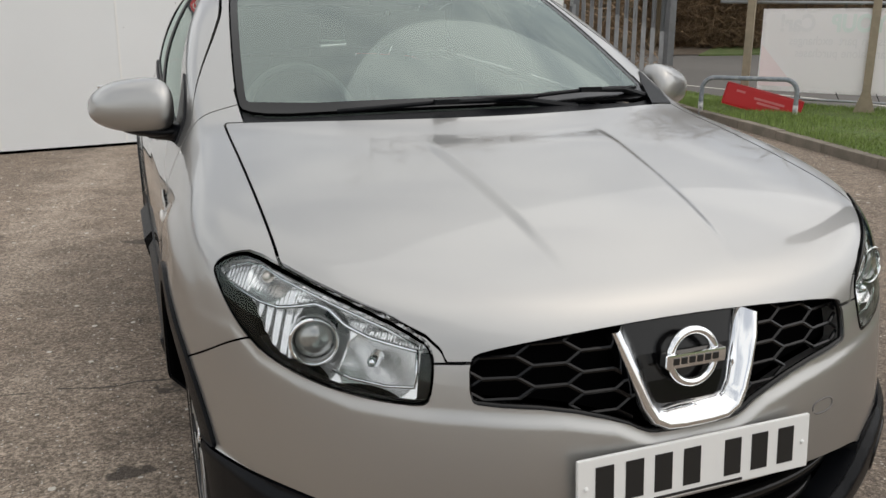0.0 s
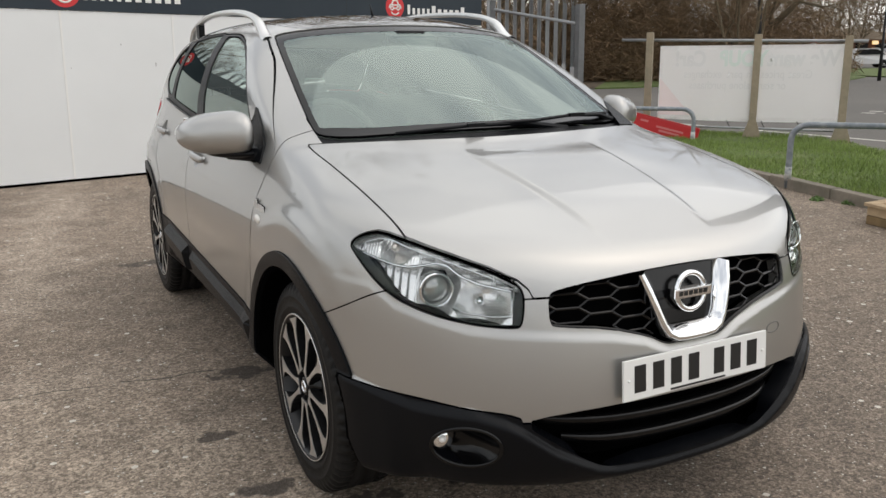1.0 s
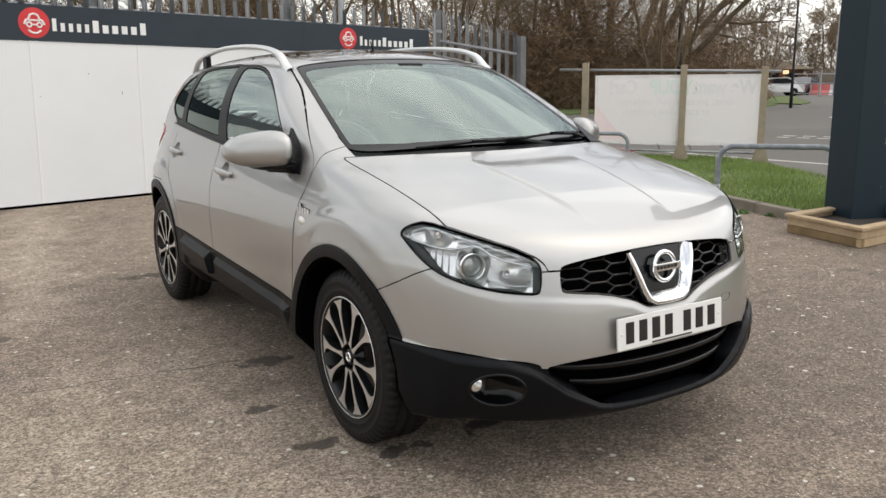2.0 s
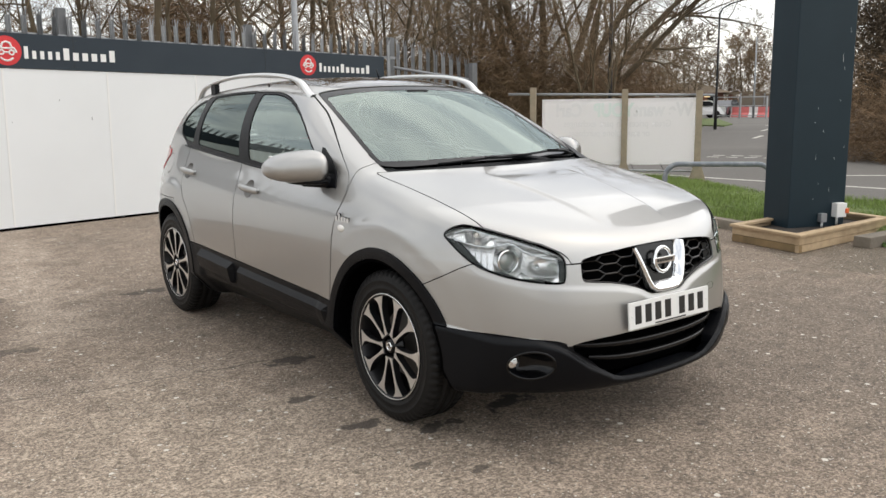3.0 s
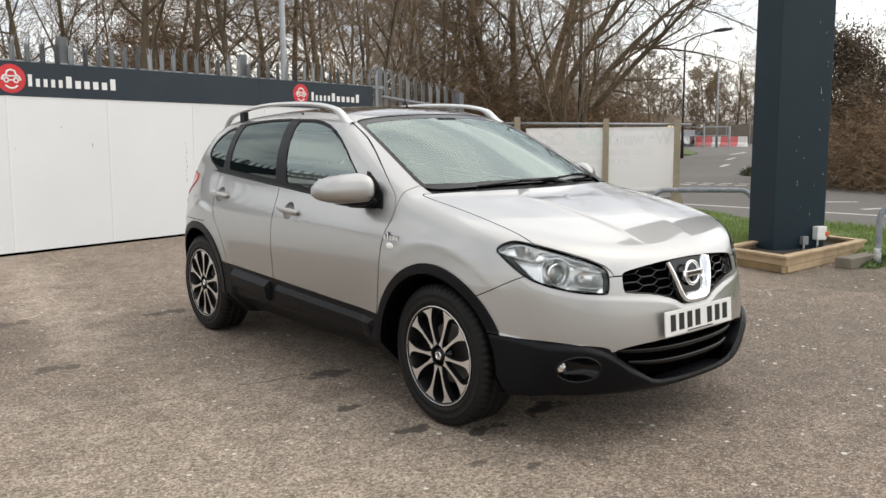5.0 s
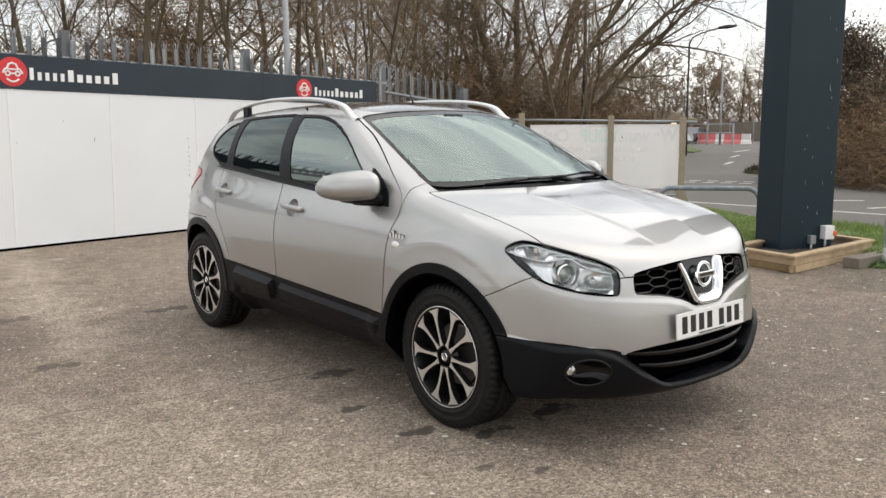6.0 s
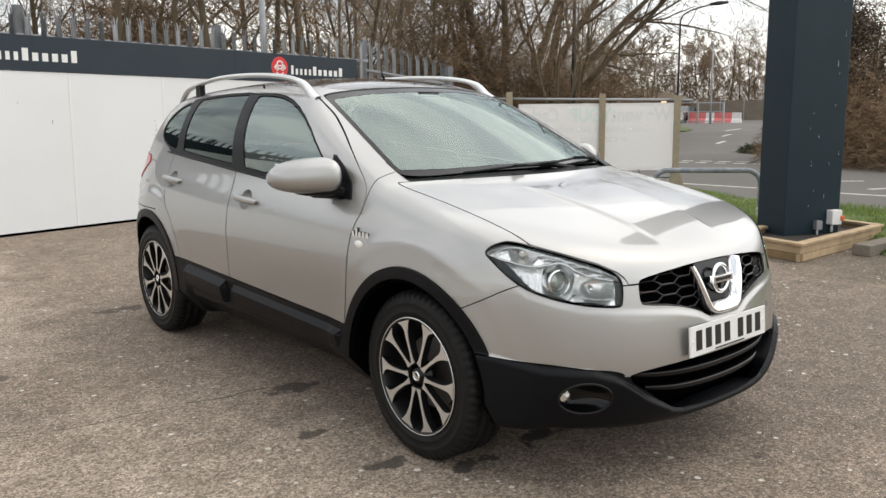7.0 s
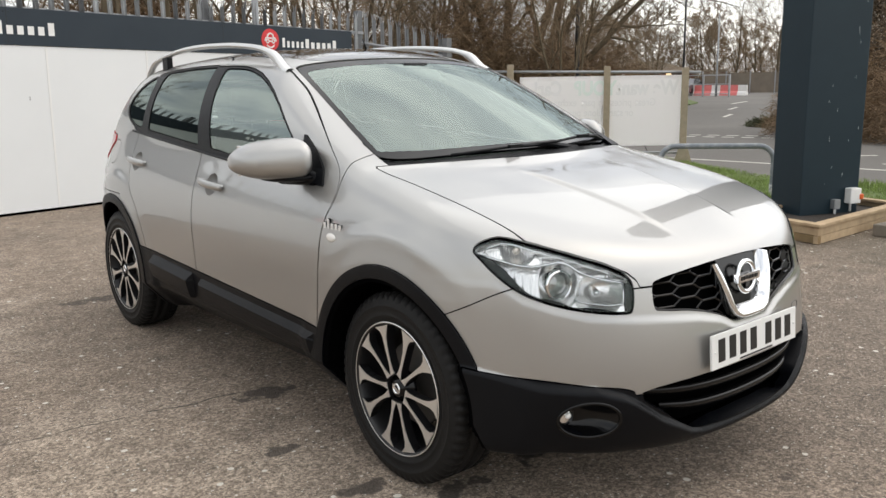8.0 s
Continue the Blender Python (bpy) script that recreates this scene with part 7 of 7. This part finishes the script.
def parked_car(at, turn, paint, label):
    thing = tagged(empty("parked_car", at), label, "car")
    m = Matrix.Translation(at) @ Matrix.Rotation(turn, 4, "Z") @ Matrix.Scale(0.86, 4)
    bm = bmesh.new()
    side = [(-2.1, .30), (-2.12, .62), (-1.95, .85), (-1.1, .95), (-.45, 1.42), (.9, 1.46), (1.55, 1.0), (2.0, .92), (2.1, .6), (2.05, .3)]
    rows = []
    for w, inset in ((-.86, .12), (-.88, .0), (.88, .0), (.86, .12)):
        rows.append([m @ Vector((x, w * (1.0 if z < 1.0 else .80), max(.3, z - (inset * .2 if z > 1 else 0)))) for x, z in side])
    ribbon(bm, rows)
    bm.faces.new([v for v in [bm.verts.new(p) for p in rows[0]]])
    bm.faces.new([v for v in [bm.verts.new(p) for p in rows[-1]]][::-1])
    part("car_body", fixed(bm), paint, thing)
    for sy in (-1, 1):
        bm = bmesh.new()
        vs = [bm.verts.new(m @ Vector((x, sy * (.885 if z < 1.02 else .735), z))) for x, z in ((-.95, .98), (-.42, 1.36), (.82, 1.38), (1.35, 1.0))]
        bm.faces.new(vs)
        bmesh.ops.solidify(bm, geom=list(bm.faces), thickness=.01)
        part("car_window", fixed(bm), GLOSS_BLACK, thing)
        for x in (-1.3, 1.3):
            bm = bmesh.new()
            revolve(bm, [(.05, -.1), (.2, -.1), (.31, -.08), (.31, .08), (.2, .1)], 20)
            bmesh.ops.transform(bm, matrix=m @ Matrix.Translation((x, sy * .8, .31)) @ Matrix.Rotation(math.pi / 2, 4, "Z"), verts=bm.verts)
            part("car_wheel", fixed(bm), RUBBER, thing, smooth=True)
    return thing


WHITE_CAR = material("white_car_paint", (0.75, 0.75, 0.74), 0.3, vary=0.03, coat=1.0)
DARK_CAR = material("dark_car_paint", (0.05, 0.052, 0.06), 0.3, vary=0.1, coat=1.0)
MAROON_CAR = material("maroon_car_paint", (0.10, 0.03, 0.03), 0.3, vary=0.1, coat=1.0)
parked_car(Vector((48.5, 34.2, .004)), radians(-38), WHITE_CAR, "small white hatchback parked beyond the road")
parked_car(Vector((53.0, 35.0, .004)), radians(15), DARK_CAR, "dark grey hatchback parked beyond the road")
parked_car(Vector((56.0, 37.0, .004)), radians(20), MAROON_CAR, "dark red car parked behind another car")

kiosk_at = Vector((64, 46.5, 0))
kiosk = tagged(empty("kiosk", kiosk_at), "low brick building with a brown hipped roof and yellow lamp", "building")
km = Matrix.Translation(kiosk_at) @ Matrix.Rotation(radians(-35), 4, "Z")
BRICK = material("dark_brick", (0.16, 0.075, 0.05), 0.9, vary=0.3, scale=12)
ROOF = material("brown_roof_tiles", (0.17, 0.13, 0.09), 0.9, vary=0.3, scale=6)
part("wall", boxed(-2.6, -2, 0, 2.6, 2, 1.95, 0, km), BRICK, kiosk)
bm = bmesh.new()
vs = [bm.verts.new(km @ Vector(p)) for p in ((-3.2, -2.6, 1.9), (3.2, -2.6, 1.9), (3.2, 2.6, 1.9), (-3.2, 2.6, 1.9), (-.8, 0, 2.85), (.8, 0, 2.85))]
for f in ((0, 1, 5, 4), (1, 2, 5), (2, 3, 4, 5), (3, 0, 4), (3, 2, 1, 0)):
    bm.faces.new([vs[k] for k in f])
part("roof", fixed(bm), ROOF, kiosk)
part("canopy", boxed(2.7, -2.4, 1.72, 6.4, 2.0, 1.92, 0, km), ROOF, kiosk, "flat dark canopy beside the building")
for x in (3.2, 4.7, 6.2):
    part("brick_column", boxed(x - .15, -2.2, 0, x + .15, -1.9, 1.75, 0, km), BRICK, kiosk)
for x in (-1.6, 0, 1.6):
    part("window", boxed(x - .5, -2.04, .8, x + .5, -1.98, 1.6, 0, km), GLOSS_BLACK, kiosk)
LAMP_GLOW = bpy.data.materials.new("warm_lamp")
LAMP_GLOW.use_nodes = True
LAMP_GLOW.node_tree.nodes["Principled BSDF"].inputs["Emission Color"].default_value = (1.0, 0.62, 0.16, 1)
LAMP_GLOW.node_tree.nodes["Principled BSDF"].inputs["Emission Strength"].default_value = 1.0
part("lit_sign", boxed(.7, -2.45, 1.5, 1.15, -2.3, 1.80, 0, km), LAMP_GLOW, kiosk, "yellow lit sign")

BAR_RED = material("barrier_red", (0.66, 0.17, 0.16), 0.5, vary=0.1, scale=3)
BAR_WHITE = material("barrier_white", (0.72, 0.70, 0.68), 0.5, vary=0.1, scale=3)
g0, g1 = Vector((52.3, 34.6, 0)), Vector((53.3, 28.9, 0))
dg = (g1 - g0)
turn = math.atan2(dg.y, dg.x)
k = 0
pos = 0.0
while k < 7:
    m = Matrix.Translation(g0 + dg.normalized() * pos) @ Matrix.Rotation(turn, 4, "Z")
    bm = bmesh.new()
    prism(bm, [(-.28, 0), (.28, 0), (.2, .2), (.09, .32), (.07, .74), (-.07, .74), (-.09, .32), (-.2, .2)], .63, m @ Matrix.Rotation(math.pi / 2, 4, "X") @ Matrix.Rotation(-math.pi / 2, 4, "Y"))
    tagged(part("road_barrier", fixed(bm), BAR_RED if k % 3 else BAR_WHITE), ("red" if k % 3 else "white") + " plastic road barrier block in a row", "barrier", group="row of road barriers")
    pos += 0.65
    k += 1
mesh_fence = tagged(empty("site_fence", g0), "grey steel site fence panels in front of road barriers", "fence")
f0, f1 = Vector((47.6, 32.2, 0)), Vector((49.2, 29.2, 0))
df = f1 - f0
for q in range(3):
    p = f0 + df * q / 2
    part("fence_post", boxed(-.06, -.06, 0, .05, .05, 1.5, 0, Matrix.Translation(p)), GALV, mesh_fence)
for z in (.2, .85, 1.45):
    bm = bmesh.new()
    tube(bm, [f0 + Vector((0, 0, z)), f1 + Vector((0, 0, z))], .03, 5)
    part("fence_rail", fixed(bm), GALV, mesh_fence)
LAMP_BLACK = material("lamp_post_black", (0.02, 0.02, 0.022), 0.5, vary=0.2, scale=6)


def lamp_post(at, high, arm, mat, label, r=.07):
    thing = tagged(empty("lamp_post", at), label, "lamp post")
    bm = bmesh.new()
    pts = [at, at + Vector((0, 0, high * .3)), at + Vector((0, 0, high * .92))]
    right = Vector((.770, -.638, 0))
    if arm:
        pts += [at + Vector((0, 0, high * .965)) + right * .12, at + Vector((0, 0, high)) + right * .45, at + Vector((0, 0, high + .25)) + right * arm]
    tube(bm, pts, [r * 1.5, r, r * .8] + [r * .7] * (len(pts) - 3), 10)
    part("pole", fixed(bm), mat, thing, smooth=True)
    if arm:
        bm = bmesh.new()
        e = pts[-1]
        tube(bm, [e - right * .05, e + right * .35 + Vector((0, 0, .05)), e + right * .75 + Vector((0, 0, .09))], [.06, .10, .05], 10)
        part("lantern", fixed(bm), LAMP_BLACK, thing, smooth=True)
    return thing


lamp_post(spot(1206, 39), 5.5, 1.35, LAMP_BLACK, "slim black street lamp with a curved arm", .05)
lamp_post(spot(1026, 37), 13.0, 0, LAMP_BLACK, "tall black pole beyond the road", .085)
lamp_post(WALL_M @ Vector((14.0, 2.2, 0)), 7.0, 0, GALV, "grey steel pole behind the palisade fence", .055)
lamp_post(spot(1266, 60), 6.0, 0, GALV, "thin grey pole near the road barriers", .06)
speed = tagged(empty("speed_sign", (31.5, 24.3, 0)), "round white speed sign with a red rim and number", "road sign")
p = Vector((31.5, 24.3, 0))
face = Matrix.Translation(p + Vector((0, 0, 1.33))) @ Vector((-.75, -.66, 0)).to_track_quat("Z", "Y").to_matrix().to_4x4()
for rad, mat, off, nm in ((.29, BAR_RED, 0, "red_rim"), (.22, WHITE_PAINT, .012, "white_face")):
    bm = bmesh.new()
    prism(bm, [(rad * math.cos(a), rad * math.sin(a)) for a in (2 * math.pi * k / 28 for k in range(28))], .02, face @ Matrix.Translation((0, 0, off)))
    part(nm, fixed(bm), mat, speed)
cu = bpy.data.curves.new("digit", "FONT")
cu.body, cu.size, cu.align_x, cu.align_y = "5", .36, "CENTER", "CENTER"
tmp = new("digit_tmp", cu)
me = bpy.data.meshes.new_from_object(tmp)
bpy.data.objects.remove(tmp)
me.transform(face @ Matrix.Translation((0, 0, .016)))
link_mesh("digit", me, INK, speed, smooth=False)
bm = bmesh.new()
tube(bm, [p, p + Vector((.02, .02, 1.8))], .035, 8)
part("sign_pole", fixed(bm), GALV, speed, smooth=True)

# brown mesh hoarding, a warning post and a gate at the road's far end
HOARD = material("brown_mesh_fence", (0.17, 0.145, 0.115), 0.9, vary=0.3, scale=2, second=(0.24, 0.20, 0.15), second_scale=0.7, second_mix=0.6)
h0, h1 = Vector((56.5, 36.0, 0)), Vector((58.5, 29.0, 0))
dh = h1 - h0
hoard = tagged(empty("hoarding", h0), "brown weathered mesh hoarding behind road barriers", "fence")
hm = Matrix.Translation(h0) @ Matrix.Rotation(math.atan2(dh.y, dh.x), 4, "Z")
for k in range(4):
    w = dh.length / 4
    part("hoarding_panel", boxed(k * w + .03, -.02, .1, (k + 1) * w - .03, .02, 1.62, 0, hm), HOARD, hoard)
    part("hoarding_post", boxed(k * w - .04, -.05, 0, k * w + .04, .05, 1.75, 0, hm), GALV, hoard)
gate = tagged(empty("site_gate", h1), "dark grey-green steel gate with a white notice", "gate")
gm = Matrix.Translation(h1 + Vector((2.5, -.4, 0))) @ Matrix.Rotation(math.atan2(dh.y, dh.x), 4, "Z")
part("gate_leaf", boxed(0, -.03, .05, 2.6, .03, 1.5, 0, gm), material("gate_green", (0.05, 0.065, 0.066), 0.6, vary=0.2, scale=3), gate)
part("notice", boxed(.9, -.05, .62, 1.7, -.035, 1.05, 0, gm), BAR_WHITE, gate, "white notice board")
warning = tagged(empty("warning_post", (56.6, 29.2, 0)), "orange and white striped warning post", "road sign")
for k in range(5):
    bm = bmesh.new()
    tube(bm, [(56.6, 29.2, .26 * k), (56.6, 29.2, .26 * k + .26)], .16, 10)
    part("band", fixed(bm), BAR_RED if k % 2 else BAR_WHITE, warning, smooth=True)

WEED = leaf_material("weed_leaves", (0.115, 0.19, 0.055), 0.4)
for x, y, half, high, num in ((5.0, 2.72, .06, .03, 110), (5.09, 2.43, .07, .035, 130), (5.52, .72, .22, .10, 900), (5.75, .60, .25, .12, 1000), (5.25, .64, .10, .05, 260)):
    thicket("weeds", "small green weeds growing at the edge of the tarmac", [(x, y, half, high, num)], WEED, int(num), .05, .006, .6, category="weeds")
